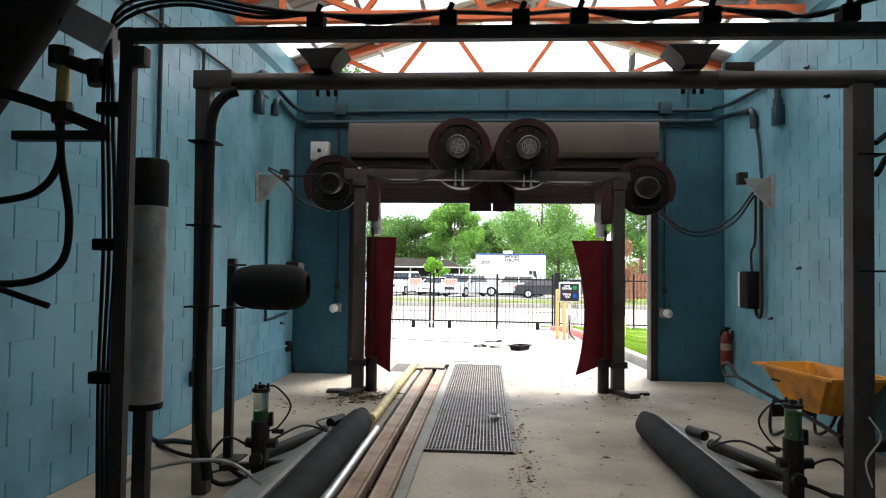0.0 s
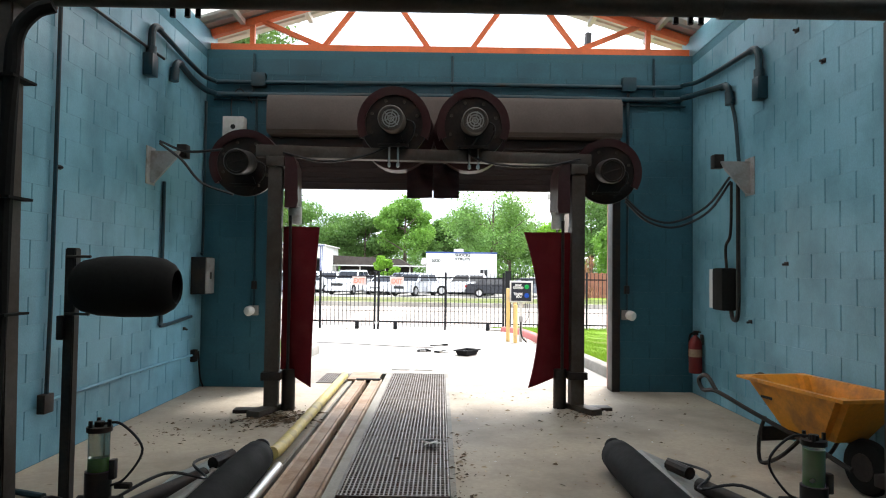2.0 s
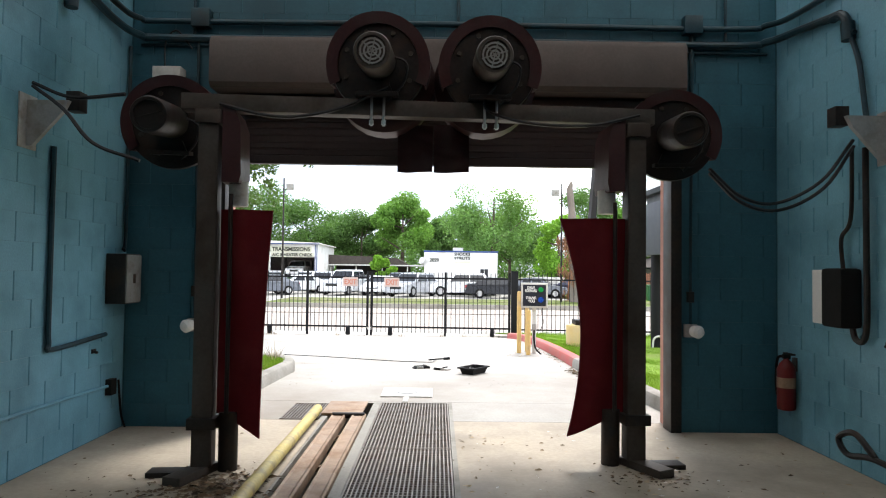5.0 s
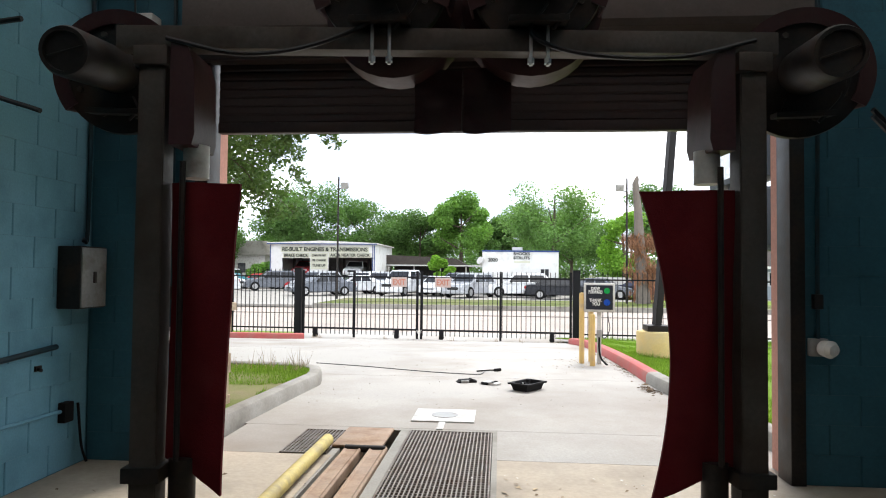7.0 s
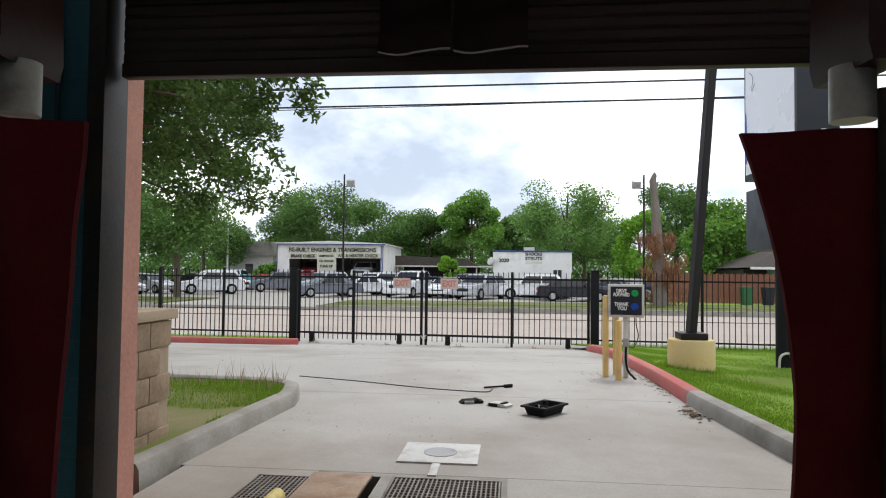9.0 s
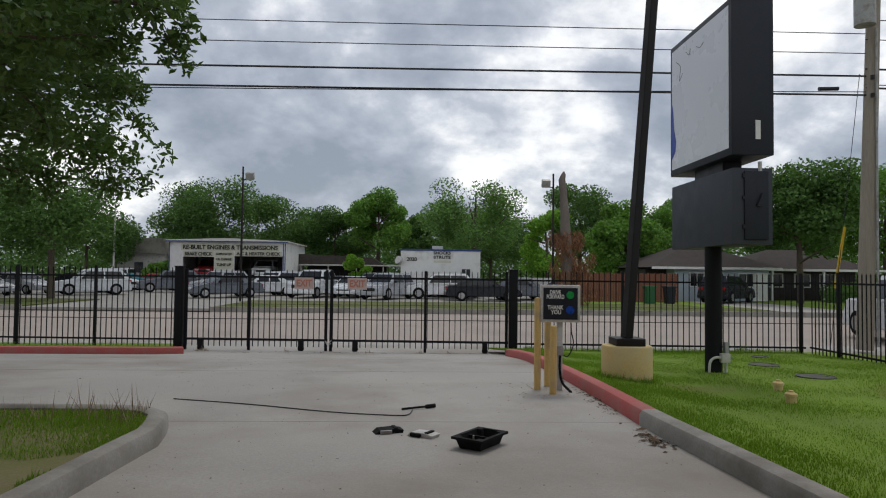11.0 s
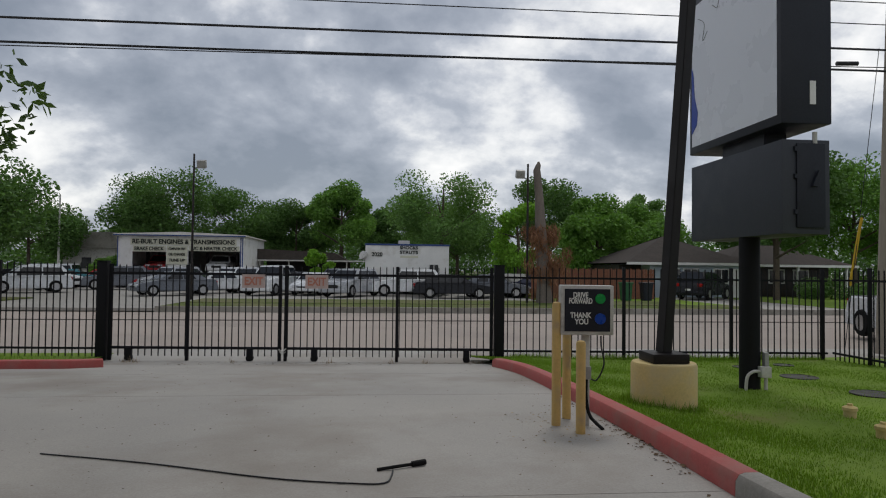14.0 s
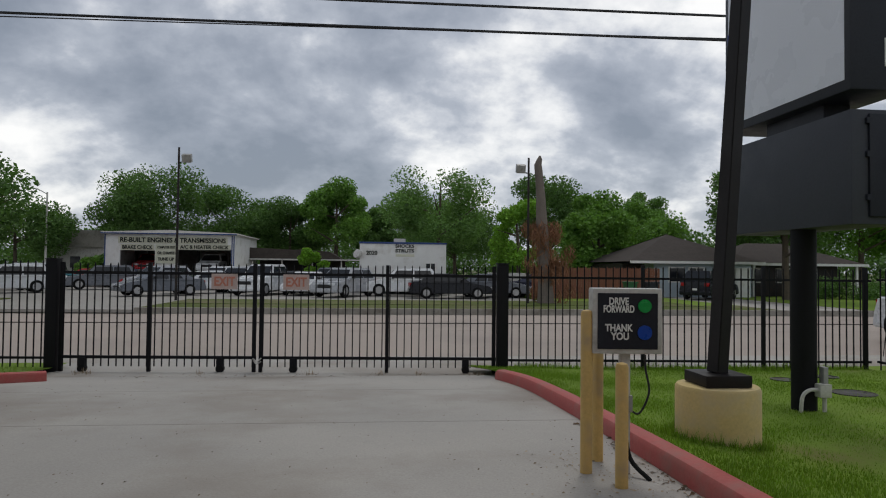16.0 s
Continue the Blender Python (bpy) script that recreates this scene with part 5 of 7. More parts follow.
part("conduit", hose(BM(), [(-0.05, -0.1, 0.08), (-0.05, -0.14, -0.05), (-0.05, -0.24, -0.06), (-0.05, -0.28, 0.1), (-0.05, -0.28, 0.6), (-0.05, -0.28, 1.35)], 0.022, 10), M_DARKST, rb)
part("conduit", hose(BM(), [(-0.05, 0.0, 0.45), (-0.05, 0.02, 0.7), (-0.05, -0.1, 0.85), (-0.05, -0.12, 1.38)], 0.016, 8), M_DARKST, rb)
part("conduit", hose(BM(), [(-0.04, -0.28, 1.55), (-0.04, -0.2, 2.0), (-0.04, -0.1, 2.25), (-0.04, -0.15, 2.25)], 0.02, 8), M_CONDUIT, rb)
ex = thing("fire_extinguisher", "red fire extinguisher hung low on the block wall", "extinguisher", (XR - 0.09, 9.12, 0.28))
b = BM()
rings(b, [(0, 0.04), (0.01, 0.072), (0.03, 0.076), (0.36, 0.076), (0.41, 0.055), (0.44, 0.025), (0.46, 0.02)], (0, 0, 0), (0, 0, 1), 24)
part("cylinder", b, M_RED, ex)
b = BM()
box(b, -0.03, 0.03, -0.02, 0.02, 0.45, 0.49, 0.004)
box(b, -0.02, 0.02, -0.12, 0.02, 0.49, 0.505, 0.003)
part("valve_head", b, M_BLACK, ex)
part("hose", hose(BM(), [(0, 0.02, 0.47), (-0.03, 0.09, 0.44), (-0.04, 0.1, 0.25), (-0.04, 0.08, 0.12)], 0.012, 8), M_BLACK, ex)
part("label_band", cyl(BM(), (0, 0, 0.20), (0, 0, 0.29), 0.0775, 24, caps=False), M_RUST, ex, "faded paper label")
part("hook", box(BM(), 0.06, 0.09, -0.02, 0.02, 0.34, 0.46, 0.003), M_STEEL, ex)
for x, s in ((-2.15, -1), (2.43, 1)):
    t = thing("bulkhead_lamp", "white bulkhead lamp on the exit wall, unlit", "lamp", (x, YW, 0.88), group="bulkhead lamps")
    part("back_box", box(BM(), -0.06, 0.06, -0.05, 0.0, 0.0, 0.12, 0.008), M_GREYBOX, t)
    b = BM()
    rings(b, [(0, 0.05), (0.03, 0.055), (0.07, 0.06), (0.10, 0.04), (0.11, 0.0)], (0.02 * s, -0.05, 0.06), (0.35 * s, -1, -0.1), 20, close=False)
    part("globe", b, M_WHITE, t, "white glass globe")
    part("conduit", hose(BM(), [(0, -0.03, 0.12), (0, -0.03, 0.8), (0.02 * s, -0.03, 2.7)], 0.014, 8), M_CONDUIT, t)
    part("switch", box(BM(), -0.03, 0.03, -0.05, 0, 0.32, 0.42, 0.006), M_DARKST, t)
t = thing("operator_box", "pale shutter operator box near the hood", "junction box", (-2.42, YW, 3.05))
part("case", box(BM(), -0.13, 0.13, -0.14, 0.0, 0.0, 0.26, 0.01), M_GAUGE, t)
part("cover_screw", cyl(BM(), (0.0, -0.15, 0.13), (0.0, -0.14, 0.13), 0.03, 10), M_DARKST, t)
part("lead", hose(BM(), [(-0.05, -0.05, 0.26), (-0.05, -0.05, 0.5), (0.05, -0.05, 0.62), (0.2, -0.05, 0.45)], 0.008, 6), M_CABLE, t)
for x, y, z in ((XR, 7.0, 3.6), (XR, 6.6, 3.2), (XR, 7.2, 1.55), (XR, 5.6, 1.5), (XR, 7.9, 0.98), (XL, 8.9, 0.75), (XL, 6.3, 2.2), (XL, 4.6, 2.9)):
    s = -1 if x > 0 else 1
    b = BM()
    cyl(b, (x, y, z), (x + s * 0.05, y - 0.03, z - 0.005), 0.012, 8)
    box(b, min(x, x + s * 0.012), max(x, x + s * 0.012), y - 0.03, y + 0.03, z - 0.015, z + 0.02)
    solo("wall_anchor", b, M_DARKST, "small leftover anchor bolt in the wall", "bolt", group="wall anchors")

# wheelbarrow
wb = thing("wheelbarrow", "orange-yellow plastic wheelbarrow with scorched rusty side", "wheelbarrow", (2.90, 6.1, 0))
wb.rotation_euler = (0, 0, radians(10))


def tub(bm, lo, hi, t=0.012):
    """A flared open tray: lo and hi are rectangles (x0, x1, y0, y1, z)."""
    def rect(r, d):
        x0, x1, y0, y1, z = r
        return [(x0 + d, y0 + d, z), (x1 - d, y0 + d, z), (x1 - d, y1 - d, z), (x0 + d, y1 - d, z)]
    lips = (hi[0] - 0.03, hi[1] + 0.03, hi[2] - 0.03, hi[3] + 0.03, hi[4] - 0.01)
    loops = [rect(lo, 0), rect(hi, 0), rect(lips, 0), rect((*lips[:4], hi[4] + 0.012), 0), rect((*hi[:4], hi[4] + 0.012), t), rect((*lo[:4], lo[4] + t), t)]
    vs = [[bm.verts.new(p) for p in l] for l in loops]
    for a, b_ in zip(vs, vs[1:]):
        for i in range(4):
            bm.faces.new((a[i], a[(i + 1) % 4], b_[(i + 1) % 4], b_[i]))
    bm.faces.new(vs[0][::-1])
    bm.faces.new(vs[-1])
    es = [e for e in bm.edges if abs(e.verts[0].co.z - e.verts[1].co.z) > 0.1]
    bmesh.ops.bevel(bm, geom=es, offset=0.05, segments=4, affect="EDGES")
    return bm


part("tray", tub(BM(), (-0.17, 0.17, -0.30, 0.22, 0.31), (-0.27, 0.27, -0.55, 0.50, 0.64)), M_BARROW, wb)
for s in (-1, 1):
    b = BM()
    hose(b, [(s * 0.1, -0.42, 0.16), (s * 0.17, -0.1, 0.26), (s * 0.24, 0.45, 0.38), (s * 0.27, 0.85, 0.46), (s * 0.27, 1.05, 0.44), (s * 0.27, 1.12, 0.52), (s * 0.27, 1.0, 0.57), (s * 0.27, 0.86, 0.47)], 0.018, 8)
    part("handle", b, M_DARKST, wb)
    b = BM()
    hose(b, [(s * 0.2, 0.32, 0.36), (s * 0.22, 0.36, 0.2), (s * 0.22, 0.36, 0.03), (s * 0.22, 0.28, 0.02), (s * 0.20, 0.12, 0.12), (s * 0.16, -0.02, 0.27)], 0.015, 8)
    part("leg", b, M_DARKST, wb)
part("leg_brace", box(BM(), -0.22, 0.22, 0.33, 0.36, 0.17, 0.28, 0.004), M_DARKST, wb)
w = BM()
rings(w, [(-0.045, 0.10), (-0.05, 0.14), (-0.035, 0.175), (0, 0.185), (0.035, 0.175), (0.05, 0.14), (0.045, 0.10)], (0, -0.45, 0.185), (1, 0, 0), 28)
wh = part("wheel", w, M_TYRE, wb)
part("rim", cyl(BM(), (-0.05, -0.45, 0.185), (0.05, -0.45, 0.185), 0.09, 20), M_DARKST, wh)
part("nose_guard", box(BM(), -0.12, 0.12, -0.72, -0.62, 0.12, 0.20, 0.01), M_DARKST, wb)
for i in range(6):
    part("printed_bar", box(BM(), -0.2655, -0.262, 0.18 + i * 0.022, 0.196 + i * 0.022, 0.51, 0.53, 0, Matrix.Translation((0.02, 0, 0))), M_INK, wb)

# litter on the bay floor
def litter(name, n, place, s0, s1, material, label, seed=3):
    rs = random.Random(seed)
    V, F = [], []
    for _ in range(n):
        x, y, z = place(rs)
        a, s = rs.random() * 6.283, s0 + (s1 - s0) * rs.random() ** 2
        c, d = math.cos(a) * s, math.sin(a) * s
        k = 0.3 + 0.25 * rs.random()
        h = s * 0.5 * rs.random()
        i = len(V)
        V += [(x - c, y - d, z + 0.003), (x - d * k, y + c * k, z + 0.004 + h), (x + c, y + d, z + 0.003 + h * 0.5), (x + d * k, y - c * k, z + 0.003)]
        F += [(i, i + 1, i + 2), (i, i + 2, i + 3)]
    return tagged(new(name, mesh_from(name, V, F, material)), label, "litter", kind="stuff")


def near_blob(cx, cy, rx, ry):
    return lambda rs: (cx + rx * rs.gauss(0, 0.45), cy + ry * rs.gauss(0, 0.45), ground(cy) + 0.001)


litter("leaf_litter", 700, near_blob(-1.42, 7.75, 0.42, 0.40), 0.008, 0.045, M_LEAFDEB, "dry brown leaf litter by a gantry foot", 3)
litter("leaf_litter", 160, near_blob(-2.0, 7.2, 0.9, 0.8), 0.006, 0.03, M_LEAFDEB, "dry brown crumbs on the floor", 4)
litter("leaf_litter", 420, lambda rs: (0.3 + 2.7 * rs.random() ** 1.6, 3.5 + 6 * rs.random(), 0.001), 0.008, 0.035, M_TANLEAF, "scattered dry leaf bits on the floor", 5)
litter("leaf_litter", 150, lambda rs: (-2.6 + 5.6 * rs.random(), 4 + 5.6 * rs.random(), 0.001), 0.006, 0.03, M_LEAFDEB, "dark dry leaf bits across the floor", 15)
litter("leaf_litter", 260, lambda rs: (0.28 + 0.06 * rs.gauss(0, 1), 3.8 + 3.4 * rs.random(), 0.004), 0.008, 0.03, M_LEAFDEB, "dry litter along the pit edge", 6)
litter("leaf_litter", 160, near_blob(1.65, 8.05, 0.35, 0.3), 0.006, 0.03, M_LEAFDEB, "dry litter by a gantry foot", 7)
litter("paper_bits", 130, lambda rs: (-0.5 + 2.6 * rs.random(), 4.5 + 5 * rs.random(), 0.009), 0.006, 0.022, M_PAPER, "small pale scraps on floor and grates", 8)
b = BM()
for i in range(7):
    rs = random.Random(i)
    v = [b.verts.new((0.08 + 0.09 * rs.uniform(-1, 1), 6.75 + 0.09 * rs.uniform(-1, 1), 0.012 + 0.05 * rs.random())) for _ in range(4)]
    b.faces.new(v)
solo("crumpled_paper", b, M_PAPER, "crumpled white paper lying on the grate", "paper", smooth=False)

# ---- yard ----
pc = thing("stone_pier", "tan split-face block pier with cap stone", "pier", (-3.0, 10.6, 0))
part("core", box(BM(), -1.2, 0.60, -0.73, 0.52, -0.1, 1.02), M_CAP, pc)
part("cap", box(BM(), -1.25, 0.65, -0.735, 0.57, 1.02, 1.10, 0.012), M_CAP, pc, "smooth tan cap stone")
b = BM()
box(b, -0.012, 0.012, -0.148, 0.148, 0.004, 0.196, 0.008)
blk = part("block", b, M_TAN, pc)
blk.location = (0.612, -0.55, 0.0)
for j in range(5):
    for i in range(5):
        y = -0.55 + i * 0.305 + (0.15 if j % 2 else 0)
        if -0.56 < y < 0.40 and (i, j) != (0, 0):
            piece("block", blk.data, pc, (0.612, y, j * 0.203))

vc = thing("valve_cover", "pale square access cover with a round lid in the drive", "access cover", (-0.26, 11.29, 0))
part("frame", box(BM(), -0.30, 0.30, -0.28, 0.28, -0.05, 0.014, 0.004), M_GAUGE, vc)
part("lid", cyl(BM(), (0, 0, 0.0), (0, 0, 0.018), 0.13, 28), M_GREYBOX, vc)
part("strip", box(BM(), -0.03, 0.03, -0.58, -0.29, -0.02, 0.012, 0.003), M_GAUGE, vc, "short pale cover strip")

# plastic tray and scraps on the drive
ty = thing("plastic_tray", "broken black plastic tray lying on the drive", "tray", (0.62, 12.93, ground(12.93)))
ty.rotation_euler = (0, 0, radians(54))
ty.scale = (0.8, 0.8, 0.88)
part("shell", tub(BM(), (-0.20, 0.20, -0.12, 0.12, 0.004), (-0.24, 0.24, -0.15, 0.15, 0.10), 0.008), M_BLACK, ty)
part("divider", box(BM(), -0.01, 0.01, -0.13, 0.13, 0.012, 0.09), M_BLACK, ty)
part("peg", cyl(BM(), (-0.05, 0.05, 0.01), (-0.05, 0.05, 0.10), 0.01, 8), M_GAUGE, ty)
for k, (x, y, m1, lab) in enumerate(((-0.15, 13.41, M_BLACK, "flat black broken plastic scrap on concrete"), (0.16, 13.27, M_GAUGE, "flat pale broken plastic scrap on concrete"))):
    t = thing("plastic_scrap", lab, "scrap", (x, y, ground(y)), group="plastic scraps")
    t.rotation_euler = (0, 0, 0.3 - 0.9 * k)
    t.scale = (0.86, 0.86, 0.86)
    part("shell", prism(BM(), [(-0.15, 0.0), (0.14, 0.0), (0.15, 0.03), (0.06, 0.045), (-0.1, 0.04)], -0.07, 0.08), m1, t, smooth=False)
    part("flap", box(BM(), -0.10, 0.02, -0.10, -0.05, 0.003, 0.04, 0.006), M_BLACK if k else M_GREYBOX, t)
    part("rib", box(BM(), 0.05, 0.09, -0.06, 0.07, 0.03, 0.055, 0.004), M_BLACK, t)
def gp(x, y, d=0.008):
    return (x, y, ground(y) + d)
solo("thin_rod", hose(BM(), [gp(-2.6, 15.05), gp(-1.7, 14.72), gp(-0.78, 14.3), gp(-0.2, 14.14), gp(0.0, 14.14), gp(0.05, 14.32), gp(0.06, 14.44)], 0.006, 6), M_CABLE, "long thin bent black rod on the drive", "rod")
b = BM()
hose(b, [gp(-0.05, 14.44, 0.012), gp(0.12, 14.5, 0.02), gp(0.28, 14.58, 0.02)], 0.012, 6)
cyl(b, gp(0.2, 14.54, 0.02), gp(0.30, 14.58, 0.025), 0.022, 8)
solo("wiper_stick", b, M_BLACK, "short black stick with a thick end on the drive", "stick")
litter("leaf_litter", 120, lambda rs: (2.12 + 0.06 * rs.gauss(0, 1), 13.13 + 0.17 * rs.gauss(0, 1), ground(13.1) + 0.003), 0.01, 0.05, M_LEAFDEB, "dry leaves caught against the kerb", 11)
litter("leaf_litter", 200, lambda rs: (lambda y: (2.14 + 0.05 * rs.gauss(0, 1), y, ground(y) + 0.002))(14.2 + 3.5 * rs.random()), 0.008, 0.035, M_LEAFDEB, "dry leaves along the red kerb", 12)
litter("leaf_litter", 160, lambda rs: (-4 + 6 * rs.random(), 22.42 + 0.12 * rs.gauss(0, 1), -0.405), 0.01, 0.04, M_LEAFDEB, "dirt and leaves under the gate", 13)
litter("drive_specks", 1300, lambda rs: (lambda y: (-4.5 + 6.6 * rs.random(), y, ground(y) + 0.001))(11.5 + 10.8 * rs.random()), 0.003, 0.014, M_LEAFDEB, "fine dark specks on the concrete", 14)
litter("drive_specks", 260, lambda rs: (lambda y: (1.75 + 0.25 * rs.gauss(0, 1), y, ground(y) + 0.001))(15.2 + 1.4 * rs.random()), 0.004, 0.02, M_TANLEAF, "pale crumbs round the bollards", 16)

# bollards and the drive-forward panel
for x, y, h in ((1.635, 15.92, 1.17), (1.83, 16.25, 1.12), (1.76, 15.55, 0.83)):
    b = BM()
    rings(b, [(-0.1, 0.043), (h - 0.03, 0.043), (h - 0.008, 0.036), (h, 0.015)], (x, y, ground(y)), (0, 0, 1), 20)
    solo("bollard", b, M_YBOLL, "tall faded yellow steel bollard" if h > 1 else "shorter faded yellow steel bollard", "bollard", group="bollards")
pn = thing("instruction_panel", "black drive-forward light panel in a pale frame on a post", "sign", (1.915, 15.89, ground(15.9)))
pn.rotation_euler = (0, 0, radians(-6))
zp = 0.86
part("post", box(BM(), -0.035, 0.035, 0.0, 0.07, 0.0, zp, 0.005), M_GAUGE, pn)
part("case", box(BM(), -0.25, 0.25, -0.05, 0.10, zp, zp + 0.47, 0.012), M_GAUGE, pn, "pale grey case")
part("face", box(BM(), -0.215, 0.215, -0.056, -0.05, zp + 0.035, zp + 0.435), M_SIGNBLK, pn, "black glossy face")
fr = lambda x, z: Matrix.Translation((x, -0.060, zp + z)) @ Matrix.Rotation(radians(90), 4, "X")
for tx, x, z, w in (("DRIVE", -0.065, 0.375, 0.14), ("FORWARD", -0.065, 0.32, 0.22), ("THANK", -0.065, 0.185, 0.20), ("YOU", -0.055, 0.125, 0.13)):
    lettering("letters", tx, 0.072, M_WHITE, pn, fr(x, z), "white block letters", 0.002, w)
part("green_lamp", cyl(BM(), (0.12, -0.066, zp + 0.345), (0.12, -0.05, zp + 0.345), 0.048, 24), M_LGREEN, pn, "round green lamp, unlit")
part("blue_lamp", cyl(BM(), (0.12, -0.066, zp + 0.155), (0.12, -0.05, zp + 0.155), 0.052, 24), M_LBLUE, pn, "round blue lamp, unlit")
part("cable", hose(BM(), [(0.14, 0.0, zp - 0.01), (0.145, 0.0, zp - 0.12), (0.17, 0, zp - 0.28), (0.10, 0, zp - 0.43), (0.02, 0, zp - 0.40)], 0.008, 6), M_CABLE, pn)
part("junction_box", box(BM(), -0.045, 0.045, -0.03, 0.0, 0.44, 0.56, 0.006), M_GREYBOX, pn)
part("conduit", hose(BM(), [(0.0, -0.015, 0.44), (0.0, -0.02, 0.25), (0.03, -0.06, 0.1), (0.12, -0.2, 0.01)], 0.016, 8), M_BLACK, pn)

# leaning light pole on its drum base
lp = thing("leaning_light_pole", "leaning dark bronze pole on a yellow concrete drum", "light pole", (3.02, 16.66, lawn_z(3.02, 16.66) - 0.01))
b = BM()
rings(b, [(-0.15, 0.345), (0.44, 0.345), (0.465, 0.33), (0.47, 0.0)], (0, 0, 0), (0, 0, 1), 36, close=False)
part("drum_base", b, M_BASE, lp)
part("base_plate", box(BM(), -0.20, 0.20, -0.20, 0.20, 0.47, 0.57, 0.01), M_BRONZE, lp)
square_tube((0, 0, 0.57), (0.56, 0.2, 7.2), 0.125, "pole", M_BRONZE, lp)

# tall blank sign
sg = thing("pole_sign", "tall black sign with a blank white panel", "sign", (5.25, 18.75, lawn_z(5.05, 18.6)))
gz_ = sg.location.z
part("post", cyl(BM(), (-0.1, -0.1, -0.1), (-0.1, -0.1, 1.93 - gz_), 0.14, 28), M_FENCE, sg)
x0, x1, y0, y1 = -0.28, 0.40, -1.15, 1.35
up = part("upper_cabinet", box(BM(), x0, x1, y0, y1, 3.30 - gz_, 5.80 - gz_, 0.02), M_SIGNBLK, sg)
part("white_face", box(BM(), x0 - 0.004, x0 + 0.02, y0 + 0.09, y1 - 0.09, 3.42 - gz_, 5.70 - gz_), M_SIGNFACE, up, "blank white acrylic face")
part("peeling_film", prism(BM(), [(0.0, 3.62 - gz_), (0.17, 3.75 - gz_), (0.20, 3.95 - gz_), (0.10, 4.2 - gz_), (0.05, 4.6 - gz_), (0.0, 4.7 - gz_)], 0, 0.006, Matrix.Translation((x0 - 0.012, y1 - 0.09, 0)) @ Matrix.Rotation(radians(-90), 4, "Z")), M_SIGNBLUE, up, "torn blue film")
for q, pts in enumerate(([(0.3, 5.45), (0.5, 5.3), (0.45, 5.05), (0.6, 5.15)], [(0.75, 5.5), (0.9, 5.4), (0.95, 5.5)], [(1.2, 5.45), (1.35, 5.38), (1.5, 5.42)])):
    part("crack", hose(BM(), [(x0 - 0.005, y1 - u, z - gz_) for u, z in pts], 0.005, 5), M_INK, up)
part("hatch_label", box(BM(), x0 + 0.38, x0 + 0.46, y0 - 0.008, y0, 3.55 - gz_, 3.85 - gz_), M_WHITE, up, "white sticker")
lo = part("lower_cabinet", box(BM(), x0 + 0.02, x1 - 0.02, y0 + 0.02, y1 - 0.02, 1.90 - gz_, 3.10 - gz_, 0.012), M_SIGNGREY, sg, "dark grey lower cabinet")
part("neck", box(BM(), -0.12, 0.2, -0.5, 0.6, 3.09 - gz_, 3.31 - gz_), M_SIGNBLK, sg)
part("side_door", box(BM(), x0 + 0.20, x1 - 0.10, y0 - 0.012, y0 + 0.02, 1.98 - gz_, 3.05 - gz_, 0.006), M_SIGNBLK, lo)
for z in (2.15, 2.6, 2.95):
    part("hinge", box(BM(), x0 + 0.17, x0 + 0.21, y0 - 0.015, y0 + 0.02, z - gz_, z + 0.06 - gz_), M_SIGNBLK, lo)
part("vent_hood", prism(BM(), [(0.38, 2.5), (0.46, 2.5), (0.46, 2.7)], y0 - 0.06, y0 - 0.01, Matrix.Translation((x0, 0, -gz_))), M_SIGNBLK, lo)
part("sensor", cyl(BM(), (x0 + 0.46, y0 + 0.02, 2.95 - gz_), (x0 + 0.46, y0 + 0.02, 3.2 - gz_), 0.03, 10), M_GAUGE, lo, "small white sensor")
part("post_box", box(BM(), 0.02, 0.08, -0.28, -0.2, 0.2, 0.52, 0.006), M_GREYBOX, sg)
part("post_box", box(BM(), -0.06, 0.08, -0.34, -0.22, 0.18, 0.33, 0.006), M_GAUGE, sg)
part("conduit", cyl(BM(), (0.03, -0.28, -0.1), (0.03, -0.28, 0.2), 0.025, 10), M_GAUGE, sg)
part("conduit", hose(BM(), [(-0.04, -0.28, 0.26), (-0.16, -0.29, 0.26), (-0.24, -0.28, 0.18), (-0.25, -0.26, -0.05)], 0.022, 8), M_GAUGE, sg)

for x, y, r in ((6.58, 19.7, 0.28), (6.56, 18.05, 0.30), (6.47, 21.1, 0.2), (7.4, 21.4, 0.18)):
    t = thing("manhole_cover", "dark round iron cover in the lawn", "manhole cover", (x, y, lawn_z(x, y)), group="lawn covers")
    b = BM()
    rings(b, [(-0.05, r), (0.018, r), (0.022, r - 0.02), (0.014, r - 0.03), (0.014, 0.0)], (0, 0, 0), (0, 0, 1), 28, close=False)
    part("lid", b, M_DARKST, t)
    # lift hole drawn as a raised near-black disc, its shade in the colour
    part("lift_hole", cyl(BM(), (r * 0.6, 0, 0.0), (r * 0.6, 0, 0.018), 0.03, 10), M_PIT, t)
for x, y in ((5.18, 16.68), (4.83, 15.75)):
    b = BM()
    rings(b, [(-0.05, 0.065), (0.07, 0.065), (0.075, 0.078), (0.11, 0.078), (0.12, 0.06), (0.13, 0.03), (0.15, 0.03)], (x, y, lawn_z(x, y)), (0, 0, 1), 20)
    solo("cleanout_cap", b, M_BASE, "pale yellow plastic clean-out cap in the grass", "pipe cap", group="clean-out caps")

# ---- utility pole and wires ----
up_ = thing("utility_pole", "weathered grey wooden utility pole with fittings", "utility pole", (11.2, 23.6, -0.38))
part("pole", cyl(BM(), (0, 0, 0), (0.42, 0.05, 10.5), 0.20, 18, 0.145), M_WOODPOLE, up_)
part("transformer", cyl(BM(), (-0.15, -0.35, 8.0), (-0.15, -0.35, 8.9), 0.24, 20), M_GREYBOX, up_)
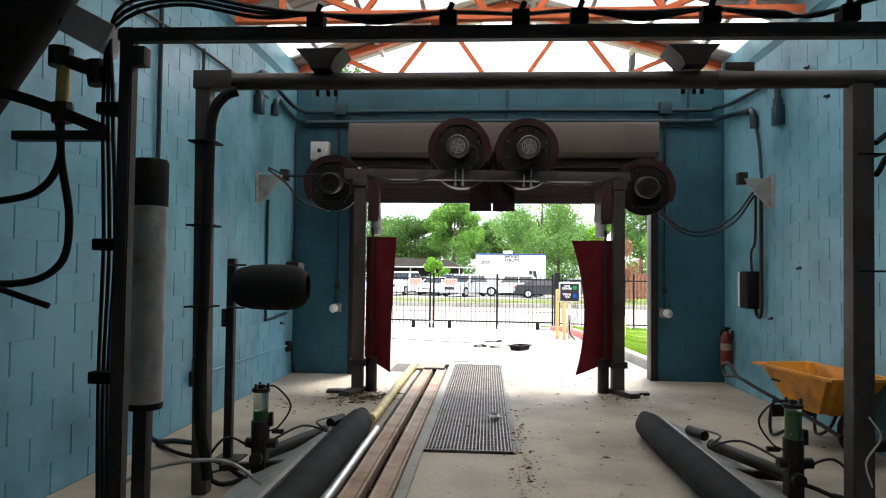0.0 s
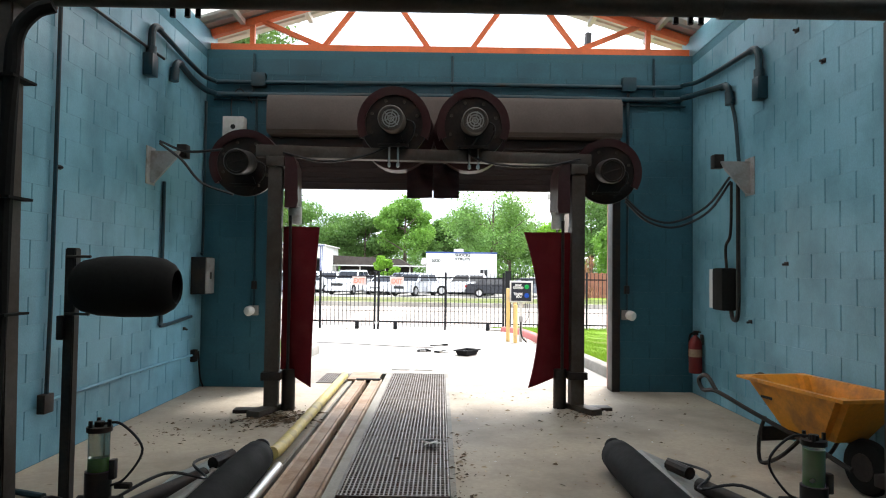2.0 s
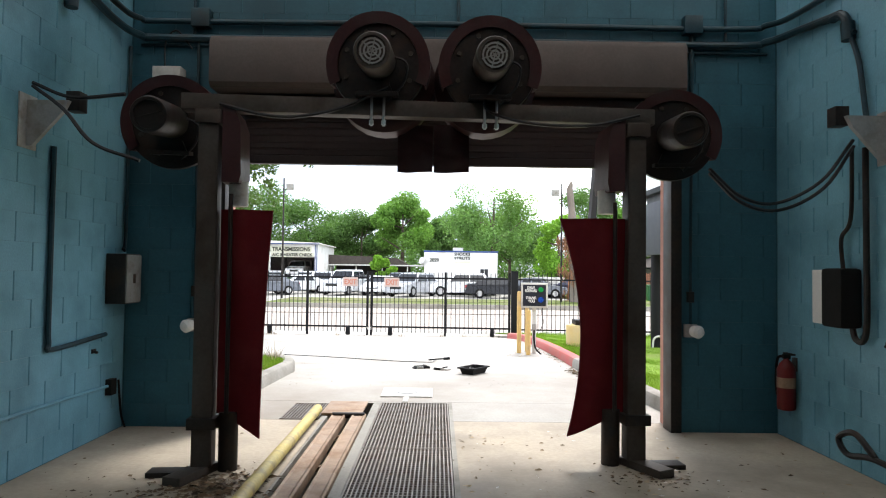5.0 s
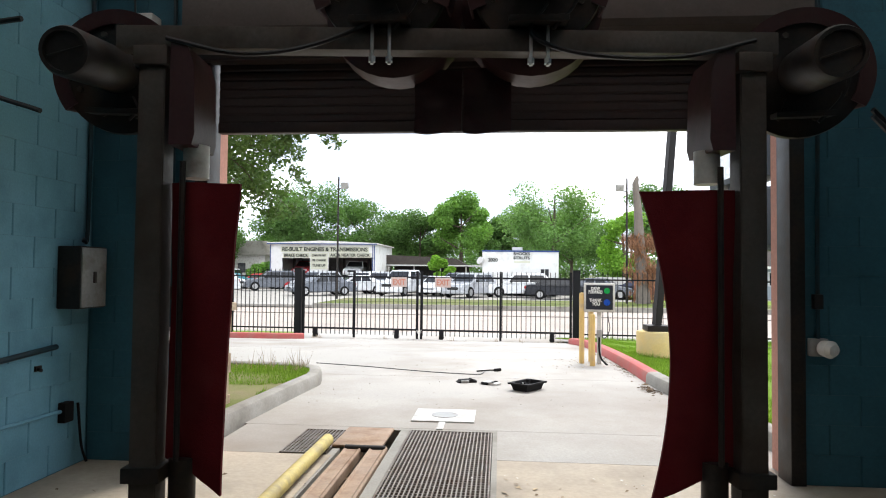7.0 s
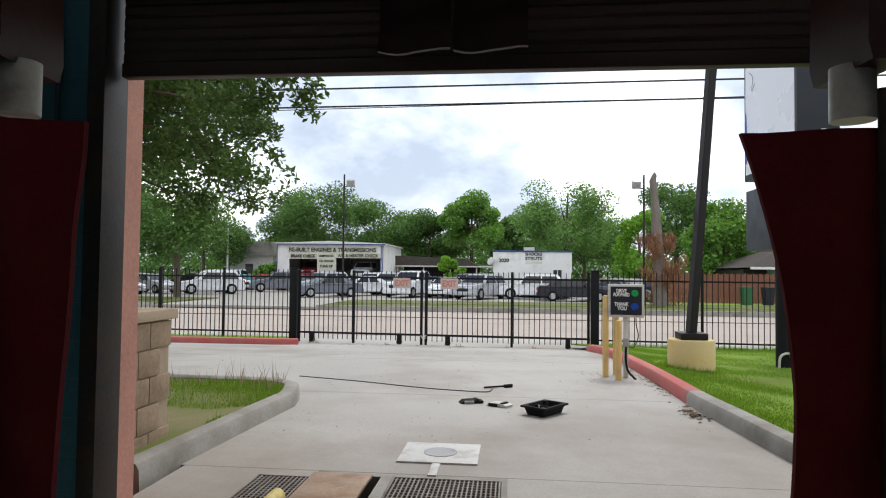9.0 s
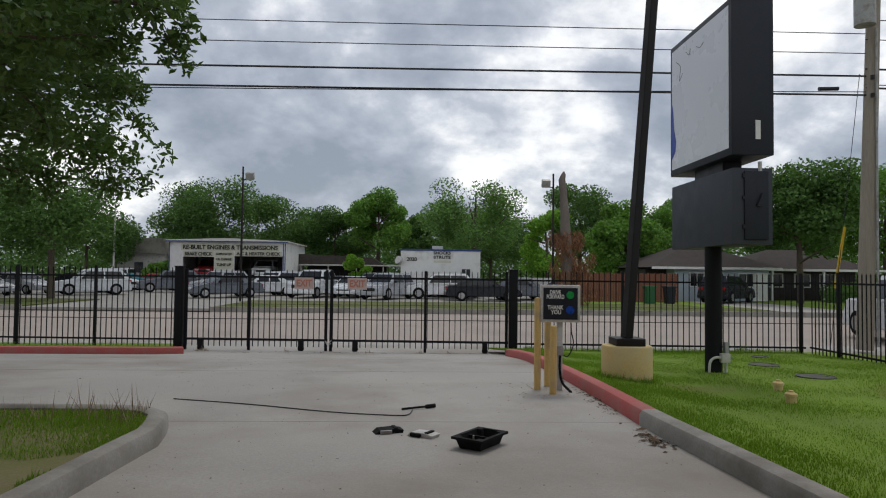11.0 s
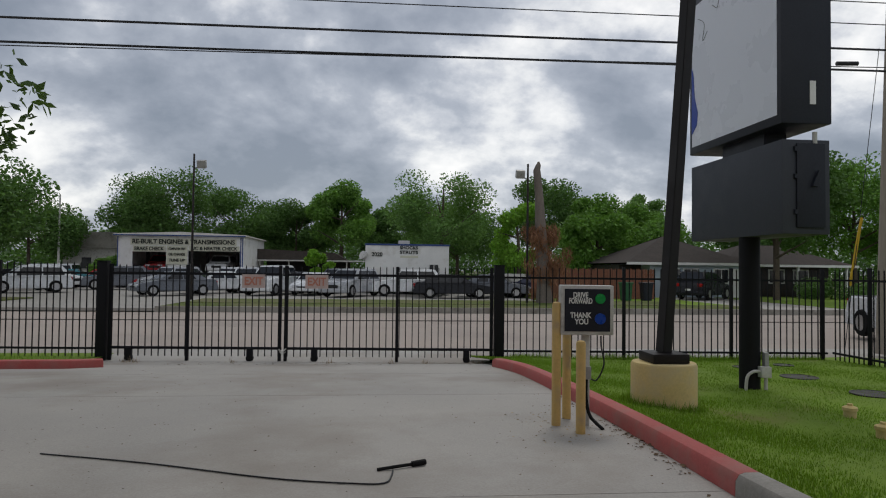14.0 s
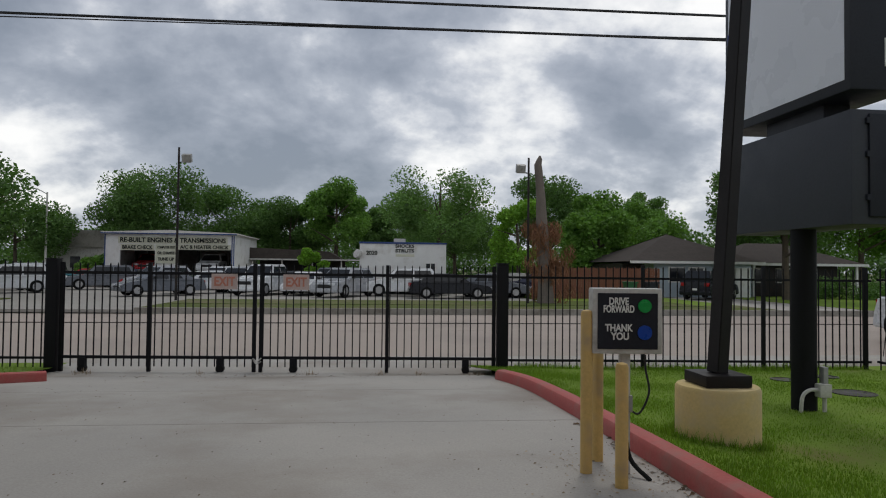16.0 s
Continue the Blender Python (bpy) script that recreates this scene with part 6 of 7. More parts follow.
part("crossarm", box(BM(), -0.9, 1.3, -0.10, 0.02, 9.5, 9.62, 0.008), M_WOODPOLE, up_)
part("riser", hose(BM(), [(0.2, -0.22, 0.1), (0.22, -0.2, 4.0), (0.26, -0.19, 8.0)], 0.03, 8), M_GREYBOX, up_)
for z in (6.3, 6.75):
    part("clamp", cyl(BM(), (0.1, -0.25, z - 0.05), (0.1, -0.25, z + 0.05), 0.05, 10), M_DARKST, up_)
gw = thing("guy_wire", "steel guy wire with a yellow plastic guard", "guy wire", (11.0, 24.5, -0.38))
part("wire", cyl(BM(), (-0.1, 0.0, 0.0), (0.35, -0.6, 7.0), 0.008, 6), M_CABLE, gw)
part("guard", cyl(BM(), (0.0, -0.05, 1.5), (0.13, -0.28, 3.1), 0.035, 10), M_YGUY, gw, "yellow plastic guard")
for z, r, sag in ((5.92, 0.026, 0.12), (6.0, 0.012, 0.32), (6.40, 0.026, 0.1), (7.15, 0.012, 0.1), (7.65, 0.012, 0.08)):
    b = BM()
    hose(b, [(-60 + 71.3 * k / 14, 23.8 - 0.2 * k / 14, z + 0.25 * k / 14 * (1 if z < 7 else 0.3) - sag * 4 * (k / 14) * (1 - k / 14) - 0.18 + 0.1 * (1 - k / 14)) for k in range(15)], r, 5, 3)
    hose(b, [(11.3, 23.6, z + 0.25), (30, 23.4, z + 0.1), (60, 23.0, z + 0.3)], r, 5, 3)
    solo("overhead_wire", b, M_CABLE, "black overhead utility wire along the road", "wire", group="overhead wires")
solo("wire_splice", cyl(BM(), (10.1, 23.62, 6.12), (10.6, 23.62, 6.14), 0.05, 10), M_CABLE, "thick black splice sleeve on a wire", "wire splice")


# ---- trees ----
def leaves(chunks, rs, c, r, n, size, squash=0.75, droop=0.0, thin=0.32):
    """Leaves strewn through one clump: four corners a leaf."""
    g = np.random.RandomState(rs.randrange(1 << 30))
    a, u = g.rand(n) * 6.283, g.uniform(-1, 1, n)
    q = np.sqrt(1 - u * u)
    rr = r * g.rand(n) ** 0.45
    p = np.stack([c[0] + rr * q * np.cos(a), c[1] + rr * q * np.sin(a), c[2] + rr * u * squash], 1)
    d = g.normal(size=(n, 3)) * (1, 1, 0.7) - (0, 0, droop)
    d /= np.linalg.norm(d, axis=1)[:, None]
    e = np.cross(d, g.normal(size=(n, 3)))
    e /= np.linalg.norm(e, axis=1)[:, None]
    s = (size * (0.6 + 0.8 * g.rand(n)))[:, None]
    chunks.append(np.stack([p - d * s * 0.5, p + e * s * thin, p + d * s * 0.5, p - e * s * thin], 1).reshape(-1, 3))


def crown_mesh(name, chunks, material):
    co = np.concatenate(chunks).astype(np.float32)
    n = len(co) // 4
    me = bpy.data.meshes.new(name)
    me.vertices.add(4 * n)
    me.vertices.foreach_set("co", co.ravel())
    me.loops.add(4 * n)
    me.loops.foreach_set("vertex_index", np.arange(4 * n, dtype=np.int32))
    me.polygons.add(n)
    me.polygons.foreach_set("loop_start", np.arange(0, 4 * n, 4, dtype=np.int32))
    me.update(calc_edges=True)
    me.materials.append(material)
    return me


def limbs(bm, base, top, r, rs, spread, n):
    """A tapered trunk and limbs that reach into the crown."""
    mid = base.lerp(top, 0.45) + Vector((rs.uniform(-0.2, 0.2), rs.uniform(-0.2, 0.2), 0))
    cyl(bm, base, mid, r, 10, r * 0.7)
    cyl(bm, mid, top, r * 0.7, 8, r * 0.2)
    for k in range(n):
        a = 6.283 * k / n + rs.random()
        s = base.lerp(top, 0.35 + 0.4 * rs.random())
        e = s + Vector((math.cos(a) * spread, math.sin(a) * spread, spread * rs.uniform(0.2, 0.8)))
        cyl(bm, s, e, r * 0.4, 6, r * 0.08)


def tree(name, x, y, z, h, w, material, label, n=12000, size=0.38, seed=1, low=0.25, bumps=26, category="tree"):
    rs = random.Random(seed)
    t = thing(name, label, category, (x, y, z))
    b = BM()
    limbs(b, Vector((0, 0, -0.2)), Vector((rs.uniform(-0.3, 0.3), 0, h * 0.85)), 0.02 * h + 0.05, rs, w * 0.32, 6)
    part("trunk", b, M_BARK, t)
    chunks = []
    cz, rz = h * (1 + low) / 2, h * (1 - low) / 2
    for k in range(bumps):
        a, u = rs.random() * 6.283, rs.uniform(-0.9, 1)
        q = math.sqrt(max(0.05, 1 - u * u))
        f = rs.uniform(0.45, 0.86)
        c = (w / 2 * f * q * math.cos(a), w / 2 * f * q * math.sin(a), cz + rz * u * f)
        leaves(chunks, rs, c, w * rs.uniform(0.12, 0.22), 2 * n // bumps, size * 0.7)
    cr = new("crown", crown_mesh("crown", chunks, material))
    cr.parent = t
    return t


FAR = -0.35
tree("tree", -24, 85, FAR, 12.9, 13, M_LEAF_DARK, "tall dark green tree behind the repair shop", seed=2)
tree("tree", -17.5, 92, FAR, 11.2, 13, M_LEAF_DARK, "broad dark green tree behind the repair shop", seed=3)
tree("tree", -9.5, 88, FAR, 9.5, 9, M_LEAF_DARK, "dark green tree behind the low shed", seed=4)
tree("tree", -4.3, 82, FAR, 11.6, 8.5, M_LEAF_MID, "rounded green tree behind the low shed", seed=5)
tree("tree", 0.5, 86, FAR, 8.5, 8, M_LEAF_DARK, "dark green tree in the far tree line", seed=6)
tree("tree", 5.2, 64, FAR, 10.3, 9.5, M_LEAF_WILLOW, "large feathery grey-green tree beside the white building", n=11000, size=0.28, seed=7, low=0.15, bumps=40)
tree("tree", 9.2, 54, FAR, 6.9, 4.2, M_LEAF_LIGHT, "bright green young tree near the dead trunk", seed=8, low=0.12, size=0.26, n=6000)
tree("tree", 17.5, 78, FAR, 12.2, 11, M_LEAF_DARK, "dark green tree behind the dead trunk", seed=9)
tree("tree", 17.4, 62, FAR, 8.0, 7.0, M_LEAF_MID, "full green tree behind the plank fence", seed=10, low=0.08)
tree("pine_tree", 33.5, 92, FAR, 12.4, 7.5, M_LEAF_WILLOW, "tall thin pine beyond the house", seed=11, low=0.45, bumps=16, n=4000)
tree("tree", 27, 80, FAR, 9.0, 11, M_LEAF_MID, "green tree beyond the house roof", seed=12)
tree("tree", 24.4, 48.8, FAR, 9.2, 8.6, M_LEAF_DARK, "large dark shade tree on the house lawn", seed=13, n=13000, size=0.34, low=0.33, bumps=36)
tree("tree", 41, 64, FAR, 11.5, 13, M_LEAF_MID, "large green tree beyond the house", seed=33, n=14000)
tree("tree", 33.5, 66, FAR, 8.5, 8, M_LEAF_DARK, "green tree beside the house", seed=14)
tree("tree", 52, 60, FAR, 13, 15, M_LEAF_DARK, "big dark green tree down the road", seed=15)
tree("tree", -20.5, 46, FAR, 8.6, 8.4, M_LEAF_DARK, "dark green tree on the far verge", seed=16, n=9000, low=0.2, size=0.28)
tree("tree", -29, 52, FAR, 8.6, 10, M_LEAF_DARK, "dark green tree on the far verge", seed=17, n=9000)
tree("tree", -36, 82, FAR, 8.5, 11, M_LEAF_DARK, "dark green tree far down the street", seed=18)
tree("tree", -48, 75, FAR, 13, 16, M_LEAF_DARK, "big dark green tree far down the street", seed=19)
tree("tree", -30, 98, FAR, 7.5, 12, M_LEAF_DARK, "low dark tree in the far tree line", seed=20)
tree("tree", 10, 96, FAR, 10.5, 14, M_LEAF_DARK, "dark tree in the far tree line", seed=21)
tree("bush", -23.5, 70, FAR, 2.6, 4, M_LEAF_MID, "green bush beside the repair shop", seed=22, n=2500, low=0.0, bumps=10, category="bush")
tree("bush", -5.3, 72.5, FAR, 3.7, 3.4, M_LEAF_LIGHT, "light green bush in front of the shed roof", seed=23, n=2500, low=0.1, bumps=10, category="bush")
tree("bush", 29, 50.5, FAR, 1.2, 5, M_LEAF_DARK, "dark clipped bush by the porch", seed=24, n=2500, low=0.0, bumps=12, size=0.2, category="bush")
tree("bush", 33.5, 50.5, FAR, 1.3, 5, M_LEAF_DARK, "dark clipped bush by the porch", seed=25, n=2500, low=0.0, bumps=12, size=0.2, category="bush")
# far woods closing the view
rs_ = random.Random(31)
chunks = []
for k in range(300):
    a = radians(-75 + k / 2)
    d = rs_.uniform(112, 130)
    leaves(chunks, rs_, (d * math.sin(a), 10 + d * math.cos(a), rs_.uniform(0.5, 6.2)), rs_.uniform(3.5, 5.0), 330, 0.6)
tagged(new("far_woods", crown_mesh("far_woods", chunks, M_LEAF_DARK)), "dark green woods along the horizon", "woods", kind="stuff")

# the oak that overhangs the island
ok = thing("oak_tree", "large dark oak spreading drooping branches over the island", "tree", (-8.2, 14.2, 0.05))
rs_ = random.Random(41)
b = BM()
limbs(b, Vector((0, 0, -0.2)), Vector((0.3, -0.2, 7.5)), 0.36, rs_, 3.0, 9)
chunks = []
tips = []
for k in range(165):
    a, u = rs_.random() * 6.283, rs_.uniform(-0.55, 1)
    q = math.sqrt(max(0, 1 - u * u))
    f = rs_.uniform(0.6, 1.0)
    tips.append(Vector((5.0 * f * q * math.cos(a), 4.6 * f * q * math.sin(a), 5.8 + 3.2 * u * f)))
for dx, dy, z in ((6.5, -1.7, 3.35), (6.2, -1.5, 3.75), (5.9, -1.9, 3.0), (5.6, -1.2, 3.4), (5.4, -1.4, 2.75), (5.3, -0.8, 3.9), (5.0, -1.5, 3.3), (6.0, -0.6, 4.3), (5.5, -0.2, 3.1), (4.8, -0.9, 2.7), (4.6, -1.3, 3.7), (4.3, -0.5, 3.1), (5.2, 0.6, 3.6), (5.0, 0.9, 2.6), (4.2, 0.6, 2.4), (3.9, -0.9, 2.5), (4.6, 1.5, 3.0), (5.8, 0.5, 4.6), (4.0, -1.4, 4.3), (3.6, 0.0, 2.9), (6.3, -1.0, 4.9), (5.6, -1.6, 4.7)):
    tips.append(Vector((dx - 0.3, dy, z)))
tips = [Vector((rs_.uniform(-0.5, 4.8), rs_.uniform(-2.4, 2.2), rs_.uniform(2.7, 6.5))) for _ in range(90)] + tips
for i, c in enumerate(tips):
    inner = Vector((c.x * 0.35, c.y * 0.35, min(c.z, 5.2) * 0.75 + 1.0))
    if i % 3 == 0 or i >= 255:
        hose(b, [inner, inner.lerp(c, 0.5) + Vector((0, 0, 0.25)), c], 0.014, 5, 4)
    big = i < 255
    leaves(chunks, rs_, c, 0.80 if big else 0.40, 540 if big else 400, 0.10 if big else 0.08, 0.7, 0.3, 0.22)
    if not big:
        for j in range(3):
            e = c + Vector((rs_.uniform(0.05, 0.45), rs_.uniform(-0.3, 0.3), rs_.uniform(-0.4, 0.1)))
            hose(b, [c, c.lerp(e, 0.5) + Vector((0, 0, 0.05)), e], 0.005, 4, 3)
            leaves(chunks, rs_, e, 0.16, 80, 0.08, 0.8, 0.4, 0.2)
part("trunk", b, M_BARK, ok)
cr = new("crown", crown_mesh("crown", chunks, M_LEAF_OAK))
cr.parent = ok

# dead trunk with dried vines
dt = thing("dead_trunk", "bleached dead tree trunk wrapped in dried brown vines", "tree trunk", (8.42, 43.5, FAR))
b = BM()
rings(b, [(0, 0.40), (1.5, 0.34), (3.5, 0.30), (5.4, 0.22), (6.2, 0.20), (6.6, 0.20), (6.95, 0.17), (7.2, 0.13), (7.38, 0.05)], (0, 0, 0), (-0.06, 0, 1), 14)
for v in b.verts:
    v.co += Vector((noise.noise(v.co * 1.7), noise.noise(v.co * 1.7 + Vector((5, 0, 0))), 0)) * 0.12
part("trunk", b, M_DEAD, dt)
chunks = []
rs_ = random.Random(51)
for k in range(46):
    leaves(chunks, rs_, (rs_.gauss(0, 0.45) + 0.15, rs_.gauss(0, 0.3), 0.2 + 3.6 * rs_.random()), 0.36, 75, 0.36, 1.3, 2.2, 0.05)
vn = new("dried_vine", crown_mesh("dried_vine", chunks, M_VINE))
vn.parent = dt
tagged(vn, "dried brown hanging vine")


def flood_pole(x, y, h, flip, label):
    t = thing("floodlight_pole", label, "light pole", (x, y, FAR), group="floodlight poles")
    part("pole", cyl(BM(), (0, 0, 0), (0, 0, h), 0.065, 10, 0.05), M_DARKST, t)
    part("lamp_head", box(BM(), -0.22, 0.22, -0.16, 0.16, -0.2, 0.2, 0.02, Matrix.Translation((flip * 0.42, -0.1, h - 0.55)) @ Matrix.Rotation(radians(20), 4, "X")), M_GREYBOX, t)
    part("arm", cyl(BM(), (0, 0, h - 0.75), (flip * 0.4, -0.08, h - 0.72), 0.03, 8), M_DARKST, t)


flood_pole(-9.72, 45.2, 7.6, 1, "thin rusty pole with a square floodlight")
flood_pole(7.45, 43.2, 7.2, -1, "thin rusty pole with a tilted floodlight")
t = thing("street_lamp", "pale steel street lamp with a long arm", "street lamp", (-32.2, 80, FAR))
part("pole", cyl(BM(), (0, 0, 0), (0, 0, 8.8), 0.12, 10, 0.08), M_GAUGE, t)
part("arm", hose(BM(), [(0, 0, 8.6), (-1.0, 0, 9.1), (-2.4, 0, 9.2)], 0.05, 6), M_GAUGE, t)
t = thing("street_sign", "orange diamond warning sign on a post", "road sign", (-25.0, 44, FAR))
part("post", cyl(BM(), (0, 0, 0), (0, 0, 2.2), 0.03, 8), M_GREYBOX, t)
part("plate", box(BM(), -0.38, 0.38, -0.01, 0.01, -0.38, 0.38, 0, Matrix.Translation((0, -0.04, 1.9)) @ Matrix.Rotation(radians(45), 4, "Y")), M_AMBER, t)
t = thing("repair_sign", "blue and white auto repair board on posts", "sign", (-24.2, 45, FAR))
part("board", box(BM(), -1.05, 1.05, -0.08, 0.08, 2.5, 4.4), M_WHITE, t)
part("panel", box(BM(), -1.0, 1.0, -0.09, -0.08, 3.35, 4.35), M_TRIMB, t)
part("post", box(BM(), -0.95, -0.85, -0.05, 0.05, 0, 2.5), M_TRIMB, t)
part("post", box(BM(), 0.85, 0.95, -0.05, 0.05, 0, 2.5), M_TRIMB, t)
lettering("letters", "AUTO REPAIR", 0.36, M_WHITE, t, Matrix.Translation((0, -0.1, 3.6)) @ Matrix.Rotation(radians(90), 4, "X"), width=1.75)
for z in (4.05, 3.1, 2.8):
    part("printed_bar", box(BM(), -0.8, 0.8, -0.105, -0.09, z - 0.09, z + 0.09), M_WHITE if z > 3.4 else M_NAVY, t)

# ---- buildings across the road ----
sp = thing("repair_shop", "white metal repair shop with blue trim and open bays", "building", (-16.85, 68, FAR))
W2, Hs, D = 5.18, 4.35, 10.0
d1, d2 = (-3.95, -1.2, 2.95), (0.6, 4.9, 3.1)
part("wall", box(BM(), -W2, d1[0], 0, 0.2, 0, Hs), M_WHITE, sp)
part("wall", box(BM(), d1[1], d2[0], 0, 0.2, 0, Hs), M_WHITE, sp)
part("wall", box(BM(), d2[1], W2, 0, 0.2, 0, Hs), M_WHITE, sp)
part("wall", box(BM(), d1[0], d1[1], 0, 0.2, d1[2], Hs), M_WHITE, sp)
part("wall", box(BM(), d2[0], d2[1], 0, 0.2, d2[2], Hs), M_WHITE, sp)
for x in (-W2, W2 - 0.15):
    part("side_wall", box(BM(), x, x + 0.15, 0.2, D, 0, Hs), M_WHITE, sp)
part("back_wall", box(BM(), -W2, W2, D, D + 0.15, 0, Hs), M_GREYBOX, sp)
part("roof", prism(BM(), [(-W2 - 0.2, Hs), (W2 + 0.2, Hs), (W2 + 0.2, Hs + 0.1), (0, Hs + 0.3), (-W2 - 0.2, Hs + 0.1)], -0.3, D + 0.3), M_ROOF, sp, "pale metal roof", smooth=False)
part("eave_trim", box(BM(), -W2 - 0.22, W2 + 0.22, -0.33, -0.30, Hs - 0.06, Hs + 0.03), M_TRIMB, sp, "blue eave trim")
for x in (-W2, d2[1] + 0.02, W2 - 0.1):
    part("corner_trim", box(BM(), x, x + 0.08, -0.03, 0.0, 0, Hs - 0.1), M_TRIMB, sp, "blue corner trim")
part("sign_board", box(BM(), -4.1, 4.6, -0.05, -0.01, 3.52, 4.1), M_CREAM, sp)
for x0_, x1_, z0_, z1_ in ((-3.9, -1.25, 2.96, 3.46), (-1.15, 0.55, 1.9, 3.46), (0.65, 4.85, 3.05, 3.48)):
    part("sign_board", box(BM(), x0_, x1_, -0.05, -0.01, z0_, z1_), M_CREAM, sp)
fl = lambda x, z: Matrix.Translation((x, -0.08, z)) @ Matrix.Rotation(radians(90), 4, "X")
for tx, x, z, s, w in (("RE-BUILT ENGINES & TRANSMISSIONS", 0.25, 3.8, 0.52, 8.4), ("BRAKE CHECK", -2.58, 3.2, 0.42, 2.4), ("COMPUTER TEST", -0.3, 3.22, 0.26, 1.4), ("OIL CHANGE", -0.3, 2.75, 0.30, 1.35), ("TUNE UP", -0.3, 2.25, 0.34, 1.3), ("A/C & HEATER CHECK", 2.75, 3.26, 0.40, 3.9)):
    lettering("letters", tx, s, M_INK, sp, fl(x, z), "black painted letters", 0.01, w)

ld = thing("low_shed", "low brown-roofed open shed beside the shop", "building", (-7.6, 76, FAR))
part("roof", prism(BM(), [(-4.2, 2.5), (4.8, 2.3), (3.2, 3.2), (-4.2, 3.5)], -1.5, 4), M_SHINGLE, ld, smooth=False)
part("back_wall", box(BM(), -4.0, 4.5, 3.5, 3.7, 0, 2.4), M_DARKST, ld)
for x in (-3.9, -1.2, 1.6, 4.3):
    part("post", box(BM(), x, x + 0.12, -1.3, -1.18, 0, 2.4), M_GAUGE, ld)
part("gutter", box(BM(), -4.2, 6.5, -1.62, -1.5, 2.35, 2.48), M_GAUGE, ld)
fh = thing("far_house", "pale house with brown roof beyond the trees", "house", (-31.5, 86, FAR))
part("wall", box(BM(), -3, 2.5, 0, 5, 0, 3.6), M_GAUGE, fh)
part("roof", prism(BM(), [(-3.4, 3.6), (2.9, 3.6), (2.2, 5.4), (-2.4, 5.4)], -0.5, 5.5), M_KERB, fh, smooth=False)
part("window", box(BM(), -1, 0, -0.05, 0.0, 1.4, 2.6), M_GLASS, fh)

wbld = thing("white_building", "white flat-roofed trailer office with painted lettering", "building", (1.85, 56, FAR))
part("wall", box(BM(), -2.9, 2.9, 0, 5, 0.2, 3.35), M_WHITE, wbld)
part("roof", box(BM(), -2.95, 2.95, -0.05, 5.05, 3.35, 3.47, 0.01), M_TRIMB, wbld, "blue-edged flat roof")
part("roof_unit", box(BM(), -0.6, 0.2, 1, 1.8, 3.47, 3.75, 0.02), M_GAUGE, wbld)
dr = part("door", box(BM(), 1.4, 2.3, -0.03, 0.0, 0.2, 2.2), M_WHITE, wbld)
part("door_window", box(BM(), 1.55, 2.15, -0.05, -0.03, 1.25, 2.05), M_GLASS, dr)
part("window_bar", box(BM(), 1.83, 1.87, -0.06, -0.05, 1.25, 2.05), M_WHITE, dr)
wl = lambda x, z: Matrix.Translation((x, -0.03, z)) @ Matrix.Rotation(radians(90), 4, "X")
lettering("letters", "2020", 0.36, M_INK, wbld, wl(-2.1, 2.72), "", 0.01, 0.75)
for tx, z in (("SHOCKS", 3.2), ("STRUTS", 2.88)):
    lettering("letters", tx, 0.30, M_INK, wbld, wl(0.1, z), "", 0.01, 1.25)
part("printed_bar", box(BM(), -0.5, 0.75, -0.02, -0.0, 2.5, 2.66), M_CREAM, wbld)
part("dish", cyl(BM(), (-2.95, -0.2, 2.6), (-3.1, -0.35, 2.68), 0.3, 16), M_GAUGE, wbld)

hs = thing("blue_house", "pale blue single-storey house with brown hipped roof", "house", (21.0, 52, FAR))
part("wall", box(BM(), -3.4, 3.1, 0, 8, 0, 2.3), M_HOUSE, hs)
part("porch_wall", box(BM(), 3.1, 10.5, 2.0, 8, 0, 2.3), M_DARKST, hs)


def hip(bm, x0, x1, y0, y1, z0, z1, k):
    v = [bm.verts.new(p) for p in ((x0, y0, z0), (x1, y0, z0), (x1, y1, z0), (x0, y1, z0), (x0 + k, (y0 + y1) / 2, z1), (x1 - k, (y0 + y1) / 2, z1))]
    for f in ((0, 1, 5, 4), (1, 2, 5), (2, 3, 4, 5), (3, 0, 4), (3, 2, 1, 0)):
        bm.faces.new([v[i] for i in f])
    return bm


part("roof", hip(BM(), -5.2, 3.7, -0.6, 9, 2.32, 4.3, 4.5), M_SHINGLE, hs, smooth=False)
part("roof", hip(BM(), 2.2, 12.0, 1.0, 9.4, 2.28, 3.8, 3.5), M_SHINGLE, hs, smooth=False)
part("fascia", box(BM(), -5.2, 3.7, -0.66, -0.6, 2.2, 2.36), M_WHITE, hs)
part("fascia", box(BM(), 3.2, 12.0, 0.94, 1.0, 2.16, 2.32), M_WHITE, hs)
part("carport_wall", box(BM(), -4.9, -3.4, 1.5, 8, 0, 2.2), M_DARKST, hs)
for x in (-1.9, -0.6, 1.5):
    w = part("window", box(BM(), x - 0.55, x + 0.55, -0.05, 0.0, 1.0, 2.0), M_WHITE, hs)
    part("pane", box(BM(), x - 0.45, x - 0.03, -0.07, -0.05, 1.08, 1.92), M_GLASS, w)
    part("pane", box(BM(), x + 0.03, x + 0.45, -0.07, -0.05, 1.08, 1.92), M_GLASS, w)
part("garage_door", box(BM(), 2.0, 3.0, -0.05, 0.0, 0, 2.0), M_WHITE, hs)
for x in (4.6, 6.6, 8.4):
    w = part("window", box(BM(), x - 0.6, x + 0.6, 1.95, 2.0, 1.0, 2.0), M_GAUGE, hs)
    part("pane", box(BM(), x - 0.5, x + 0.5, 1.92, 1.95, 1.08, 1.92), M_GLASS, w)
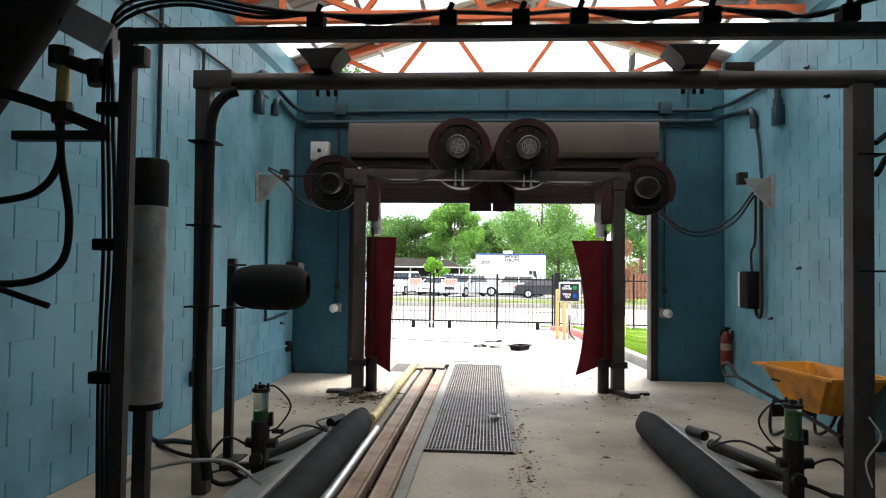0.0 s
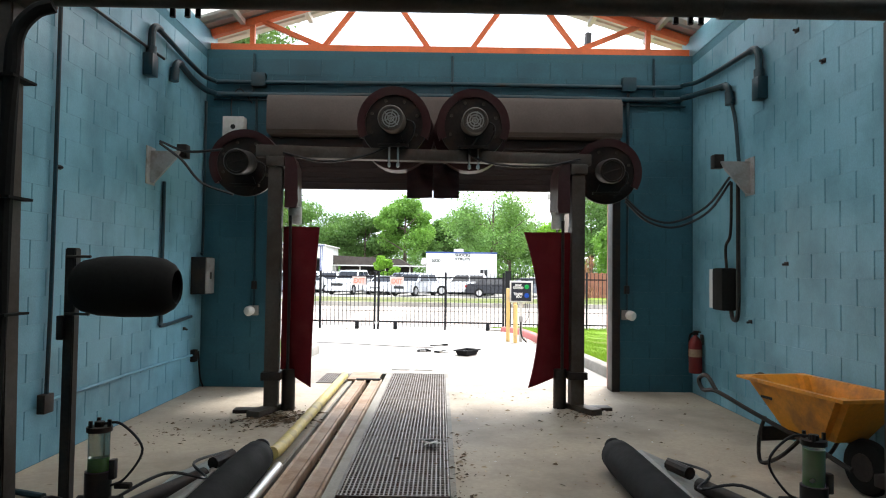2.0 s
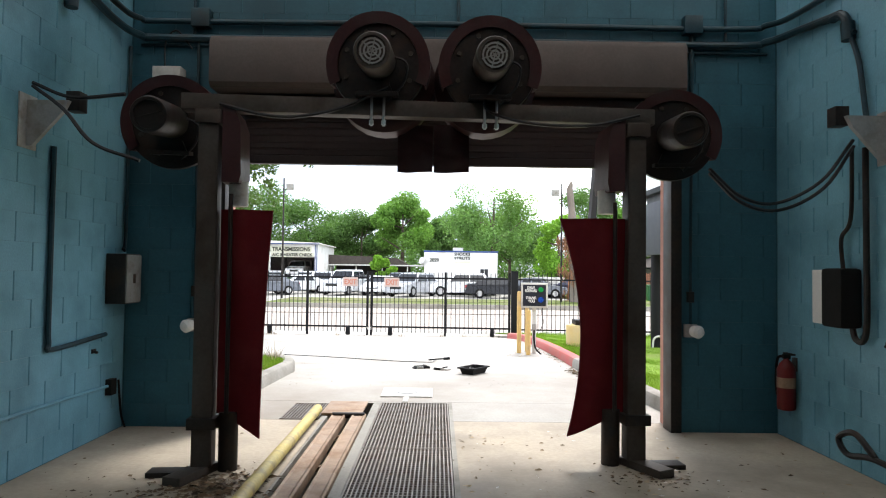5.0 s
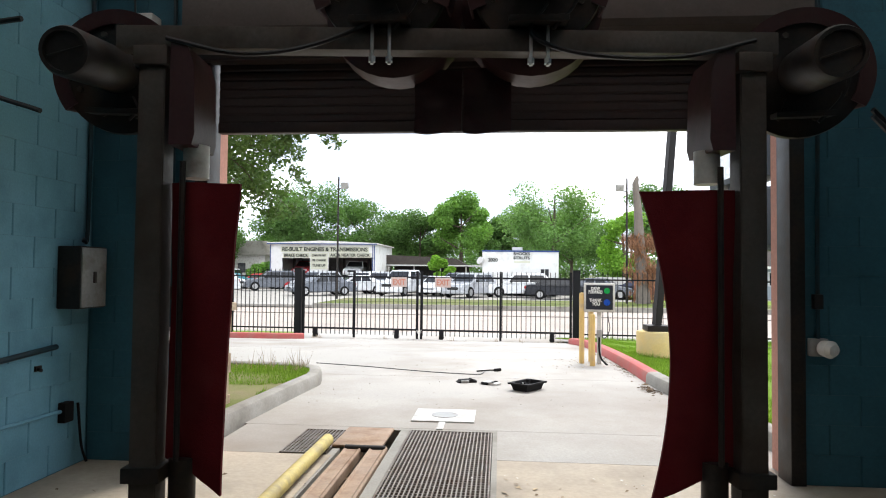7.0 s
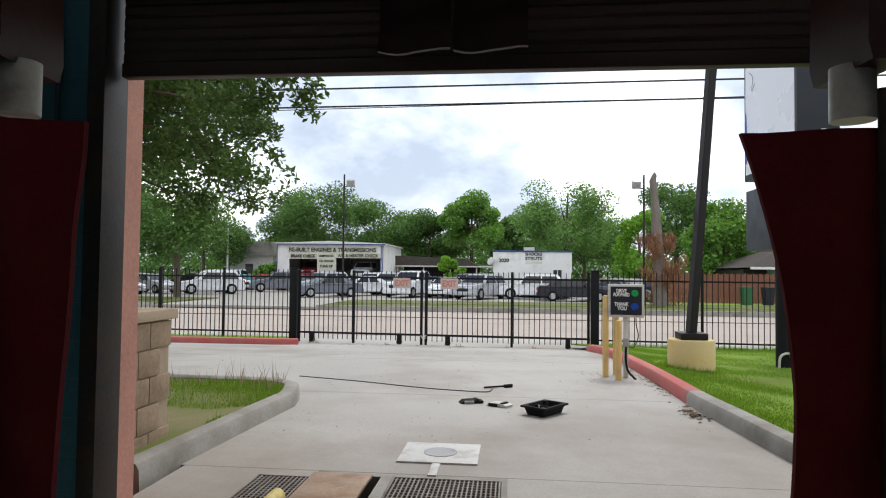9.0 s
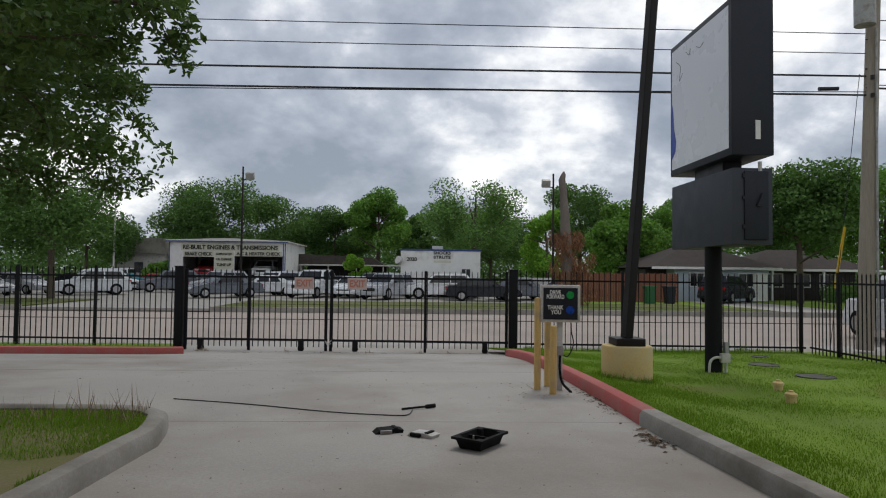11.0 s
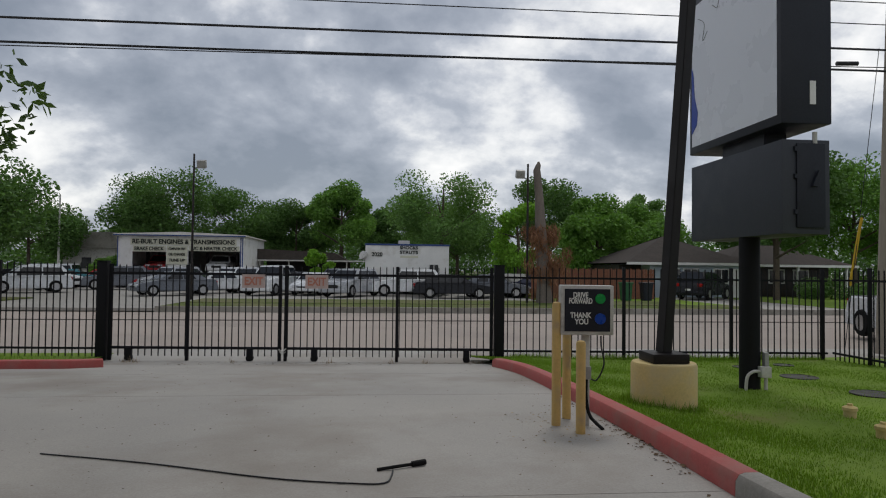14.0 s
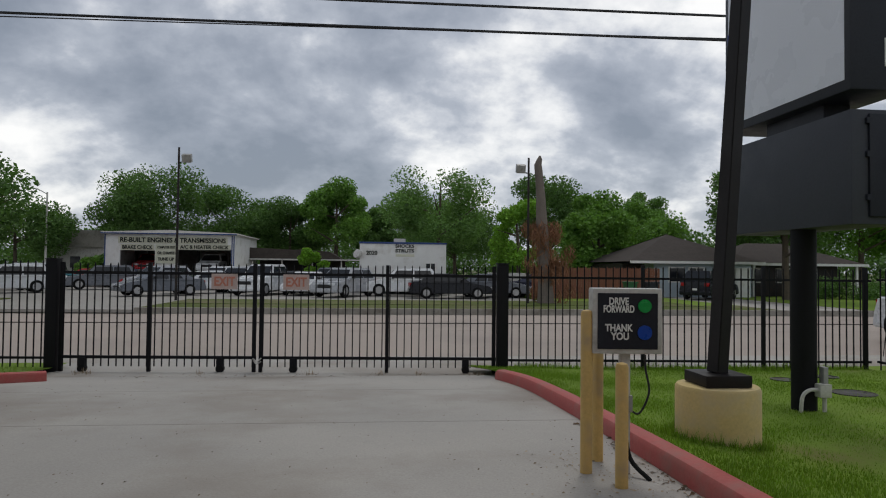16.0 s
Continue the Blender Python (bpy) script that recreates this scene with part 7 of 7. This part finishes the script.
for x in (3.9, 7.6, 11.2):
    part("porch_post", box(BM(), x, x + 0.14, 1.1, 1.24, 0, 2.28), M_WHITE, hs)

pf = thing("plank_fence", "red-brown wooden plank fence with uneven boards", "fence", (8.9, 48.6, FAR))
part("rail", box(BM(), 0, 7.6, 0.03, 0.09, 0.5, 0.6), M_PLANK, pf)
part("rail", box(BM(), 0, 7.6, 0.03, 0.09, 1.5, 1.6), M_PLANK, pf)
pk = BM()
prism(pk, [(-0.07, 0.02), (0.07, 0.02), (0.07, 1.82), (0.04, 1.88), (-0.04, 1.88), (-0.07, 1.82)], 0, 0.025)
p0 = part("plank", pk, M_PLANK, pf, smooth=False)
p0.location = (0.08, 0, 0)
for i in range(1, 49):
    piece("plank", p0.data, pf, (0.08 + 0.155 * i, 0, 0.03 * math.sin(i * 2.3)))
for x, m1, lab in ((13.9, M_DULLGREEN, "green wheeled bin on the lawn"), (15.1, M_SIGNBLK, "black wheeled bin by the house")):
    t = thing("wheelie_bin", lab, "bin", (x, 46.5, FAR + 0.1), group="wheeled bins")
    part("bin_body", tub(BM(), (-0.24, 0.24, -0.26, 0.26, 0.0), (-0.30, 0.30, -0.33, 0.33, 0.95), 0.01), m1, t)
    part("lid", box(BM(), -0.33, 0.33, -0.36, 0.36, 0.96, 1.03, 0.02), m1, t)


# ---- parked vehicles ----
def paint(name, col):
    return mat(name, col, 0.28, 0.15, var=0.06, scale=1.5, bump=0)


P_WHITE, P_SILVER, P_GREY = paint("white_car_paint", (0.68, 0.69, 0.70)), paint("silver_car_paint", (0.40, 0.41, 0.43)), paint("grey_car_paint", (0.14, 0.15, 0.17))
P_BLACK, P_RED, P_TEAL, P_DKBLUE = paint("black_car_paint", (0.015, 0.016, 0.02)), paint("red_car_paint", (0.36, 0.02, 0.025)), paint("teal_car_paint", (0.04, 0.18, 0.22)), paint("dark_blue_car_paint", (0.025, 0.03, 0.06))
M_LAMP = mat("headlamp_glass", (0.6, 0.62, 0.65), 0.12, bump=0)
M_TAIL = mat("tail_lamp_red", (0.35, 0.01, 0.01), 0.2, bump=0)
M_TRIMBLK = mat("black_car_trim", (0.02, 0.02, 0.02), 0.5)
SHAPES = {
    # lower body top line and cabin line, along the length from nose to tail (x, z)
    "sedan": (4.7, 1.8, [(0, .55), (.15, .72), (1.3, .92), (3.7, .98), (4.6, .95), (4.7, .6)], [(1.25, .92), (1.95, 1.40), (3.2, 1.42), (4.05, .98)]),
    "suv": (4.6, 1.85, [(0, .6), (.12, .88), (1.2, 1.02), (4.5, 1.08), (4.6, .6)], [(1.15, 1.02), (1.85, 1.66), (4.0, 1.70), (4.5, 1.08)]),
    "pickup": (5.6, 1.95, [(0, .7), (.1, 1.0), (1.5, 1.12), (5.5, 1.12), (5.6, .7)], [(1.5, 1.12), (2.1, 1.82), (3.7, 1.85), (3.95, 1.12)]),
    "van": (5.0, 1.95, [(0, .6), (.15, .95), (.9, 1.12), (4.95, 1.15), (5.0, .6)], [(.85, 1.12), (1.6, 1.78), (4.8, 1.82), (4.95, 1.15)]),
}


def car(kind, x, y, turn, material, label, z=FAR + 0.03):
    L, Wd, low, cab = SHAPES[kind]
    t = thing("pickup_truck" if kind == "pickup" else "car", label, "pickup" if kind == "pickup" else "car", (x, y, z))
    t.rotation_euler = (0, 0, radians(turn))
    o = -L / 2
    hw = Wd / 2
    wr = 0.33 if kind in ("sedan",) else 0.38
    ax = (0.85, L - 0.95)

    def shell(b, prof, zb, tw, tz):
        # side outline pushed across, narrowed towards the top
        pts = [(o + u, v) for u, v in prof]
        outline = [(pts[0][0], zb)] + pts + [(pts[-1][0], zb)]
        zmax = max(v for _, v in outline)
        f = lambda v: hw * (1 - tw * max(0, (v - tz)) / max(0.01, zmax - tz))
        a = [b.verts.new((u, -f(v), v)) for u, v in outline]
        c = [b.verts.new((u, f(v), v)) for u, v in outline]
        b.faces.new(a)
        b.faces.new(c[::-1])
        n = len(a)
        for i in range(n):
            b.faces.new((a[(i + 1) % n], a[i], c[i], c[(i + 1) % n]))
        return b

    b = shell(BM(), low, 0.28, 0.10, 0.6)
    bmesh.ops.bevel(b, geom=list(b.edges), offset=0.05, segments=2, affect="EDGES")
    body = part("body", b, material, t)
    b = shell(BM(), cab, cab[0][1] - 0.05, 0.26, cab[0][1])
    bmesh.ops.bevel(b, geom=list(b.edges), offset=0.04, segments=2, affect="EDGES")
    part("cabin", b, material, t)
    zc, zt = cab[0][1], cab[1][1]
    for s in (-1, 1):
        # side glass, one pane a door
        u0, u1 = o + cab[1][0], o + cab[2][0]
        um = (u0 + u1) / 2
        for a0, a1, e0, e1 in ((u0 - 0.30, um - 0.04, u0 + 0.06, um - 0.04), (um + 0.04, u1 + 0.15, um + 0.04, u1 - 0.08)):
            q = BM()
            y0_, y1_ = s * (hw * 0.965 + 0.012), s * (hw * 0.79 + 0.012)
            v = [q.verts.new(p) for p in ((a0, y0_, zc + 0.06), (a1, y0_, zc + 0.06), (e1, y1_, zt - 0.10), (e0, y1_, zt - 0.10))]
            w_ = [q.verts.new((p.co.x, p.co.y - s * 0.02, p.co.z)) for p in v]
            q.faces.new(v)
            q.faces.new(w_[::-1])
            for i in range(4):
                q.faces.new((v[i], v[(i + 1) % 4], w_[(i + 1) % 4], w_[i]))
            part("side_window", q, M_GLASS, t, smooth=False)
    for (ua, za), (ub, zb), nm in ((cab[0], cab[1], "windscreen"), (cab[3], cab[2], "rear_window")):
        q = BM()
        d = -0.02 if nm == "windscreen" else 0.02
        pa, pb = Vector((o + ua, 0, za)).lerp(Vector((o + ub, 0, zb)), 0.12), Vector((o + ua, 0, za)).lerp(Vector((o + ub, 0, zb)), 0.88)
        v = [q.verts.new(p) for p in ((pa.x + d, -hw * 0.86, pa.z), (pa.x + d, hw * 0.86, pa.z), (pb.x + d, hw * 0.70, pb.z), (pb.x + d, -hw * 0.70, pb.z))]
        w_ = [q.verts.new((p.co.x - d, p.co.y, p.co.z)) for p in v]
        q.faces.new(v)
        q.faces.new(w_[::-1])
        for i in range(4):
            q.faces.new((v[i], v[(i + 1) % 4], w_[(i + 1) % 4], w_[i]))
        part(nm, q, M_GLASS, t, smooth=False)
    for s in (-1, 1):
        for u in ax:
            q = BM()
            rings(q, [(-0.11, wr * 0.7), (-0.11, wr * 0.95), (-0.08, wr), (0.08, wr), (0.11, wr * 0.95), (0.11, wr * 0.7)], (o + u, s * (hw - 0.10), wr), (0, 1, 0), 20)
            w_ = part("wheel", q, M_TYRE, t)
            part("rim", cyl(BM(), (o + u, s * (hw - 0.10) - 0.12, wr), (o + u, s * (hw - 0.10) + 0.12, wr), wr * 0.6, 14), M_RIM, w_)
        part("headlight", box(BM(), o - 0.01, o + 0.22, s * (hw - 0.42) - 0.16, s * (hw - 0.42) + 0.22, low[1][1] - 0.20, low[1][1] - 0.05, 0.02), M_LAMP, t)
        part("tail_light", box(BM(), o + L - 0.18, o + L + 0.005, s * (hw - 0.24) - 0.12, s * (hw - 0.24) + 0.13, low[-2][1] - 0.28, low[-2][1] - 0.08, 0.02), M_TAIL, t)
        part("mirror", box(BM(), o + cab[0][0] + 0.45, o + cab[0][0] + 0.58, s * (hw + 0.02) - 0.09, s * (hw + 0.02) + 0.09, zc + 0.05, zc + 0.18, 0.02), M_TRIMBLK, t)
    part("grille", box(BM(), o - 0.012, o + 0.1, -hw * 0.45, hw * 0.45, low[1][1] - 0.34, low[1][1] - 0.14, 0.01), M_TRIMBLK, t)
    part("front_bumper", box(BM(), o - 0.04, o + 0.2, -hw * 0.95, hw * 0.95, 0.30, 0.50, 0.04), material, t)
    part("rear_bumper", box(BM(), o + L - 0.2, o + L + 0.04, -hw * 0.95, hw * 0.95, 0.32, 0.55, 0.04), material, t)
    part("licence_plate", box(BM(), o + L + 0.035, o + L + 0.05, -0.16, 0.16, 0.56, 0.68), M_WHITE, t)
    if kind == "pickup":
        part("cargo_bed", box(BM(), o + 4.0, o + L - 0.12, -hw * 0.82, hw * 0.82, 1.10, 1.135), M_TRIMBLK, t, "black bed floor")
    return t


Y0 = 49.5
car("suv", 1.7, 52.2, 0, P_WHITE, "white crossover parked in the lot")
car("sedan", 4.3, Y0, 180, P_BLACK, "black saloon parked facing the road edge")
car("sedan", 7.2, 51.4, 160, P_GREY, "dark grey saloon with its bonnet toward the trees")
car("suv", -1.75, 50.9, 62, P_SILVER, "silver crossover facing the road at an angle")
car("pickup", -6.6, 53.0, 72, P_WHITE, "white pickup facing the road")
car("sedan", -4.2, 53.2, 78, P_WHITE, "white saloon facing the road")
car("sedan", -12.2, 50.6, 38, P_GREY, "grey saloon parked across the lot")
car("suv", -9.0, 57.0, 80, P_SILVER, "silver crossover near the open bay")
car("suv", -14.5, 58.0, 60, P_SILVER, "silver crossover in the lot")
car("sedan", -15.8, 61.0, 20, P_RED, "dark red saloon before the shop")
car("van", -27.0, 66.5, 0, P_WHITE, "white van beyond the lot")
car("sedan", -24.5, 57.5, 190, P_BLACK, "black saloon at the lot edge")
car("sedan", -22.4, 66.0, 10, P_RED, "red car with a pale roof in the lot")
car("sedan", -24.6, 64.4, 15, P_TEAL, "teal saloon in the lot")
car("sedan", -27.0, 50.0, 150, P_SILVER, "silver saloon at the lot edge")
car("suv", -31.5, 52.0, 170, P_SILVER, "silver crossover down the street")
car("suv", -36.0, 56.0, 10, P_WHITE, "white crossover down the street")
car("sedan", -33.0, 62.0, 10, P_GREY, "grey saloon down the street")
car("sedan", -26.5, 53.5, 160, P_SILVER, "silver saloon at the lot edge near the tree")
car("suv", -24.4, 61.5, 170, P_WHITE, "white crossover by the lot entrance")
car("sedan", -10.6, 54.5, 30, P_WHITE, "white saloon behind the grey one")
car("sedan", 10.6, 52.5, 170, P_DKBLUE, "dark blue saloon by the plank fence")
car("suv", 19.9, 49.3, 222, P_BLACK, "black crossover parked in the house drive", FAR + 0.08)
car("pickup", 14.3, 25.6, 80, P_WHITE, "white pickup waiting on the road edge", -0.37)
for kind, x, y, turn, m1, lab in (("sedan", 2.6, 55.0, 150, P_BLACK, "black saloon nosed into the row"), ("suv", -3.0, 57.5, 75, P_GREY, "dark grey crossover in the second row"), ("pickup", -7.6, 60.5, 85, P_SILVER, "silver pickup in the second row"), ("sedan", -5.4, 58.5, 100, P_BLACK, "black saloon in the second row"), ("suv", -11.3, 62.0, 70, P_WHITE, "white crossover before the open bay"), ("suv", -19.0, 60.0, 25, P_GREY, "grey crossover in the lot entrance"), ("suv", -21.6, 53.0, 35, P_WHITE, "white crossover facing the lot entrance"), ("sedan", -18.4, 64.5, 170, P_DKBLUE, "dark blue saloon before the shop")):
    car(kind, x, y, turn, m1, lab)
for x, z, m1, lab in ((-19.4, 1.05, P_RED, "red truck raised on a shop lift"), (-14.2, 1.1, P_WHITE, "white car raised on a shop lift")):
    car("suv", x, 71.5, 90, m1, lab, FAR + z)
    lf = thing("car_lift", "dark two-post lift inside the shop", "car lift", (x, 71.5, FAR), group="car lifts")
    part("post", box(BM(), -1.4, -1.2, -0.15, 0.15, 0, 3.0), M_DARKST, lf)
    part("post", box(BM(), 1.2, 1.4, -0.15, 0.15, 0, 3.0), M_DARKST, lf)
    part("arm", box(BM(), -1.3, 1.3, -0.6, 0.6, z + 0.05, z + 0.30), M_DARKST, lf)
bt = thing("boat_trailer", "pale covered trailer at the edge of the lot", "trailer", (8.3, 53.0, FAR))
part("box_body", box(BM(), -1.1, 1.1, -0.9, 0.9, 0.55, 1.5, 0.05), M_GAUGE, bt)
for s in (-1, 1):
    part("wheel", cyl(BM(), (0, s * 0.92 - 0.1, 0.32), (0, s * 0.92 + 0.1, 0.32), 0.32, 18), M_TYRE, bt)

# ---- wall pieces ----
def block_mesh(l, h, material):
    """One painted block face with chamfered edges; its back sinks into the wall."""
    b = BM()
    c = 0.005
    o_ = [(-l / 2, 0), (l / 2, 0), (l / 2, h), (-l / 2, h)]
    i_ = [(-l / 2 + c, 0.0004), (l / 2 - c, 0.0004), (l / 2 - c, h - 0.0004), (-l / 2 + c, h - 0.0004)]
    back = [b.verts.new((0.012, u, v)) for u, v in o_]
    mid = [b.verts.new((0.004, u, v)) for u, v in o_]
    top = [b.verts.new((0.0, u, v)) for u, v in i_]
    for p, q in ((back, mid), (mid, top)):
        for k in range(4):
            b.faces.new((p[k], p[(k + 1) % 4], q[(k + 1) % 4], q[k]))
    b.faces.new(top)
    bmesh.ops.recalc_face_normals(b, faces=b.faces)
    me = bpy.data.meshes.new("block")
    b.to_mesh(me)
    b.free()
    me.materials.append(material)
    return me


BLK_L, BLK_H, GAP = 0.4064, 0.2032, 0.0065
FULL = block_mesh(BLK_L - GAP, BLK_H - 0.0006, M_BLUE)
HALF = block_mesh(BLK_L / 2 - GAP, BLK_H - 0.0006, M_BLUE)


def lay_blocks(wall, x, face, y_near):
    """Running bond on a side wall: blocks past y_near are pieces, those behind it one joined rest."""
    rs = random.Random(int(x * 10) + 99)
    V, F = [], []
    for j in range(int(TOP / BLK_H)):
        z = j * BLK_H + 0.004
        y = YW - (BLK_L / 2 if j % 2 else BLK_L) / 2 - 0.004
        first = j % 2 == 1
        while y > YB + 0.3:
            l = BLK_L / 2 if first else BLK_L
            off = rs.uniform(-0.0008, 0.0008)
            me = HALF if first else FULL
            if y > y_near:
                ob = piece("block", me, wall, (x + off, y, z), 0.0 if face < 0 else math.pi)
            else:
                i = len(V)
                s = 1 if face < 0 else -1
                V += [(x + off + s * v.co.x, y + v.co.y, z + v.co.z) for v in me.vertices]
                F += [tuple(i + k for k in p.vertices) for p in me.polygons]
            y -= (BLK_L / 2 + l / 2) if first else BLK_L
            first = False
    rest = new("block_rest", mesh_from("block_rest", V, F, M_BLUE))
    rest.parent = wall
    rest["kind"] = "stuff"


lay_blocks(wall_left, XL, 1, 3.5)
lay_blocks(wall_right, XR, -1, 3.5)
# exit wall blocks, under grime and darkened in colour for their unlit face
for j in range(int(TOP / BLK_H)):
    z = j * BLK_H + 0.004
    for x0_, x1_ in (((XL, DL), (DR, XR)) if z < DH else ((XL, XR),)):
        x = x0_ - (BLK_L / 2 if j % 2 else 0)
        while x < x1_ - 0.02:
            a, c = max(x, x0_) + 0.003, min(x + BLK_L, x1_) - 0.003
            if c - a > 0.03:
                h = 0.2026
                V = [(a, YW + 0.012, z), (c, YW + 0.012, z), (c, YW + 0.012, z + h), (a, YW + 0.012, z + h), (a + 0.004, YW, z + 0.0005), (c - 0.004, YW, z + 0.0005), (c - 0.004, YW, z + h - 0.0005), (a + 0.004, YW, z + h - 0.0005)]
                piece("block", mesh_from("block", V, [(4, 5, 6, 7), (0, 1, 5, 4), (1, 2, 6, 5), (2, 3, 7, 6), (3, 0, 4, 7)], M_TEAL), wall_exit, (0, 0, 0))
            x += BLK_L
